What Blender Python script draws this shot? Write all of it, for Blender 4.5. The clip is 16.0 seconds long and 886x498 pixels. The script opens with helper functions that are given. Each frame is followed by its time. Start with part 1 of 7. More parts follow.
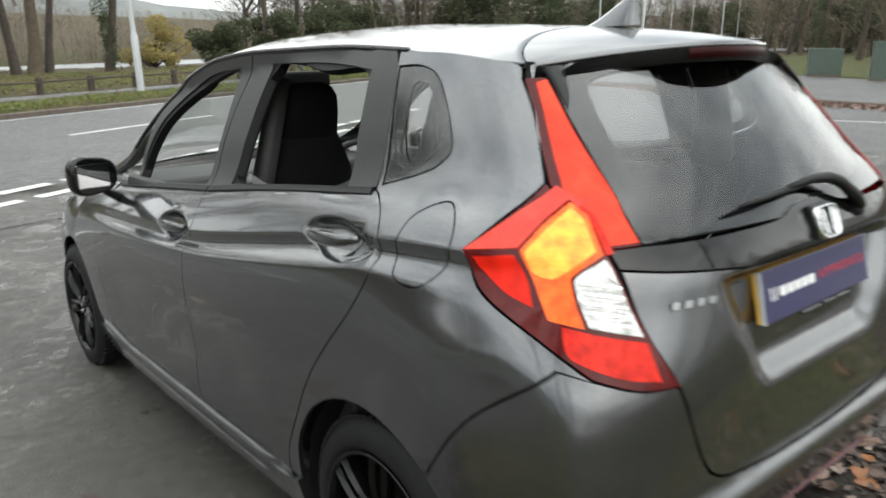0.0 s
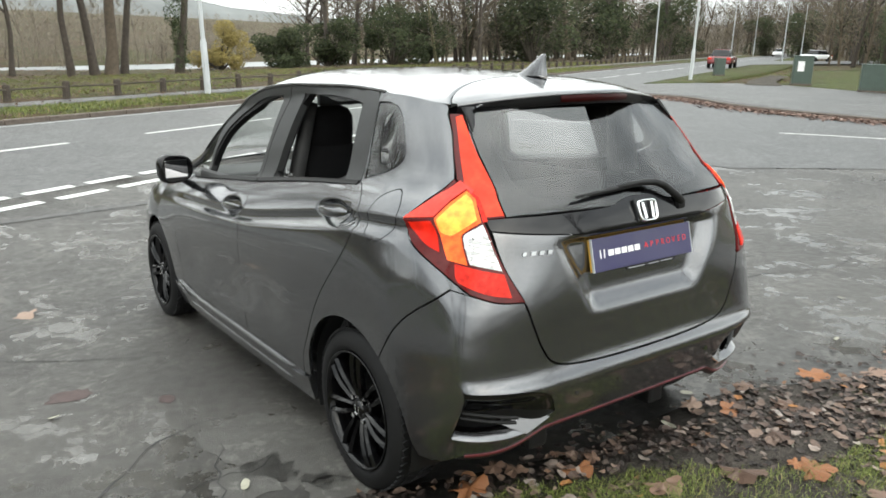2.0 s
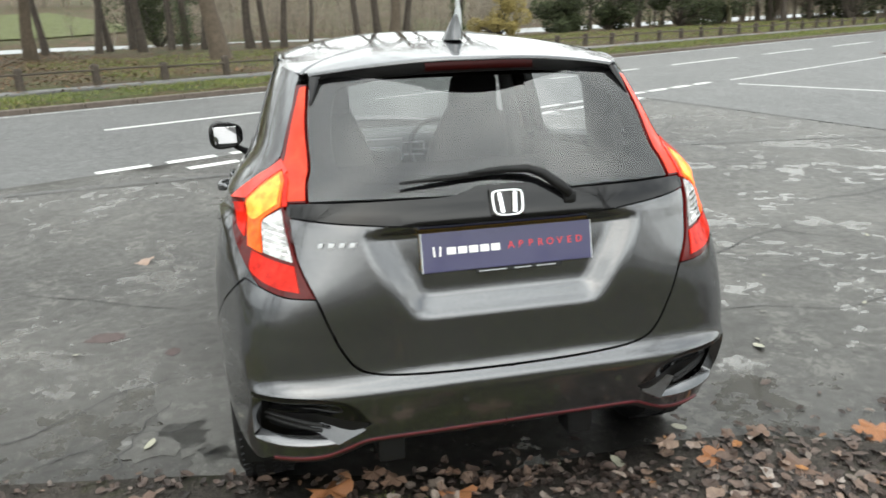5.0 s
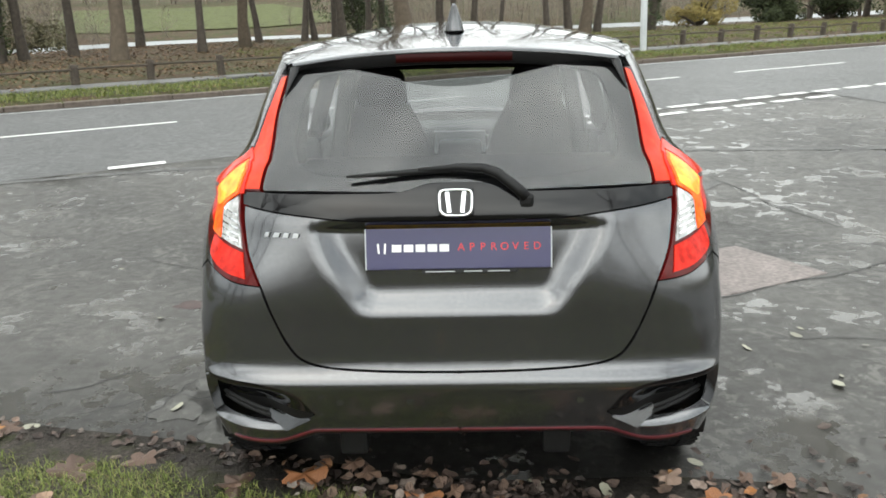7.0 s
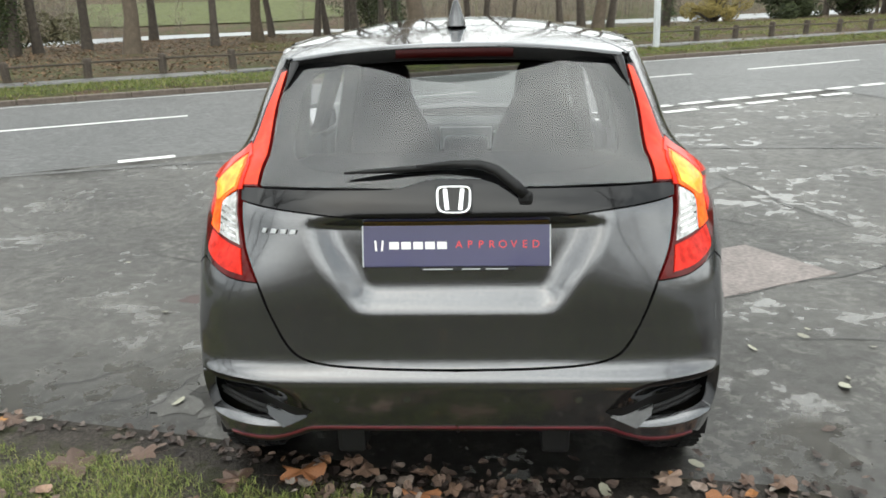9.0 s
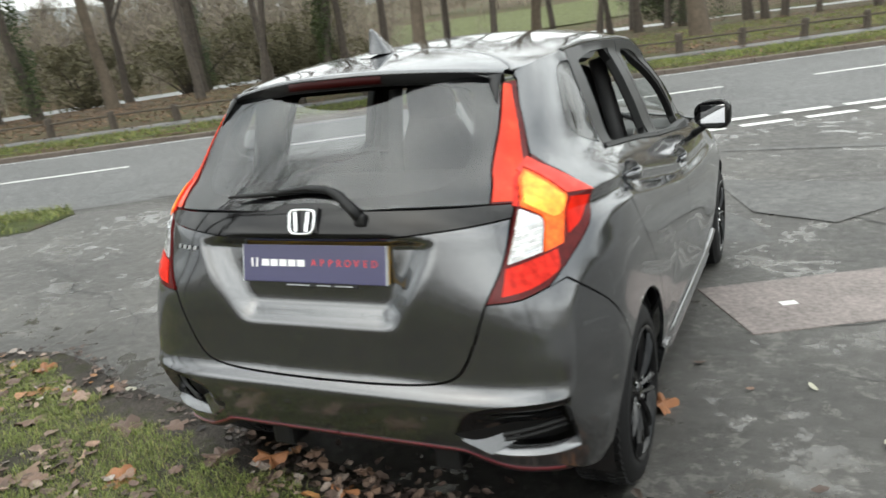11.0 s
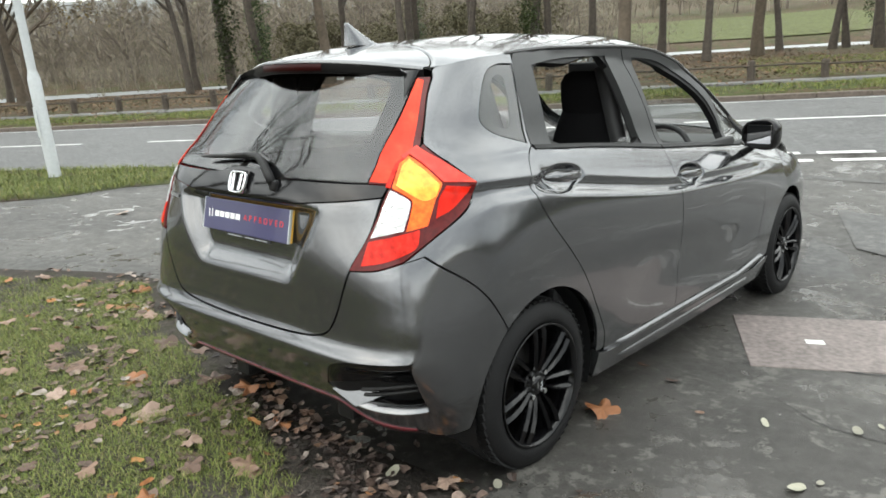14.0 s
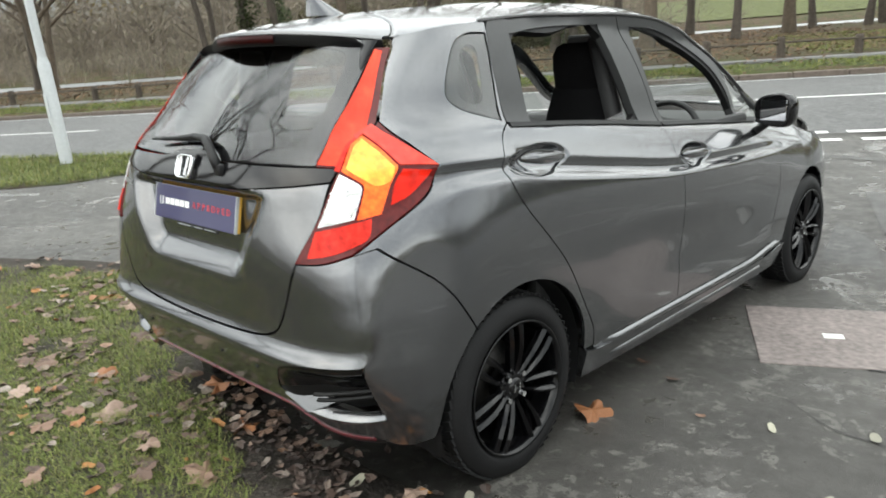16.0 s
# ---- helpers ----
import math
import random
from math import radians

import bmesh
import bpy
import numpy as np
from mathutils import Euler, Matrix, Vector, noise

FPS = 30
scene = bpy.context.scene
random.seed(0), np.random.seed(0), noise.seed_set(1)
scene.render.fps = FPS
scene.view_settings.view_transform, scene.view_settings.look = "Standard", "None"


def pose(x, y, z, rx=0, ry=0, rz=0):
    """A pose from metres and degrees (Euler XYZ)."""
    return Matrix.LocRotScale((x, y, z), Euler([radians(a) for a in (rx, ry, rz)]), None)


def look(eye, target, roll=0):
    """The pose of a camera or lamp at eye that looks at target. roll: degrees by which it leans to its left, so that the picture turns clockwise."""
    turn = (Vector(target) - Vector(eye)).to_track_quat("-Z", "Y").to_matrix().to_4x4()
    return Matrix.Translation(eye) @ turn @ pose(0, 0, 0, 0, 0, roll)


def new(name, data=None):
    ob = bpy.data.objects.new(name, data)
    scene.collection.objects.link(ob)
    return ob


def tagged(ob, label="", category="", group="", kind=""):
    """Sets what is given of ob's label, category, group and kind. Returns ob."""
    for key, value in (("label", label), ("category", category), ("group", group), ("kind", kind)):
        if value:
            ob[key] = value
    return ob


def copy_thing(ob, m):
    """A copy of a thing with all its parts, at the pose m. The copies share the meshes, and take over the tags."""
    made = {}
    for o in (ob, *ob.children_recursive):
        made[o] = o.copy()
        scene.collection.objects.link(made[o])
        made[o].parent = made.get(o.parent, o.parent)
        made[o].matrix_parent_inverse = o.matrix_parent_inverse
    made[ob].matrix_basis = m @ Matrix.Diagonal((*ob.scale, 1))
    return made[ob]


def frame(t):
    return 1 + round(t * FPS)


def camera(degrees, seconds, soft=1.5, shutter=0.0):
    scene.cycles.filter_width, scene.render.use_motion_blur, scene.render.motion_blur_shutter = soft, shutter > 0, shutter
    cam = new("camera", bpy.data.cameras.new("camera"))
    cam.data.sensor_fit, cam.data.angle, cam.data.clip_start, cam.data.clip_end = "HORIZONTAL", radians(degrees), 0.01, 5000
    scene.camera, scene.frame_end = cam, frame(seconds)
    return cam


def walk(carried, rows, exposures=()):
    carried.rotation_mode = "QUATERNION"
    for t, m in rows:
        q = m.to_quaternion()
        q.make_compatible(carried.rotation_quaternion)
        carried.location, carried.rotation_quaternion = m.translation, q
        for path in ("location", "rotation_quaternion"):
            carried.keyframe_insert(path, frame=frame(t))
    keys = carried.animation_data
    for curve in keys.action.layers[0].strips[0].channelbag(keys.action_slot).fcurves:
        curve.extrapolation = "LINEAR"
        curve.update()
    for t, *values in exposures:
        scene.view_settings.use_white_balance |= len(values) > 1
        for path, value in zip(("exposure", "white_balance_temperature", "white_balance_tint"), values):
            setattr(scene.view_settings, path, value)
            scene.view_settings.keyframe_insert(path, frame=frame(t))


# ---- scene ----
cam = camera(61.1, 16.0, 1.7, 0.5)
PATH = [
    (0, (-1.69, -1.33, 1.38), (-0.453, 0.169, 0.908), -1.6),
    (0.5, (-1.852, -1.816, 1.41), (-0.659, -0.28, 0.942), 0.6),
    (1, (-1.993, -2.12, 1.451), (-0.855, -0.55, 0.961), -2.0),
    (1.5, (-2.031, -2.249, 1.482), (-0.896, -0.668, 1.024), -1.7),
    (2, (-2.029, -2.27, 1.486), (-0.901, -0.683, 1.029), -0.5),
    (2.5, (-2.029, -2.272, 1.484), (-0.906, -0.683, 1.02), -0.0),
    (3, (-2.022, -2.273, 1.481), (-0.905, -0.681, 1.013), 0.0),
    (3.5, (-1.881, -2.336, 1.464), (-0.84, -0.702, 0.966), -0.5),
    (4, (-1.467, -2.517, 1.465), (-0.676, -0.756, 0.943), -1.7),
    (4.5, (-1.036, -2.564, 1.452), (-0.44, -0.726, 0.937), -3.1),
    (4.7, (-0.87, -2.584, 1.462), (-0.336, -0.728, 0.942), -2.5),
    (6.8, (0.023, -2.585, 1.445), (-0.031, -0.663, 0.895), -2.0),
    (7, (0.026, -2.581, 1.448), (-0.036, -0.657, 0.908), -1.5),
    (7.5, (0.028, -2.578, 1.446), (-0.051, -0.653, 0.91), -1.4),
    (8, (0.033, -2.579, 1.444), (-0.053, -0.654, 0.906), -1.3),
    (8.5, (0.039, -2.571, 1.447), (-0.027, -0.648, 0.901), -0.3),
    (8.7, (0.039, -2.57, 1.447), (-0.026, -0.648, 0.9), -0.5),
    (10.8, (1.11, -2.374, 1.468), (0.347, -0.603, 0.938), -7.3),
    (11, (1.307, -2.341, 1.447), (0.437, -0.61, 0.948), -6.3),
    (11.5, (1.683, -2.208, 1.441), (0.683, -0.548, 0.946), -8.8),
    (12, (1.917, -2.062, 1.421), (0.77, -0.493, 0.946), -6.1),
    (12.5, (2.166, -2.005, 1.396), (0.873, -0.555, 0.922), -4.5),
    (13, (2.214, -2.02, 1.393), (0.915, -0.571, 0.931), -3.1),
    (13.5, (2.218, -2.03, 1.389), (0.911, -0.589, 0.923), -2.4),
    (14, (2.223, -2.032, 1.388), (0.913, -0.597, 0.912), -2.0),
    (14.5, (2.228, -2.033, 1.386), (0.917, -0.597, 0.916), -2.2),
    (15, (2.23, -2.034, 1.388), (0.914, -0.604, 0.917), -2.0),
    (15.5, (2.252, -1.969, 1.38), (0.93, -0.545, 0.905), -3.4),
    (16, (2.205, -1.726, 1.34), (0.847, -0.351, 0.826), -2.8),
]
walk(cam, [(t, pose(0, 0, 0, -2.9) @ look(eye, target, roll)) for t, eye, target, roll in PATH], exposures=[(0, 0.70, 6500, 6), (0.5, 0.80, 6500, 6), (1.5, 0.92, 6500, 5), (4.5, 0.92, 6500, 5), (7.5, 0.84, 6500, 5), (8.7, 0.84, 6500, 5), (11, 0.84, 6500, 5), (12.5, 0.98, 6500, 5), (16, 1.02, 6500, 5)])

# ---- world and light: a bright overcast sky ----
world = bpy.data.worlds.new("overcast_sky")
scene.world = world
world.use_nodes = True
wt = world.node_tree
wt.nodes.clear()
w_out = wt.nodes.new("ShaderNodeOutputWorld")
w_bg = wt.nodes.new("ShaderNodeBackground")
w_sky = wt.nodes.new("ShaderNodeTexSky")
w_sky.sky_type = "NISHITA"
w_sky.sun_disc = False
w_sky.sun_elevation, w_sky.sun_rotation = radians(38), radians(200)
w_sky.air_density, w_sky.dust_density = 1.0, 4.0
w_co = wt.nodes.new("ShaderNodeTexCoord")
w_map = wt.nodes.new("ShaderNodeMapping")
w_map.inputs["Scale"].default_value = (1.0, 1.0, 1.7)
w_noise = wt.nodes.new("ShaderNodeTexNoise")
w_noise.inputs["Scale"].default_value = 1.6
w_noise.inputs["Detail"].default_value = 5
w_noise.inputs["Roughness"].default_value = 0.58
w_ramp = wt.nodes.new("ShaderNodeValToRGB")
w_ramp.color_ramp.elements[0].position, w_ramp.color_ramp.elements[0].color = 0.36, (6.0, 6.3, 6.6, 1)
w_ramp.color_ramp.elements[1].position, w_ramp.color_ramp.elements[1].color = 0.66, (16.5, 16.6, 16.4, 1)
w_mix = wt.nodes.new("ShaderNodeMix")
w_mix.data_type = "RGBA"
w_mix.inputs["Factor"].default_value = 0.9
w_xyz = wt.nodes.new("ShaderNodeSeparateXYZ")
w_high = wt.nodes.new("ShaderNodeMapRange")  # an overcast sky is brightest overhead
w_high.inputs["From Min"].default_value, w_high.inputs["From Max"].default_value = 0.0, 1.0
w_high.inputs["To Min"].default_value, w_high.inputs["To Max"].default_value = 0.70, 1.35
w_lift = wt.nodes.new("ShaderNodeVectorMath")
w_lift.operation = "SCALE"
wt.links.new(w_co.outputs["Generated"], w_map.inputs["Vector"])
wt.links.new(w_map.outputs["Vector"], w_noise.inputs["Vector"])
wt.links.new(w_noise.outputs["Fac"], w_ramp.inputs["Fac"])
wt.links.new(w_sky.outputs["Color"], w_mix.inputs["A"])
wt.links.new(w_ramp.outputs["Color"], w_mix.inputs["B"])
wt.links.new(w_co.outputs["Generated"], w_xyz.inputs["Vector"])
wt.links.new(w_xyz.outputs["Z"], w_high.inputs["Value"])
wt.links.new(w_mix.outputs["Result"], w_lift.inputs[0])
wt.links.new(w_high.outputs["Result"], w_lift.inputs["Scale"])
wt.links.new(w_lift.outputs["Vector"], w_bg.inputs["Color"])
w_bg.inputs["Strength"].default_value = 0.115
wt.links.new(w_bg.outputs["Background"], w_out.inputs["Surface"])

sun = new("sun", bpy.data.lights.new("sun", "SUN"))
sun.data.energy, sun.data.angle, sun.data.color = 0.6, radians(100), (1.0, 0.98, 0.95)
sun.matrix_world = look((0, 0, 30), (6, 18, 0))


# ---- materials ----
def nodes_of(name):
    m = bpy.data.materials.new(name)
    m.use_nodes = True
    nt = m.node_tree
    return m, nt, nt.nodes["Principled BSDF"]


def link(nt, a, b):
    nt.links.new(a, b)


def noise_node(nt, scale, detail=4.0, rough=0.55, where="Object", stretch=(1, 1, 1), distort=0.0):
    co = nt.nodes.new("ShaderNodeTexCoord")
    mp = nt.nodes.new("ShaderNodeMapping")
    mp.inputs["Scale"].default_value = stretch
    n = nt.nodes.new("ShaderNodeTexNoise")
    n.inputs["Scale"].default_value, n.inputs["Detail"].default_value, n.inputs["Roughness"].default_value = scale, detail, rough
    n.inputs["Distortion"].default_value = distort
    link(nt, co.outputs[where], mp.inputs["Vector"])
    link(nt, mp.outputs["Vector"], n.inputs["Vector"])
    return n.outputs["Fac"]


def ramp(nt, fac, *stops):
    r = nt.nodes.new("ShaderNodeValToRGB")
    while len(r.color_ramp.elements) < len(stops):
        r.color_ramp.elements.new(0.5)
    for e, (p, c) in zip(r.color_ramp.elements, stops):
        e.position = p
        e.color = (*c, 1) if isinstance(c, tuple) else (c, c, c, 1)
    link(nt, fac, r.inputs["Fac"])
    return r.outputs["Color"]


def mixc(nt, fac, a, b, mode="MIX"):
    m = nt.nodes.new("ShaderNodeMix")
    m.data_type, m.blend_type = "RGBA", mode
    for key, v in (("Factor", fac), ("A", a), ("B", b)):
        if isinstance(v, (int, float)):
            m.inputs[key].default_value = v if key == "Factor" else (v, v, v, 1)
        elif isinstance(v, tuple):
            m.inputs[key].default_value = (*v, 1)
        else:
            link(nt, v, m.inputs[key])
    return m.outputs["Result"]


def bump(nt, bsdf, height, strength=0.3, distance=0.01):
    b = nt.nodes.new("ShaderNodeBump")
    b.inputs["Strength"].default_value, b.inputs["Distance"].default_value = strength, distance
    link(nt, height, b.inputs["Height"])
    link(nt, b.outputs["Normal"], bsdf.inputs["Normal"])


def random_of(nt, kind="object"):
    if kind == "object":
        return nt.nodes.new("ShaderNodeObjectInfo").outputs["Random"]
    return nt.nodes.new("ShaderNodeNewGeometry").outputs["Random Per Island"]


def simple(name, colour, rough=0.5, metal=0.0, grain=60.0, vary=0.15, relief=0.1, depth=0.002, coat=0.0, emit=None, spec=0.5):
    m, nt, b = nodes_of(name)
    f1 = noise_node(nt, grain, 5)
    f2 = noise_node(nt, grain / 11, 3)
    lo = tuple(c * (1 - vary) for c in colour)
    hi = tuple(min(1, c * (1 + vary)) for c in colour)
    c1 = ramp(nt, f1, (0.3, lo), (0.7, hi))
    c2 = mixc(nt, 0.35, c1, ramp(nt, f2, (0.3, lo), (0.7, hi)))
    link(nt, c2, b.inputs["Base Color"])
    b.inputs["Roughness"].default_value, b.inputs["Metallic"].default_value = rough, metal
    b.inputs["Coat Weight"].default_value = coat
    b.inputs["Specular IOR Level"].default_value = spec
    if relief:
        bump(nt, b, f1, relief, depth)
    if emit:
        link(nt, ramp(nt, f1, (0.33, tuple(x * 0.55 for x in emit[:3])), (0.52, tuple(emit[:3])), (0.68, tuple(min(1.0, x * 2.0) for x in emit[:3]))), b.inputs["Emission Color"])
        b.inputs["Emission Strength"].default_value = emit[3]
    return m


def paint_material():
    m, nt, b = nodes_of("grey_metallic_paint")
    flake = noise_node(nt, 140, 2)
    dirt = noise_node(nt, 5, 3, 0.5)
    c = ramp(nt, flake, (0.35, (0.128, 0.131, 0.137)), (0.7, (0.144, 0.147, 0.153)))
    c = mixc(nt, ramp(nt, dirt, (0.5, 0.0), (0.8, 0.22)), c, (0.13, 0.128, 0.121))
    link(nt, c, b.inputs["Base Color"])
    b.inputs["Metallic"].default_value = 0.9
    link(nt, ramp(nt, dirt, (0.35, 0.175), (0.75, 0.215)), b.inputs["Roughness"])
    b.inputs["Coat Weight"].default_value = 1.0
    b.inputs["Coat Roughness"].default_value = 0.04
    b.inputs["Coat IOR"].default_value = 1.40
    b.inputs["Specular Tint"].default_value = (0.85, 0.85, 0.86, 1)
    return m


def glass_material(name, tint, opaque):
    """Thin vehicle glass: clear and tinted, with a glossy face."""
    m, nt, b = nodes_of(name)
    out = nt.nodes["Material Output"]
    clear = nt.nodes.new("ShaderNodeBsdfTransparent")
    clear.inputs["Color"].default_value = (*tint, 1)
    gloss = nt.nodes.new("ShaderNodeBsdfGlossy")
    gloss.inputs["Roughness"].default_value = 0.02
    face = nt.nodes.new("ShaderNodeLayerWeight")
    face.inputs["Blend"].default_value = 0.5
    p5 = nt.nodes.new("ShaderNodeMath")
    p5.operation = "POWER"
    p5.inputs[1].default_value = 4.5
    link(nt, face.outputs["Facing"], p5.inputs[0])
    fin = nt.nodes.new("ShaderNodeMath")
    fin.operation = "MULTIPLY_ADD"
    fin.inputs[1].default_value, fin.inputs[2].default_value = 1 - opaque, opaque
    link(nt, p5.outputs[0], fin.inputs[0])
    mx = nt.nodes.new("ShaderNodeMixShader")
    link(nt, fin.outputs[0], mx.inputs["Fac"])
    link(nt, clear.outputs["BSDF"], mx.inputs[1])
    link(nt, gloss.outputs["BSDF"], mx.inputs[2])
    link(nt, mx.outputs["Shader"], out.inputs["Surface"])
    return m


def tarmac_material(name, dark, light, wet, speck):
    """Old damp asphalt: stone grain, worn paler patches, thin films of water with broken edges."""
    m, nt, b = nodes_of(name)
    grain = noise_node(nt, 110, 4, 0.75, "Object")
    mid = noise_node(nt, 14, 5, 0.6)
    big = noise_node(nt, 0.55, 6, 0.62)
    film = noise_node(nt, 1.25, 8, 0.68, distort=0.6)
    film2 = noise_node(nt, 6.5, 6, 0.7)
    both = mixc(nt, 0.42, film, film2)
    wetness = ramp(nt, both, (wet, 0.0), (wet + 0.02, 1.0))
    c = ramp(nt, grain, (0.28, tuple(x * 0.62 for x in dark)), (0.55, dark), (0.8, tuple(x * speck for x in dark)))
    c = mixc(nt, ramp(nt, big, (0.35, 0.0), (0.72, 0.85)), c, mixc(nt, grain, tuple(x * 0.7 for x in light), light))
    c = mixc(nt, ramp(nt, mid, (0.45, 0.0), (0.8, 0.35)), c, tuple(x * 0.6 for x in dark))
    # films are also paled: sky sheen on the water mixed into the colour
    c = mixc(nt, mixc(nt, 0.5, 0.0, wetness), c, mixc(nt, 0.5, c, light))
    scuff = ramp(nt, mixc(nt, 0.55, noise_node(nt, 3.1, 5, 0.7, distort=0.8), noise_node(nt, 21, 5, 0.75)), (0.55, 0.0), (0.565, 1.0))
    c = mixc(nt, mixc(nt, 0.7, 0.0, scuff), c, mixc(nt, grain, tuple(x * 0.75 for x in light), tuple(x * 1.7 for x in light)))
    link(nt, c, b.inputs["Base Color"])
    link(nt, mixc(nt, wetness, ramp(nt, mid, (0.3, 0.42), (0.7, 0.62)), 0.17), b.inputs["Roughness"])
    h = mixc(nt, wetness, grain, 0.45)
    bump(nt, b, h, 0.6, 0.009)
    return m


def ground_material(name, greens, browns, bias, scale=3.0):
    """Rough grass with leaf litter and bare earth showing through."""
    m, nt, b = nodes_of(name)
    fine = noise_node(nt, 70, 4, 0.7)
    mid = noise_node(nt, scale, 6, 0.65)
    big = noise_node(nt, scale / 9, 4)
    g = ramp(nt, fine, (0.3, greens[0]), (0.7, greens[1]))
    e = ramp(nt, fine, (0.3, browns[0]), (0.55, browns[1]), (0.75, browns[2]))
    tuft = noise_node(nt, 8, 5, 0.7)
    c = mixc(nt, ramp(nt, mixc(nt, 0.35, mixc(nt, 0.4, mid, big), tuft), (bias, 0.0), (bias + 0.07, 1.0)), g, e)
    c = mixc(nt, 0.6, c, ramp(nt, tuft, (0.3, 0.45), (0.72, 1.0)), "MULTIPLY")
    patchy = noise_node(nt, 1.7, 6, 0.75)
    c = mixc(nt, 0.75, c, ramp(nt, patchy, (0.36, 0.35), (0.64, 1.0)), "MULTIPLY")
    link(nt, c, b.inputs["Base Color"])
    b.inputs["Roughness"].default_value = 0.9
    b.inputs["Specular IOR Level"].default_value = 0.2
    bump(nt, b, mixc(nt, 0.5, fine, tuft), 0.8, 0.05)
    return m


def leaf_material(name, stops, kind="island", rough=0.55):
    m, nt, b = nodes_of(name)
    r = random_of(nt, kind)
    c = ramp(nt, r, *stops)
    n = noise_node(nt, 45, 3)
    c = mixc(nt, 0.5, c, ramp(nt, n, (0.35, 0.3), (0.62, 1.0)), "MULTIPLY")
    link(nt, c, b.inputs["Base Color"])
    b.inputs["Roughness"].default_value = rough
    b.inputs["Specular IOR Level"].default_value = 0.2
    return m


PAINT = paint_material()
FRIT = simple("black_enamel_border", (0.006, 0.006, 0.0065), 0.6, 0, 300, 0.1, 0.0, spec=0.1)
GLOSS_BLACK = simple("gloss_black_trim", (0.005, 0.005, 0.0055), 0.07, 0, 300, 0.1, 0.0, spec=0.42)
SATIN_BLACK = simple("satin_black_plastic", (0.009, 0.009, 0.0095), 0.5, 0, 500, 0.2, 0.12, 0.0008, spec=0.25)
FRAME_GREY = simple("satin_window_surround", (0.036, 0.037, 0.038), 0.4, 0, 500, 0.15, 0.08, 0.0006, spec=0.35)
RUBBER = simple("tyre_rubber", (0.009, 0.009, 0.0095), 0.6, 0, 180, 0.3, 0.3, 0.002, spec=0.22)
RIM_BLACK = simple("black_alloy", (0.004, 0.004, 0.0045), 0.10, 0.0, 120, 0.2, 0.0, coat=0.0, spec=0.32)
CHROME = simple("chrome", (0.82, 0.83, 0.84), 0.08, 1.0, 200, 0.04, 0.0)
STEEL = simple("brake_disc_steel", (0.05, 0.048, 0.046), 0.45, 1.0, 120, 0.3, 0.1)
FABRIC = simple("black_seat_fabric", (0.012, 0.012, 0.013), 0.9, 0, 9, 0.25, 0.0, spec=0.2)
CABIN = simple("dark_cabin_plastic", (0.03, 0.03, 0.031), 0.6, 0, 14, 0.2, 0.0)
HEADLINING = simple("grey_headlining", (0.22, 0.22, 0.21), 0.95, 0, 14, 0.1, 0.0)
CABIN_GREY = simple("silver_cabin_trim", (0.42, 0.43, 0.44), 0.35, 0.7, 200, 0.08, 0.0)
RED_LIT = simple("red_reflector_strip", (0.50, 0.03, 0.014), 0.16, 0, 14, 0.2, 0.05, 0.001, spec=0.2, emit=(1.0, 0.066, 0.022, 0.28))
RED_DEEP = simple("deep_red_lens", (0.06, 0.004, 0.004), 0.08, 0, 60, 0.3, 0.0, spec=0.3, emit=(1.0, 0.03, 0.02, 0.02))
RED_PALE = simple("paler_red_lens", (0.42, 0.035, 0.025), 0.12, 0, 30, 0.2, 0.05, 0.001, spec=0.3, emit=(1.0, 0.05, 0.02, 0.22))
RED_SIDE = simple("red_side_lens", (0.42, 0.012, 0.006), 0.1, 0, 18, 0.3, 0.0, spec=0.15, emit=(1.0, 0.02, 0.004, 0.22))
RED_LOW = simple("red_lens", (0.34, 0.014, 0.01), 0.12, 0, 45, 0.45, 0.3, 0.004, spec=0.15, emit=(1.0, 0.033, 0.012, 0.26))
AMBER = simple("lit_amber_lens", (0.65, 0.09, 0.012), 0.12, 0, 40, 0.5, 0.4, 0.005, spec=0.3, emit=(1.0, 0.08, 0.007, 0.42))
AMBER_CORE = simple("lit_amber_core", (0.8, 0.3, 0.05), 0.12, 0, 30, 0.45, 0.5, 0.006, spec=0.3, emit=(1.0, 0.17, 0.010, 0.66))
CLEAR_LENS = simple("clear_faceted_lens", (0.62, 0.62, 0.61), 0.15, 0.5, 60, 0.6, 0.8, 0.012, coat=1.0)
THIRD_LENS = simple("dark_red_lens", (0.022, 0.002, 0.002), 0.4, 0, 200, 0.2, 0.0, spec=0.1)
RED_PIN = simple("red_pinstripe", (0.105, 0.012, 0.017), 0.3, 0, 300, 0.1, 0.0, coat=0.6)
NAVY = simple("navy_show_plate", (0.028, 0.026, 0.085), 0.3, 0, 300, 0.08, 0.0, coat=0.4)
PLATE_YELLOW = simple("yellow_plate_edge", (0.75, 0.42, 0.06), 0.35, 0, 300, 0.08, 0.0, coat=0.4)
WHITE_PRINT = simple("white_print", (0.8, 0.8, 0.8), 0.4, 0, 200, 0.05, 0.0)
RED_PRINT = simple("red_print", (0.62, 0.04, 0.05), 0.4, 0, 200, 0.05, 0.0)
PLATE_LAMP = simple("warm_plate_lamp", (0.9, 0.6, 0.3), 0.3, 0, 200, 0.05, 0.0, emit=(1.0, 0.45, 0.14, 14.0))
MIRROR = simple("mirror_glass", (0.9, 0.9, 0.92), 0.02, 1.0, 50, 0.01, 0.0)
TINT = glass_material("privacy_glass", (0.62, 0.63, 0.64), 0.09)
CLEAR = glass_material("clear_glass", (0.88, 0.91, 0.89), 0.045)
QUARTER_GLASS = glass_material("quarter_glass", (0.8, 0.81, 0.81), 0.085)
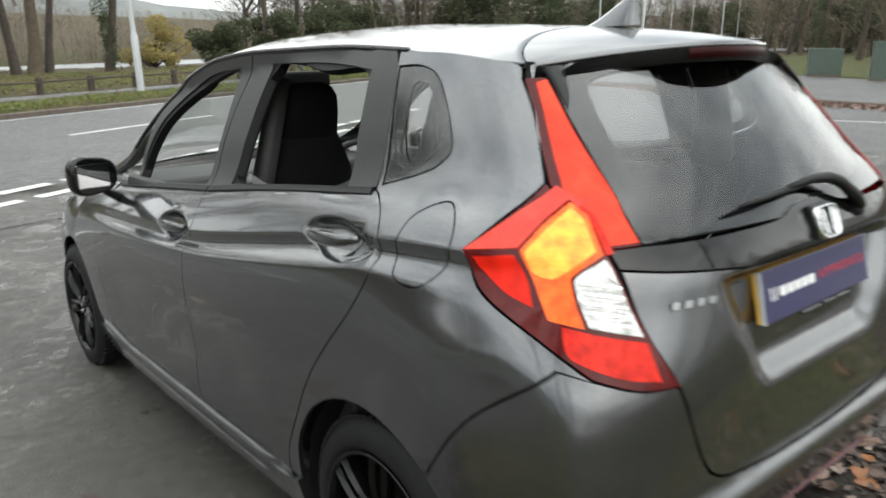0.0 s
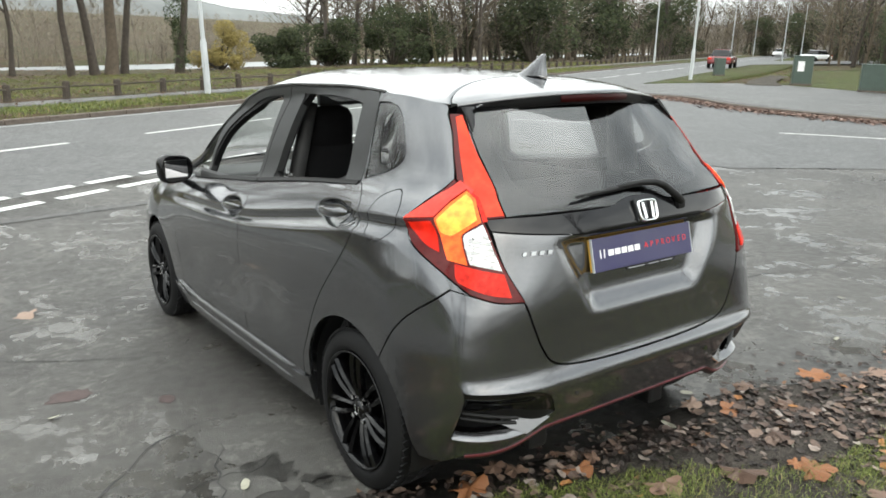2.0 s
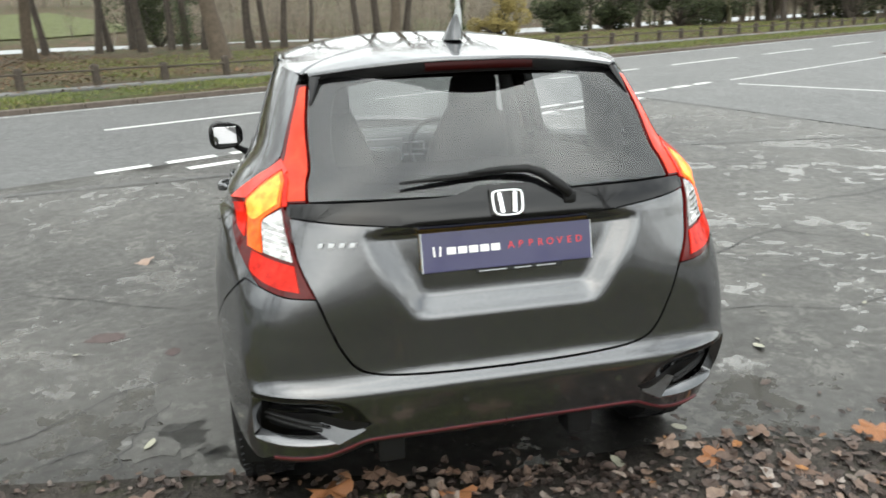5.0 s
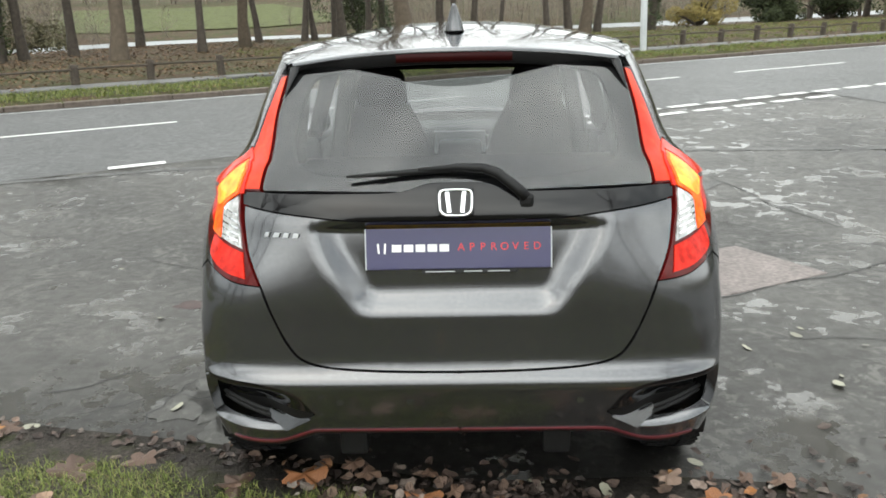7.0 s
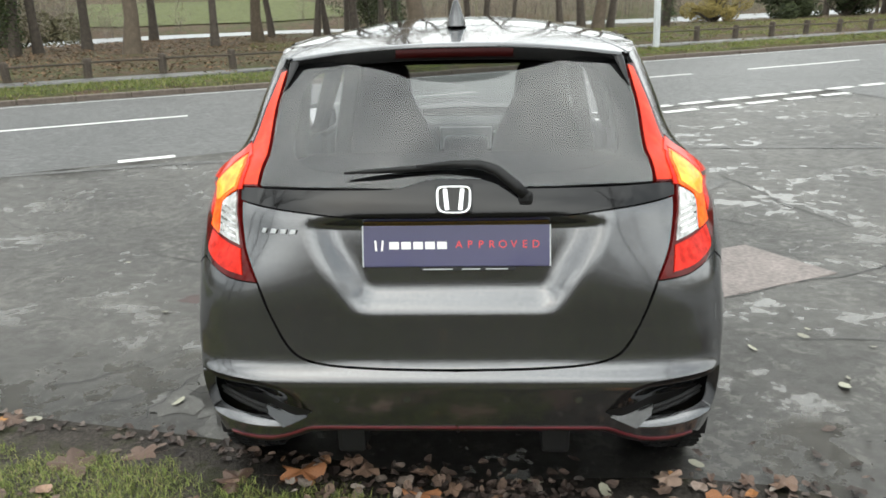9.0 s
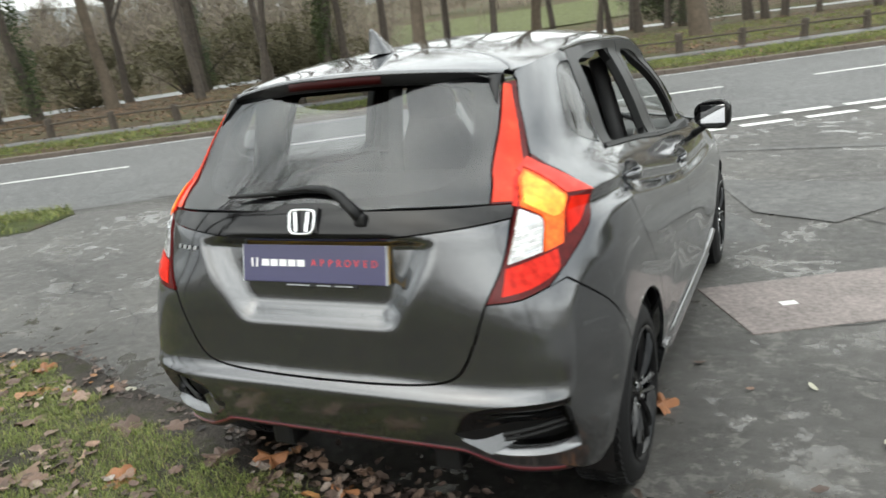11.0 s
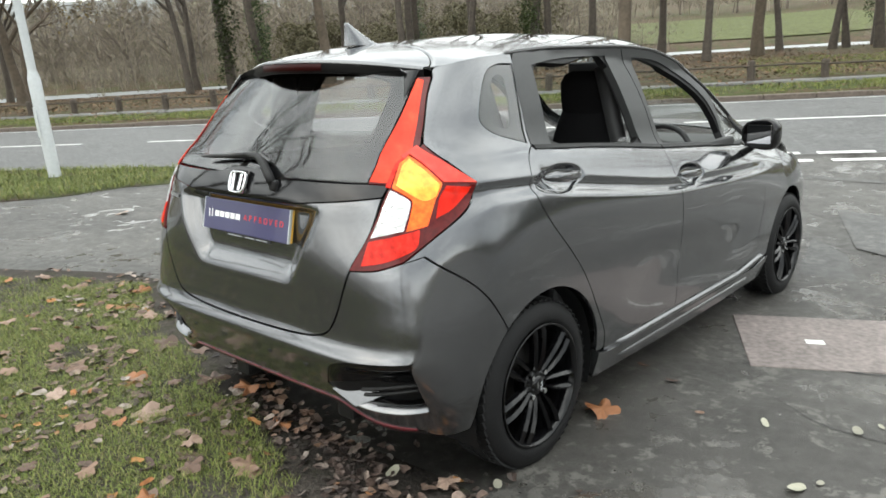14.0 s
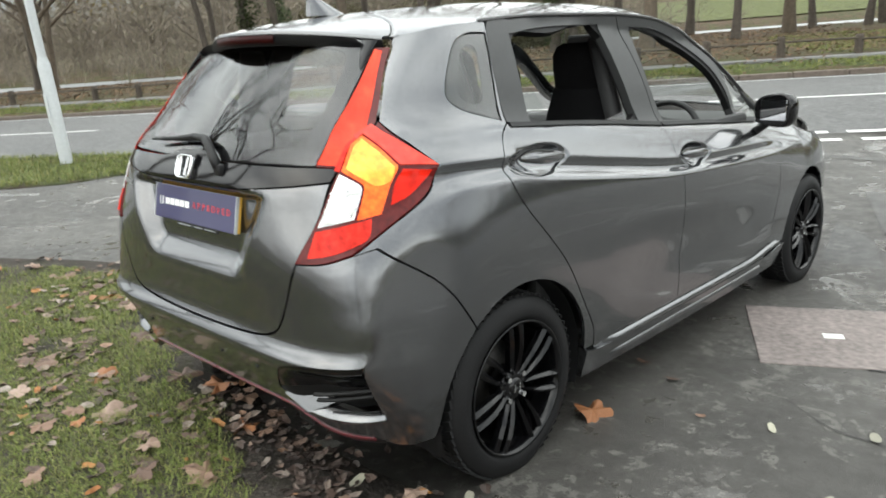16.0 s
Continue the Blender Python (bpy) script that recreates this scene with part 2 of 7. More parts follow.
INNER_FACE = glass_material("inner_glass_face", (0.97, 0.98, 0.98), 0.006)

TARMAC = tarmac_material("damp_forecourt_tarmac", (0.032, 0.0292, 0.0258), (0.106, 0.101, 0.091), 0.54, 1.6)
WORN = tarmac_material("pale_cracked_tarmac", (0.058, 0.055, 0.049), (0.12, 0.116, 0.106), 0.60, 1.5)
ROAD = tarmac_material("worn_road_asphalt", (0.060, 0.060, 0.059), (0.102, 0.102, 0.100), 0.70, 1.5)
PAVING = tarmac_material("grey_footway", (0.056, 0.055, 0.053), (0.110, 0.107, 0.101), 0.68, 1.5)
LINE = simple("worn_road_paint", (0.62, 0.62, 0.60), 0.6, 0, 40, 0.25, 0.3, 0.003)
KERB = simple("concrete_kerb", (0.115, 0.092, 0.076), 0.85, 0, 14, 0.5, 0.5, 0.006)
SLAB = simple("pinkish_concrete", (0.172, 0.146, 0.137), 0.7, 0, 34, 0.5, 0.5, 0.004)
GRASS = ground_material("rough_grass", ((0.05, 0.066, 0.02), (0.12, 0.14, 0.042)), ((0.05, 0.034, 0.02), (0.11, 0.075, 0.045), (0.2, 0.13, 0.075)), 0.50)
LITTER = ground_material("leaf_litter", ((0.05, 0.058, 0.02), (0.11, 0.115, 0.042)), ((0.055, 0.036, 0.023), (0.125, 0.083, 0.052), (0.21, 0.14, 0.088)), 0.455, 0.9)
SOIL = ground_material("damp_earth", ((0.06, 0.064, 0.028), (0.11, 0.113, 0.055)), ((0.05, 0.043, 0.037), (0.105, 0.09, 0.076), (0.17, 0.145, 0.125)), 0.42)
MEADOW = ground_material("far_meadow", ((0.105, 0.118, 0.042), (0.155, 0.17, 0.066)), ((0.08, 0.09, 0.045), (0.11, 0.115, 0.06), (0.13, 0.13, 0.07)), 0.55, 0.4)
# light base colour: part of the sky's reflection is put in here
WATER = simple("lake_water", (0.20, 0.21, 0.215), 0.42, 0, 1.6, 0.1, 0.5, 0.12)
BARK = simple("grey_brown_bark", (0.058, 0.047, 0.037), 0.9, 0, 9, 0.45, 0.8, 0.03)
BARK_PALE = simple("pale_brown_bark", (0.088, 0.068, 0.048), 0.9, 0, 8, 0.4, 0.8, 0.03)
TWIG = simple("twigs", (0.10, 0.077, 0.058), 0.9, 0, 3, 0.35, 0.0)
# paler than the near twigs: distance haze is put into these browns
TWIG_FAR = leaf_material("haze_paled_twigs", ((0.0, (0.125, 0.106, 0.090)), (0.5, (0.210, 0.177, 0.144)), (0.8, (0.275, 0.235, 0.182)), (1.0, (0.22, 0.212, 0.142))), "island", 0.95)
TWIG_DARK = leaf_material("dark_woodland_twigs", ((0.0, (0.055, 0.046, 0.038)), (0.5, (0.115, 0.094, 0.072)), (0.85, (0.17, 0.138, 0.098)), (1.0, (0.15, 0.142, 0.082))), "island", 0.95)
WILLOW = leaf_material("yellow_willow_leaves", ((0.0, (0.16, 0.125, 0.045)), (0.6, (0.27, 0.215, 0.07)), (1.0, (0.36, 0.29, 0.11))), "island", 0.9)
KERB_LEAF = leaf_material("pinkish_brown_leaves", ((0.0, (0.085, 0.055, 0.046)), (0.5, (0.19, 0.125, 0.10)), (0.85, (0.30, 0.21, 0.175)), (1.0, (0.38, 0.29, 0.25))), "island", 0.7)
TIMBER = simple("weathered_timber", (0.060, 0.048, 0.037), 0.9, 0, 30, 0.4, 0.6, 0.01)
GALV = simple("galvanised_steel", (0.46, 0.48, 0.49), 0.6, 0.0, 30, 0.1, 0.1, 0.002)
CABINET = simple("green_grey_cabinet", (0.06, 0.085, 0.07), 0.5, 0, 40, 0.2, 0.1, 0.003)
GRASS_BLADE = leaf_material("grass_blades", ((0.0, (0.08, 0.102, 0.026)), (0.6, (0.178, 0.217, 0.054)), (0.9, (0.26, 0.26, 0.09)), (1.0, (0.31, 0.26, 0.12))))
DEAD_LEAF = leaf_material("fallen_leaves", ((0.0, (0.05, 0.036, 0.03)), (0.4, (0.12, 0.083, 0.066)), (0.72, (0.22, 0.155, 0.12)), (0.86, (0.32, 0.28, 0.25)), (0.95, (0.30, 0.13, 0.045)), (1.0, (0.34, 0.17, 0.06))))
BANK_LEAF = leaf_material("bank_leaves", ((0.0, (0.06, 0.042, 0.028)), (0.5, (0.125, 0.083, 0.052)), (0.85, (0.20, 0.128, 0.078)), (1.0, (0.26, 0.155, 0.085))), "island", 0.85)
WET_LEAF = leaf_material("wet_dark_leaves", ((0.0, (0.022, 0.017, 0.015)), (0.5, (0.055, 0.041, 0.035)), (0.82, (0.11, 0.08, 0.067)), (0.95, (0.18, 0.15, 0.13)), (1.0, (0.17, 0.085, 0.04))), "island", 0.5)
LEAF_ORANGE = leaf_material("orange_leaf", ((0.0, (0.25, 0.105, 0.045)), (1.0, (0.36, 0.17, 0.085))), "object", 0.5)
LEAF_BROWN = leaf_material("brown_leaf", ((0.0, (0.10, 0.065, 0.05)), (0.7, (0.22, 0.14, 0.10)), (1.0, (0.33, 0.24, 0.19))), "object", 0.5)
LEAF_PALE = leaf_material("pale_leaf", ((0.0, (0.27, 0.26, 0.21)), (1.0, (0.38, 0.37, 0.29))), "object", 0.5)
EVERGREEN = leaf_material("evergreen_leaves", ((0.0, (0.016, 0.022, 0.009)), (1.0, (0.06, 0.072, 0.03))), "island", 0.85)
OLIVE = leaf_material("olive_leaves", ((0.0, (0.07, 0.066, 0.038)), (1.0, (0.17, 0.155, 0.09))), "island", 0.85)
IVY = leaf_material("ivy_leaves", ((0.0, (0.02, 0.035, 0.012)), (1.0, (0.07, 0.095, 0.03))))
RUSSET = leaf_material("russet_leaves", ((0.0, (0.11, 0.085, 0.04)), (1.0, (0.24, 0.18, 0.07))))
# pale grey because the haze of distance is mixed into the hill's colour
HILL = simple("haze_tinted_hill", (0.16, 0.168, 0.165), 1.0, 0, 0.05, 0.3, 0.0)
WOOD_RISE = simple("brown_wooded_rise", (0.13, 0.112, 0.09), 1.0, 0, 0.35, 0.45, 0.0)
FADED_RED = simple("faded_red_paint", (0.062, 0.040, 0.037), 0.7, 0, 30, 0.4, 0.3, 0.003)
TAR = simple("tarred_joint", (0.024, 0.023, 0.022), 0.6, 0, 60, 0.4, 0.3, 0.004)


# ---- mesh helpers ----
def mesh_object(name, verts, faces, material, parent=None, label="", smooth=True, normals=None):
    me = bpy.data.meshes.new(name)
    me.from_pydata([tuple(v) for v in verts], [], faces)
    me.materials.append(material)
    if smooth:
        me.polygons.foreach_set("use_smooth", [True] * len(me.polygons))
    if normals is not None:
        me.normals_split_custom_set_from_vertices([tuple(n) for n in normals])
    me.update()
    ob = new(name, me)
    if parent is not None:
        ob.parent = parent
    if label:
        tagged(ob, label)
    return ob


def part(name, bm, material, parent, label="", smooth=False):
    me = bpy.data.meshes.new(name)
    bm.to_mesh(me)
    bm.free()
    me.materials.append(material)
    if smooth:
        me.polygons.foreach_set("use_smooth", [True] * len(me.polygons))
    ob = new(name, me)
    if parent is not None:
        ob.parent = parent
    if label:
        tagged(ob, label)
    return ob


def box(bm, centre, size, bevel=0.0, turn=None, taper=1.0, segments=2):
    """A bevelled box added to a bmesh; taper narrows its top."""
    r = bmesh.ops.create_cube(bm, size=1.0)
    vs = r["verts"]
    for v in vs:
        k = taper if v.co.z > 0 else 1.0
        v.co = Vector((v.co.x * size[0] * k, v.co.y * size[1] * k, v.co.z * size[2]))
    if bevel:
        es = list({e for v in vs for e in v.link_edges})
        vs = list({v for f in bmesh.ops.bevel(bm, geom=es, offset=bevel, segments=segments, affect="EDGES", profile=0.6)["faces"] for v in f.verts} | {v for v in vs if v.is_valid})
    m = Matrix.Translation(centre) @ (turn or Matrix())
    bmesh.ops.transform(bm, matrix=m, verts=vs)
    return vs


def tube(bm, pts, radii, sides=8, caps=True):
    """A tapered tube along points."""
    rings = []
    n = len(pts)
    prev = None
    for i, p in enumerate(pts):
        p = Vector(p)
        d = (Vector(pts[min(i + 1, n - 1)]) - Vector(pts[max(i - 1, 0)])).normalized()
        a = d.orthogonal().normalized() if prev is None else (prev - d * prev.dot(d)).normalized()
        prev = a
        b = d.cross(a)
        r = radii[i] if isinstance(radii, (list, tuple)) else radii
        rings.append([bm.verts.new(p + (a * math.cos(2 * math.pi * k / sides) + b * math.sin(2 * math.pi * k / sides)) * r) for k in range(sides)])
    for r0, r1 in zip(rings, rings[1:]):
        for k in range(sides):
            bm.faces.new((r0[k], r0[(k + 1) % sides], r1[(k + 1) % sides], r1[k]))
    if caps:
        bm.faces.new(list(reversed(rings[0])))
        bm.faces.new(rings[-1])


def lathe(bm, profile, sides=48, axis="x", close=False):
    """Turns a profile of (along, radius) about an axis."""
    rings = []
    for along, rad in profile:
        ring = []
        for k in range(sides):
            c, s = math.cos(2 * math.pi * k / sides) * rad, math.sin(2 * math.pi * k / sides) * rad
            ring.append(bm.verts.new((along, c, s) if axis == "x" else (c, s, along)))
        rings.append(ring)
    pairs = list(zip(rings, rings[1:])) + ([(rings[-1], rings[0])] if close else [])
    for r0, r1 in pairs:
        for k in range(sides):
            bm.faces.new((r0[k], r0[(k + 1) % sides], r1[(k + 1) % sides], r1[k]))
    bmesh.ops.recalc_face_normals(bm, faces=bm.faces[:])


def monotone(xs, ys):
    """A smooth curve through points that does not overshoot."""
    xs, ys = np.array(xs, float), np.array(ys, float)
    h, d = np.diff(xs), np.diff(ys) / np.diff(xs)
    m = np.zeros(len(xs))
    m[0], m[-1] = d[0], d[-1]
    for i in range(1, len(xs) - 1):
        if d[i - 1] * d[i] > 0:
            w1, w2 = 2 * h[i] + h[i - 1], h[i] + 2 * h[i - 1]
            m[i] = (w1 + w2) / (w1 / d[i - 1] + w2 / d[i])

    xl, yl, hl, ml = xs.tolist(), ys.tolist(), h.tolist(), m.tolist()

    def f(x):
        x = min(max(x, xl[0]), xl[-1])
        i = min(max(bisect_left(xl, x) - 1, 0), len(h) - 1)
        t = (x - xl[i]) / hl[i]
        t2, t3 = t * t, t * t * t
        return (2 * t3 - 3 * t2 + 1) * yl[i] + (t3 - 2 * t2 + t) * hl[i] * ml[i] + (3 * t2 - 2 * t3) * yl[i + 1] + (t3 - t2) * hl[i] * ml[i + 1]

    return f


def sstep(a, b, x):
    t = min(1.0, max(0.0, (x - a) / (b - a)))
    return t * t * (3 - 2 * t)


def catmull(pts, closed, step):
    """Dense points along a curve through pts; a point given with a third value True is a sharp corner."""
    n = len(pts)
    out = []
    for i in range(n if closed else n - 1):
        p1, p2 = pts[i], pts[(i + 1) % n]
        sharp1, sharp2 = len(p1) > 2, len(p2) > 2
        p0 = pts[(i - 1) % n] if (closed or i > 0) else p1
        p3 = pts[(i + 2) % n] if (closed or i + 2 < n) else p2
        a, b = np.array(p1[:2], float), np.array(p2[:2], float)
        length = np.hypot(*(b - a))
        ma = (b - a) if sharp1 else (b - np.array(p0[:2], float)) / 2
        mb = (b - a) if sharp2 else (np.array(p3[:2], float) - a) / 2
        for v in (ma, mb):
            k = np.hypot(*v)
            if k > 1e-9:
                v *= min(1.0, length * 1.2 / k)
        k = max(1, int(math.ceil(length / step)))
        for j in range(k):
            t = j / k
            out.append(tuple((2 * t**3 - 3 * t * t + 1) * a + (t**3 - 2 * t * t + t) * ma + (-2 * t**3 + 3 * t * t) * b + (t**3 - t * t) * mb))
    if not closed:
        out.append(tuple(pts[-1][:2]))
    return out


def bisect_left(values, x):
    lo, hi = 0, len(values)
    while lo < hi:
        mid = (lo + hi) // 2
        if values[mid] < x:
            lo = mid + 1
        else:
            hi = mid
    return lo


def inside_all(pts, poly):
    """Which of many points lie in a polygon."""
    p, q = np.array(pts, float).reshape(-1, 2), np.array(poly, float)
    res = np.zeros(len(p), bool)
    for (xi, yi), (xj, yj) in zip(q, np.roll(q, 1, 0)):
        if yi != yj:
            res ^= ((yi > p[:, 1]) != (yj > p[:, 1])) & (p[:, 0] < (xj - xi) * (p[:, 1] - yi) / (yj - yi) + xi)
    return res


def inset(poly, by):
    """The polygon drawn in by a few millimetres (grown for a negative value)."""
    p = np.array(poly, float)
    area = np.sum(p[:, 0] * np.roll(p[:, 1], -1) - np.roll(p[:, 0], -1) * p[:, 1])
    d = np.roll(p, -1, 0) - p
    d /= np.maximum(np.hypot(d[:, 0], d[:, 1]), 1e-9)[:, None]
    nrm = np.stack([-d[:, 1], d[:, 0]], 1) * (1 if area > 0 else -1)
    m = nrm + np.roll(nrm, 1, 0)
    m /= np.maximum((m * m).sum(1) / 2, 0.5)[:, None]
    return [tuple(q) for q in p + m * by]


def fill(poly, holes=(), step=0.03, extra=()):
    """A triangle mesh of a plane region with holes: 2D points, triangles, and the boundary loops as index lists."""
    from mathutils.geometry import delaunay_2d_cdt
    pts, edges, loops = [], [], []
    for loop in (poly, *holes):
        s = len(pts)
        pts += [Vector(p) for p in loop]
        edges += [(s + i, s + (i + 1) % len(loop)) for i in range(len(loop))]
    arr = np.array([tuple(p) for p in pts])
    lo, hi = arr.min(0), arr.max(0)
    if len(extra):
        keep = inside_all(extra, poly)
        for h in holes:
            keep &= ~inside_all(extra, h)
        pts += [Vector(p) for p, ok in zip(extra, keep) if ok and ((arr - p) ** 2).sum(1).min() > 0.004**2]
        arr = np.array([tuple(p) for p in pts])
    grid = [(gx, gy) for row, gy in enumerate(np.arange(lo[1] + step / 2, hi[1], step)) for gx in np.arange(lo[0] + (step if row % 2 else step / 2), hi[0], step)]
    if grid:
        keep = inside_all(grid, poly)
        for h in holes:
            keep &= ~inside_all(grid, h)
        for ok, (gx, gy) in zip(keep, grid):
            if ok and ((arr - (gx, gy)) ** 2).sum(1).min() > (0.45 * step) ** 2:
                pts.append(Vector((gx, gy)))
    vs, _, fs, orig, _, _ = delaunay_2d_cdt(pts, edges, [], 0, 1e-6)
    tris = []
    mids = [sum((vs[i] for i in f), Vector((0, 0))) / len(f) for f in fs]
    keep = inside_all([tuple(c) for c in mids], poly)
    for h in holes:
        keep &= ~inside_all([tuple(c) for c in mids], h)
    for f, ok in zip(fs, keep):
        if ok:
            a, b, d = vs[f[0]], vs[f[1]], vs[f[2]]
            tris.append(tuple(f) if (b - a).cross(d - a) > 0 else tuple(reversed(f)))
    back = {}
    for i, o in enumerate(orig):
        for k in o:
            back[k] = i
    s = 0
    for loop in (poly, *holes):
        loops.append([back[s + i] for i in range(len(loop))])
        s += len(loop)
    return [tuple(v) for v in vs], tris, loops


# ---- the car's skin: one smooth surface on which every panel lies ----
Y0, YF = 0.35, 2.45
HALF_WIDTH = monotone([0.15, 0.22, 0.30, 0.45, 0.60, 0.75, 0.85, 0.92, 0.975, 1.03, 1.08, 1.10, 1.25, 1.35, 1.45],
                      [0.785, 0.805, 0.825, 0.842, 0.847, 0.842, 0.832, 0.812, 0.788, 0.76, 0.725, 0.705, 0.65, 0.612, 0.565])
REAR = monotone([0.20, 0.26, 0.30, 0.34, 0.42, 0.47, 0.492, 0.504, 0.514, 0.524, 0.536, 0.548, 0.560, 0.575, 0.60, 0.66, 0.75, 0.9, 0.98, 1.04, 1.1, 1.2, 1.3, 1.4, 1.46],
                [-0.53, -0.56, -0.578, -0.598, -0.636, -0.656, -0.6645, -0.668, -0.6685, -0.666, -0.6595, -0.651, -0.6445, -0.641, -0.639, -0.6385, -0.6415, -0.633, -0.620, -0.595, -0.555, -0.48, -0.395, -0.30, -0.24])
LOWER = monotone([0.15, 0.22, 0.30, 0.45, 0.60, 0.75, 0.85, 0.92, 0.98, 1.05], [0.785, 0.805, 0.825, 0.842, 0.847, 0.845, 0.838, 0.827, 0.812, 0.79])
FRONT = monotone([0.15, 0.25, 0.45, 0.6, 0.7, 0.8, 0.95], [3.28, 3.36, 3.41, 3.38, 3.32, 3.18, 2.95])
BELT = monotone([-0.6, 0.12, 1.0, 1.93, 2.6], [0.03, 0.0, -0.075, -0.165, -0.19])
CREASE = monotone([-0.4, -0.2, 0.0, 0.6, 1.05, 1.75, 2.3], [1.03, 1.029, 1.019, 0.938, 0.880, 0.845, 0.825])
BEND = monotone([-0.52, -0.46, -0.39, -0.29, -0.19, -0.01, 0.19, 0.58, 1.0, 1.75, 2.3], [0.768, 0.835, 0.882, 0.925, 0.951, 0.957, 0.929, 0.874, 0.824, 0.79, 0.77])
RU = 1.38  # length of skin from the middle of the rear to Y0


def power(z):
    return 6.5 - 0.9 * sstep(0.58, 0.76, z) - 1.7 * sstep(0.70, 0.95, z)


GRIP_W, GRIP_H = 0.14, 0.046
HANDLES = ((0.19, 0.992), (1.20, 0.876))


def belt_width(y, z):
    s = BELT(y) * min(1.0, max(0.0, (z - 0.55) / 0.45))
    w = HALF_WIDTH(z - s)
    return w + 0.025 * math.exp(-(((y + 0.2) / 0.35) ** 2)) * math.exp(-(((z - 1.0) / 0.12) ** 2))


def flank_width(y, z):
    w = belt_width(y, z)
    # under the shoulder crease a short upright band, then a shelf that flares out to the flank
    zc, zb = CREASE(y), BEND(y)
    run = sstep(-0.56, -0.30, y) * (1 - sstep(1.75, 2.25, y))
    if z < zc and run > 0:
        s = BELT(y) * min(1.0, max(0.0, (z - 0.55) / 0.45))
        wc, z1 = belt_width(y, zc), zc - 0.030
        if z <= zb:
            v = LOWER(z - s)
        elif z < z1:
            t = (z - zb) / (z1 - zb)
            t += 0.6 * (t * t * (3 - 2 * t) - t)
            v = LOWER(zb - BELT(y) * min(1.0, max(0.0, (zb - 0.55) / 0.45))) * (1 - t) + (wc - 0.003) * t
        else:
            v = wc - 0.003 * sstep(zc, zc - 0.010, z)
        w += run * (v - w)
    if y > 1.5:
        w -= 0.10 * ((y - 1.5) / 1.1) ** 2 * min(1.0, max(0.25, (z - 0.5) / 0.5))
    # hollow doors above the sill
    w -= 0.016 * math.exp(-(((z - 0.50) / 0.13) ** 2)) * sstep(0.45, 0.8, y) * (1 - sstep(1.7, 2.1, y))
    return w


def half_width(y, z):
    w = flank_width(y, z)
    for hy, hz in HANDLES:  # the crease stops at the handle cups
        q = ((y - hy) / GRIP_W) ** 2 + ((z - hz) / GRIP_H) ** 2
        if q < 1.02:
            top, low = hz + GRIP_H, hz - GRIP_H
            t = (z - low) / (top - low)
            w += sstep(1.02, 0.72, q) * (flank_width(y, low) * (1 - t) + flank_width(y, top) * t - w)
    return w


def skin0(u, z):
    """The skin at u metres round from the middle of the rear (left is negative), at height z."""
    s, a = (1.0 if u >= 0 else -1.0), abs(u)
    if a <= RU:
        th = a / RU * math.pi / 2
        n = power(z)
        r = (abs(math.cos(th)) ** n + abs(math.sin(th)) ** n) ** (-1 / n)
        y = Y0 - (Y0 - REAR(z)) * r * math.cos(th)
        x = half_width(y, z) * r * math.sin(th)
        # the bumper's corners are cut off flat behind the wheels
        over = 0.951 * x - 0.310 * y - 0.890 + 0.022 * sstep(0.60, 0.85, z)
        over = 0.5 * (over + math.sqrt(over * over + 0.00006)) * (1 - sstep(0.80, 0.92, z))
        x, y = x - 0.951 * over, y + 0.310 * over
    else:
        y = Y0 + a - RU
        if y <= YF:
            x = half_width(y, z)
        else:
            th = min(math.pi / 2, (y - YF) / 1.15)
            r = (abs(math.cos(th)) ** 2.6 + abs(math.sin(th)) ** 2.6) ** (-1 / 2.6)
            y = YF + (FRONT(z) - YF) * r * math.sin(th)
            x = half_width(YF, z) * r * math.cos(th)
    return Vector((s * x, y, z))


def recess(u, z):
    """Depth of the number plate's hollow in the tailgate."""
    a = abs(u)
    half = 0.275 + 0.115 * sstep(0.72, 1.0, z) 
    return 0.042 * (1 - sstep(half - 0.05, half + 0.045, a)) * sstep(0.70, 0.785, z) * (1 - sstep(0.958, 0.978, z))


def scoop(u, z):
    """Finger hollows behind the door handles."""
    d = 0.0
    for hy, hz in HANDLES:
        du, dz = (abs(u) - (RU + hy - Y0)) / GRIP_W, (z - hz) / GRIP_H
        q = du * du + dz * dz
        if q < 1:
            d += 0.024 * (1 - q * q) ** 1.5
    return d


def skin(u, z, out=0.0):
    p = skin0(u, z)
    e = 0.004
    n = (skin0(u + e, z) - skin0(u - e, z)).cross(skin0(u, z + e) - skin0(u, z - e)).normalized()
    p = p + n * (out - recess(u, z))
    p.x -= scoop(u, z) * (1 if u > 0 else -1)
    return p


def skin_normal(u, z):
    e = 0.006
    return (skin(u + e, z) - skin(u - e, z)).cross(skin(u, z + e) - skin(u, z - e)).normalized()


def rr(x, z, *c):
    """Skin coordinates of a point on the rear, x metres from the middle."""
    n, w = power(z), 0.8
    y = REAR(z)
    for _ in range(6):
        w = half_width(y, z)
        X = min(0.999, abs(x) / w)
        Y = (1 - X**n) ** (1 / n)
        y = Y0 - (Y0 - REAR(z)) * Y
    return (RU * math.atan2(X, Y) / (math.pi / 2) * (1 if x >= 0 else -1), z, *c)


def ss(y, z, *c):
    """Skin coordinates of a point on the right flank."""
    if y >= Y0:
        return (RU + y - Y0, z, *c)
    n = power(z)
    Y = min(0.999, (Y0 - y) / (Y0 - REAR(z)))
    return (RU * math.atan2((1 - Y**n) ** (1 / n), Y) / (math.pi / 2), z, *c)


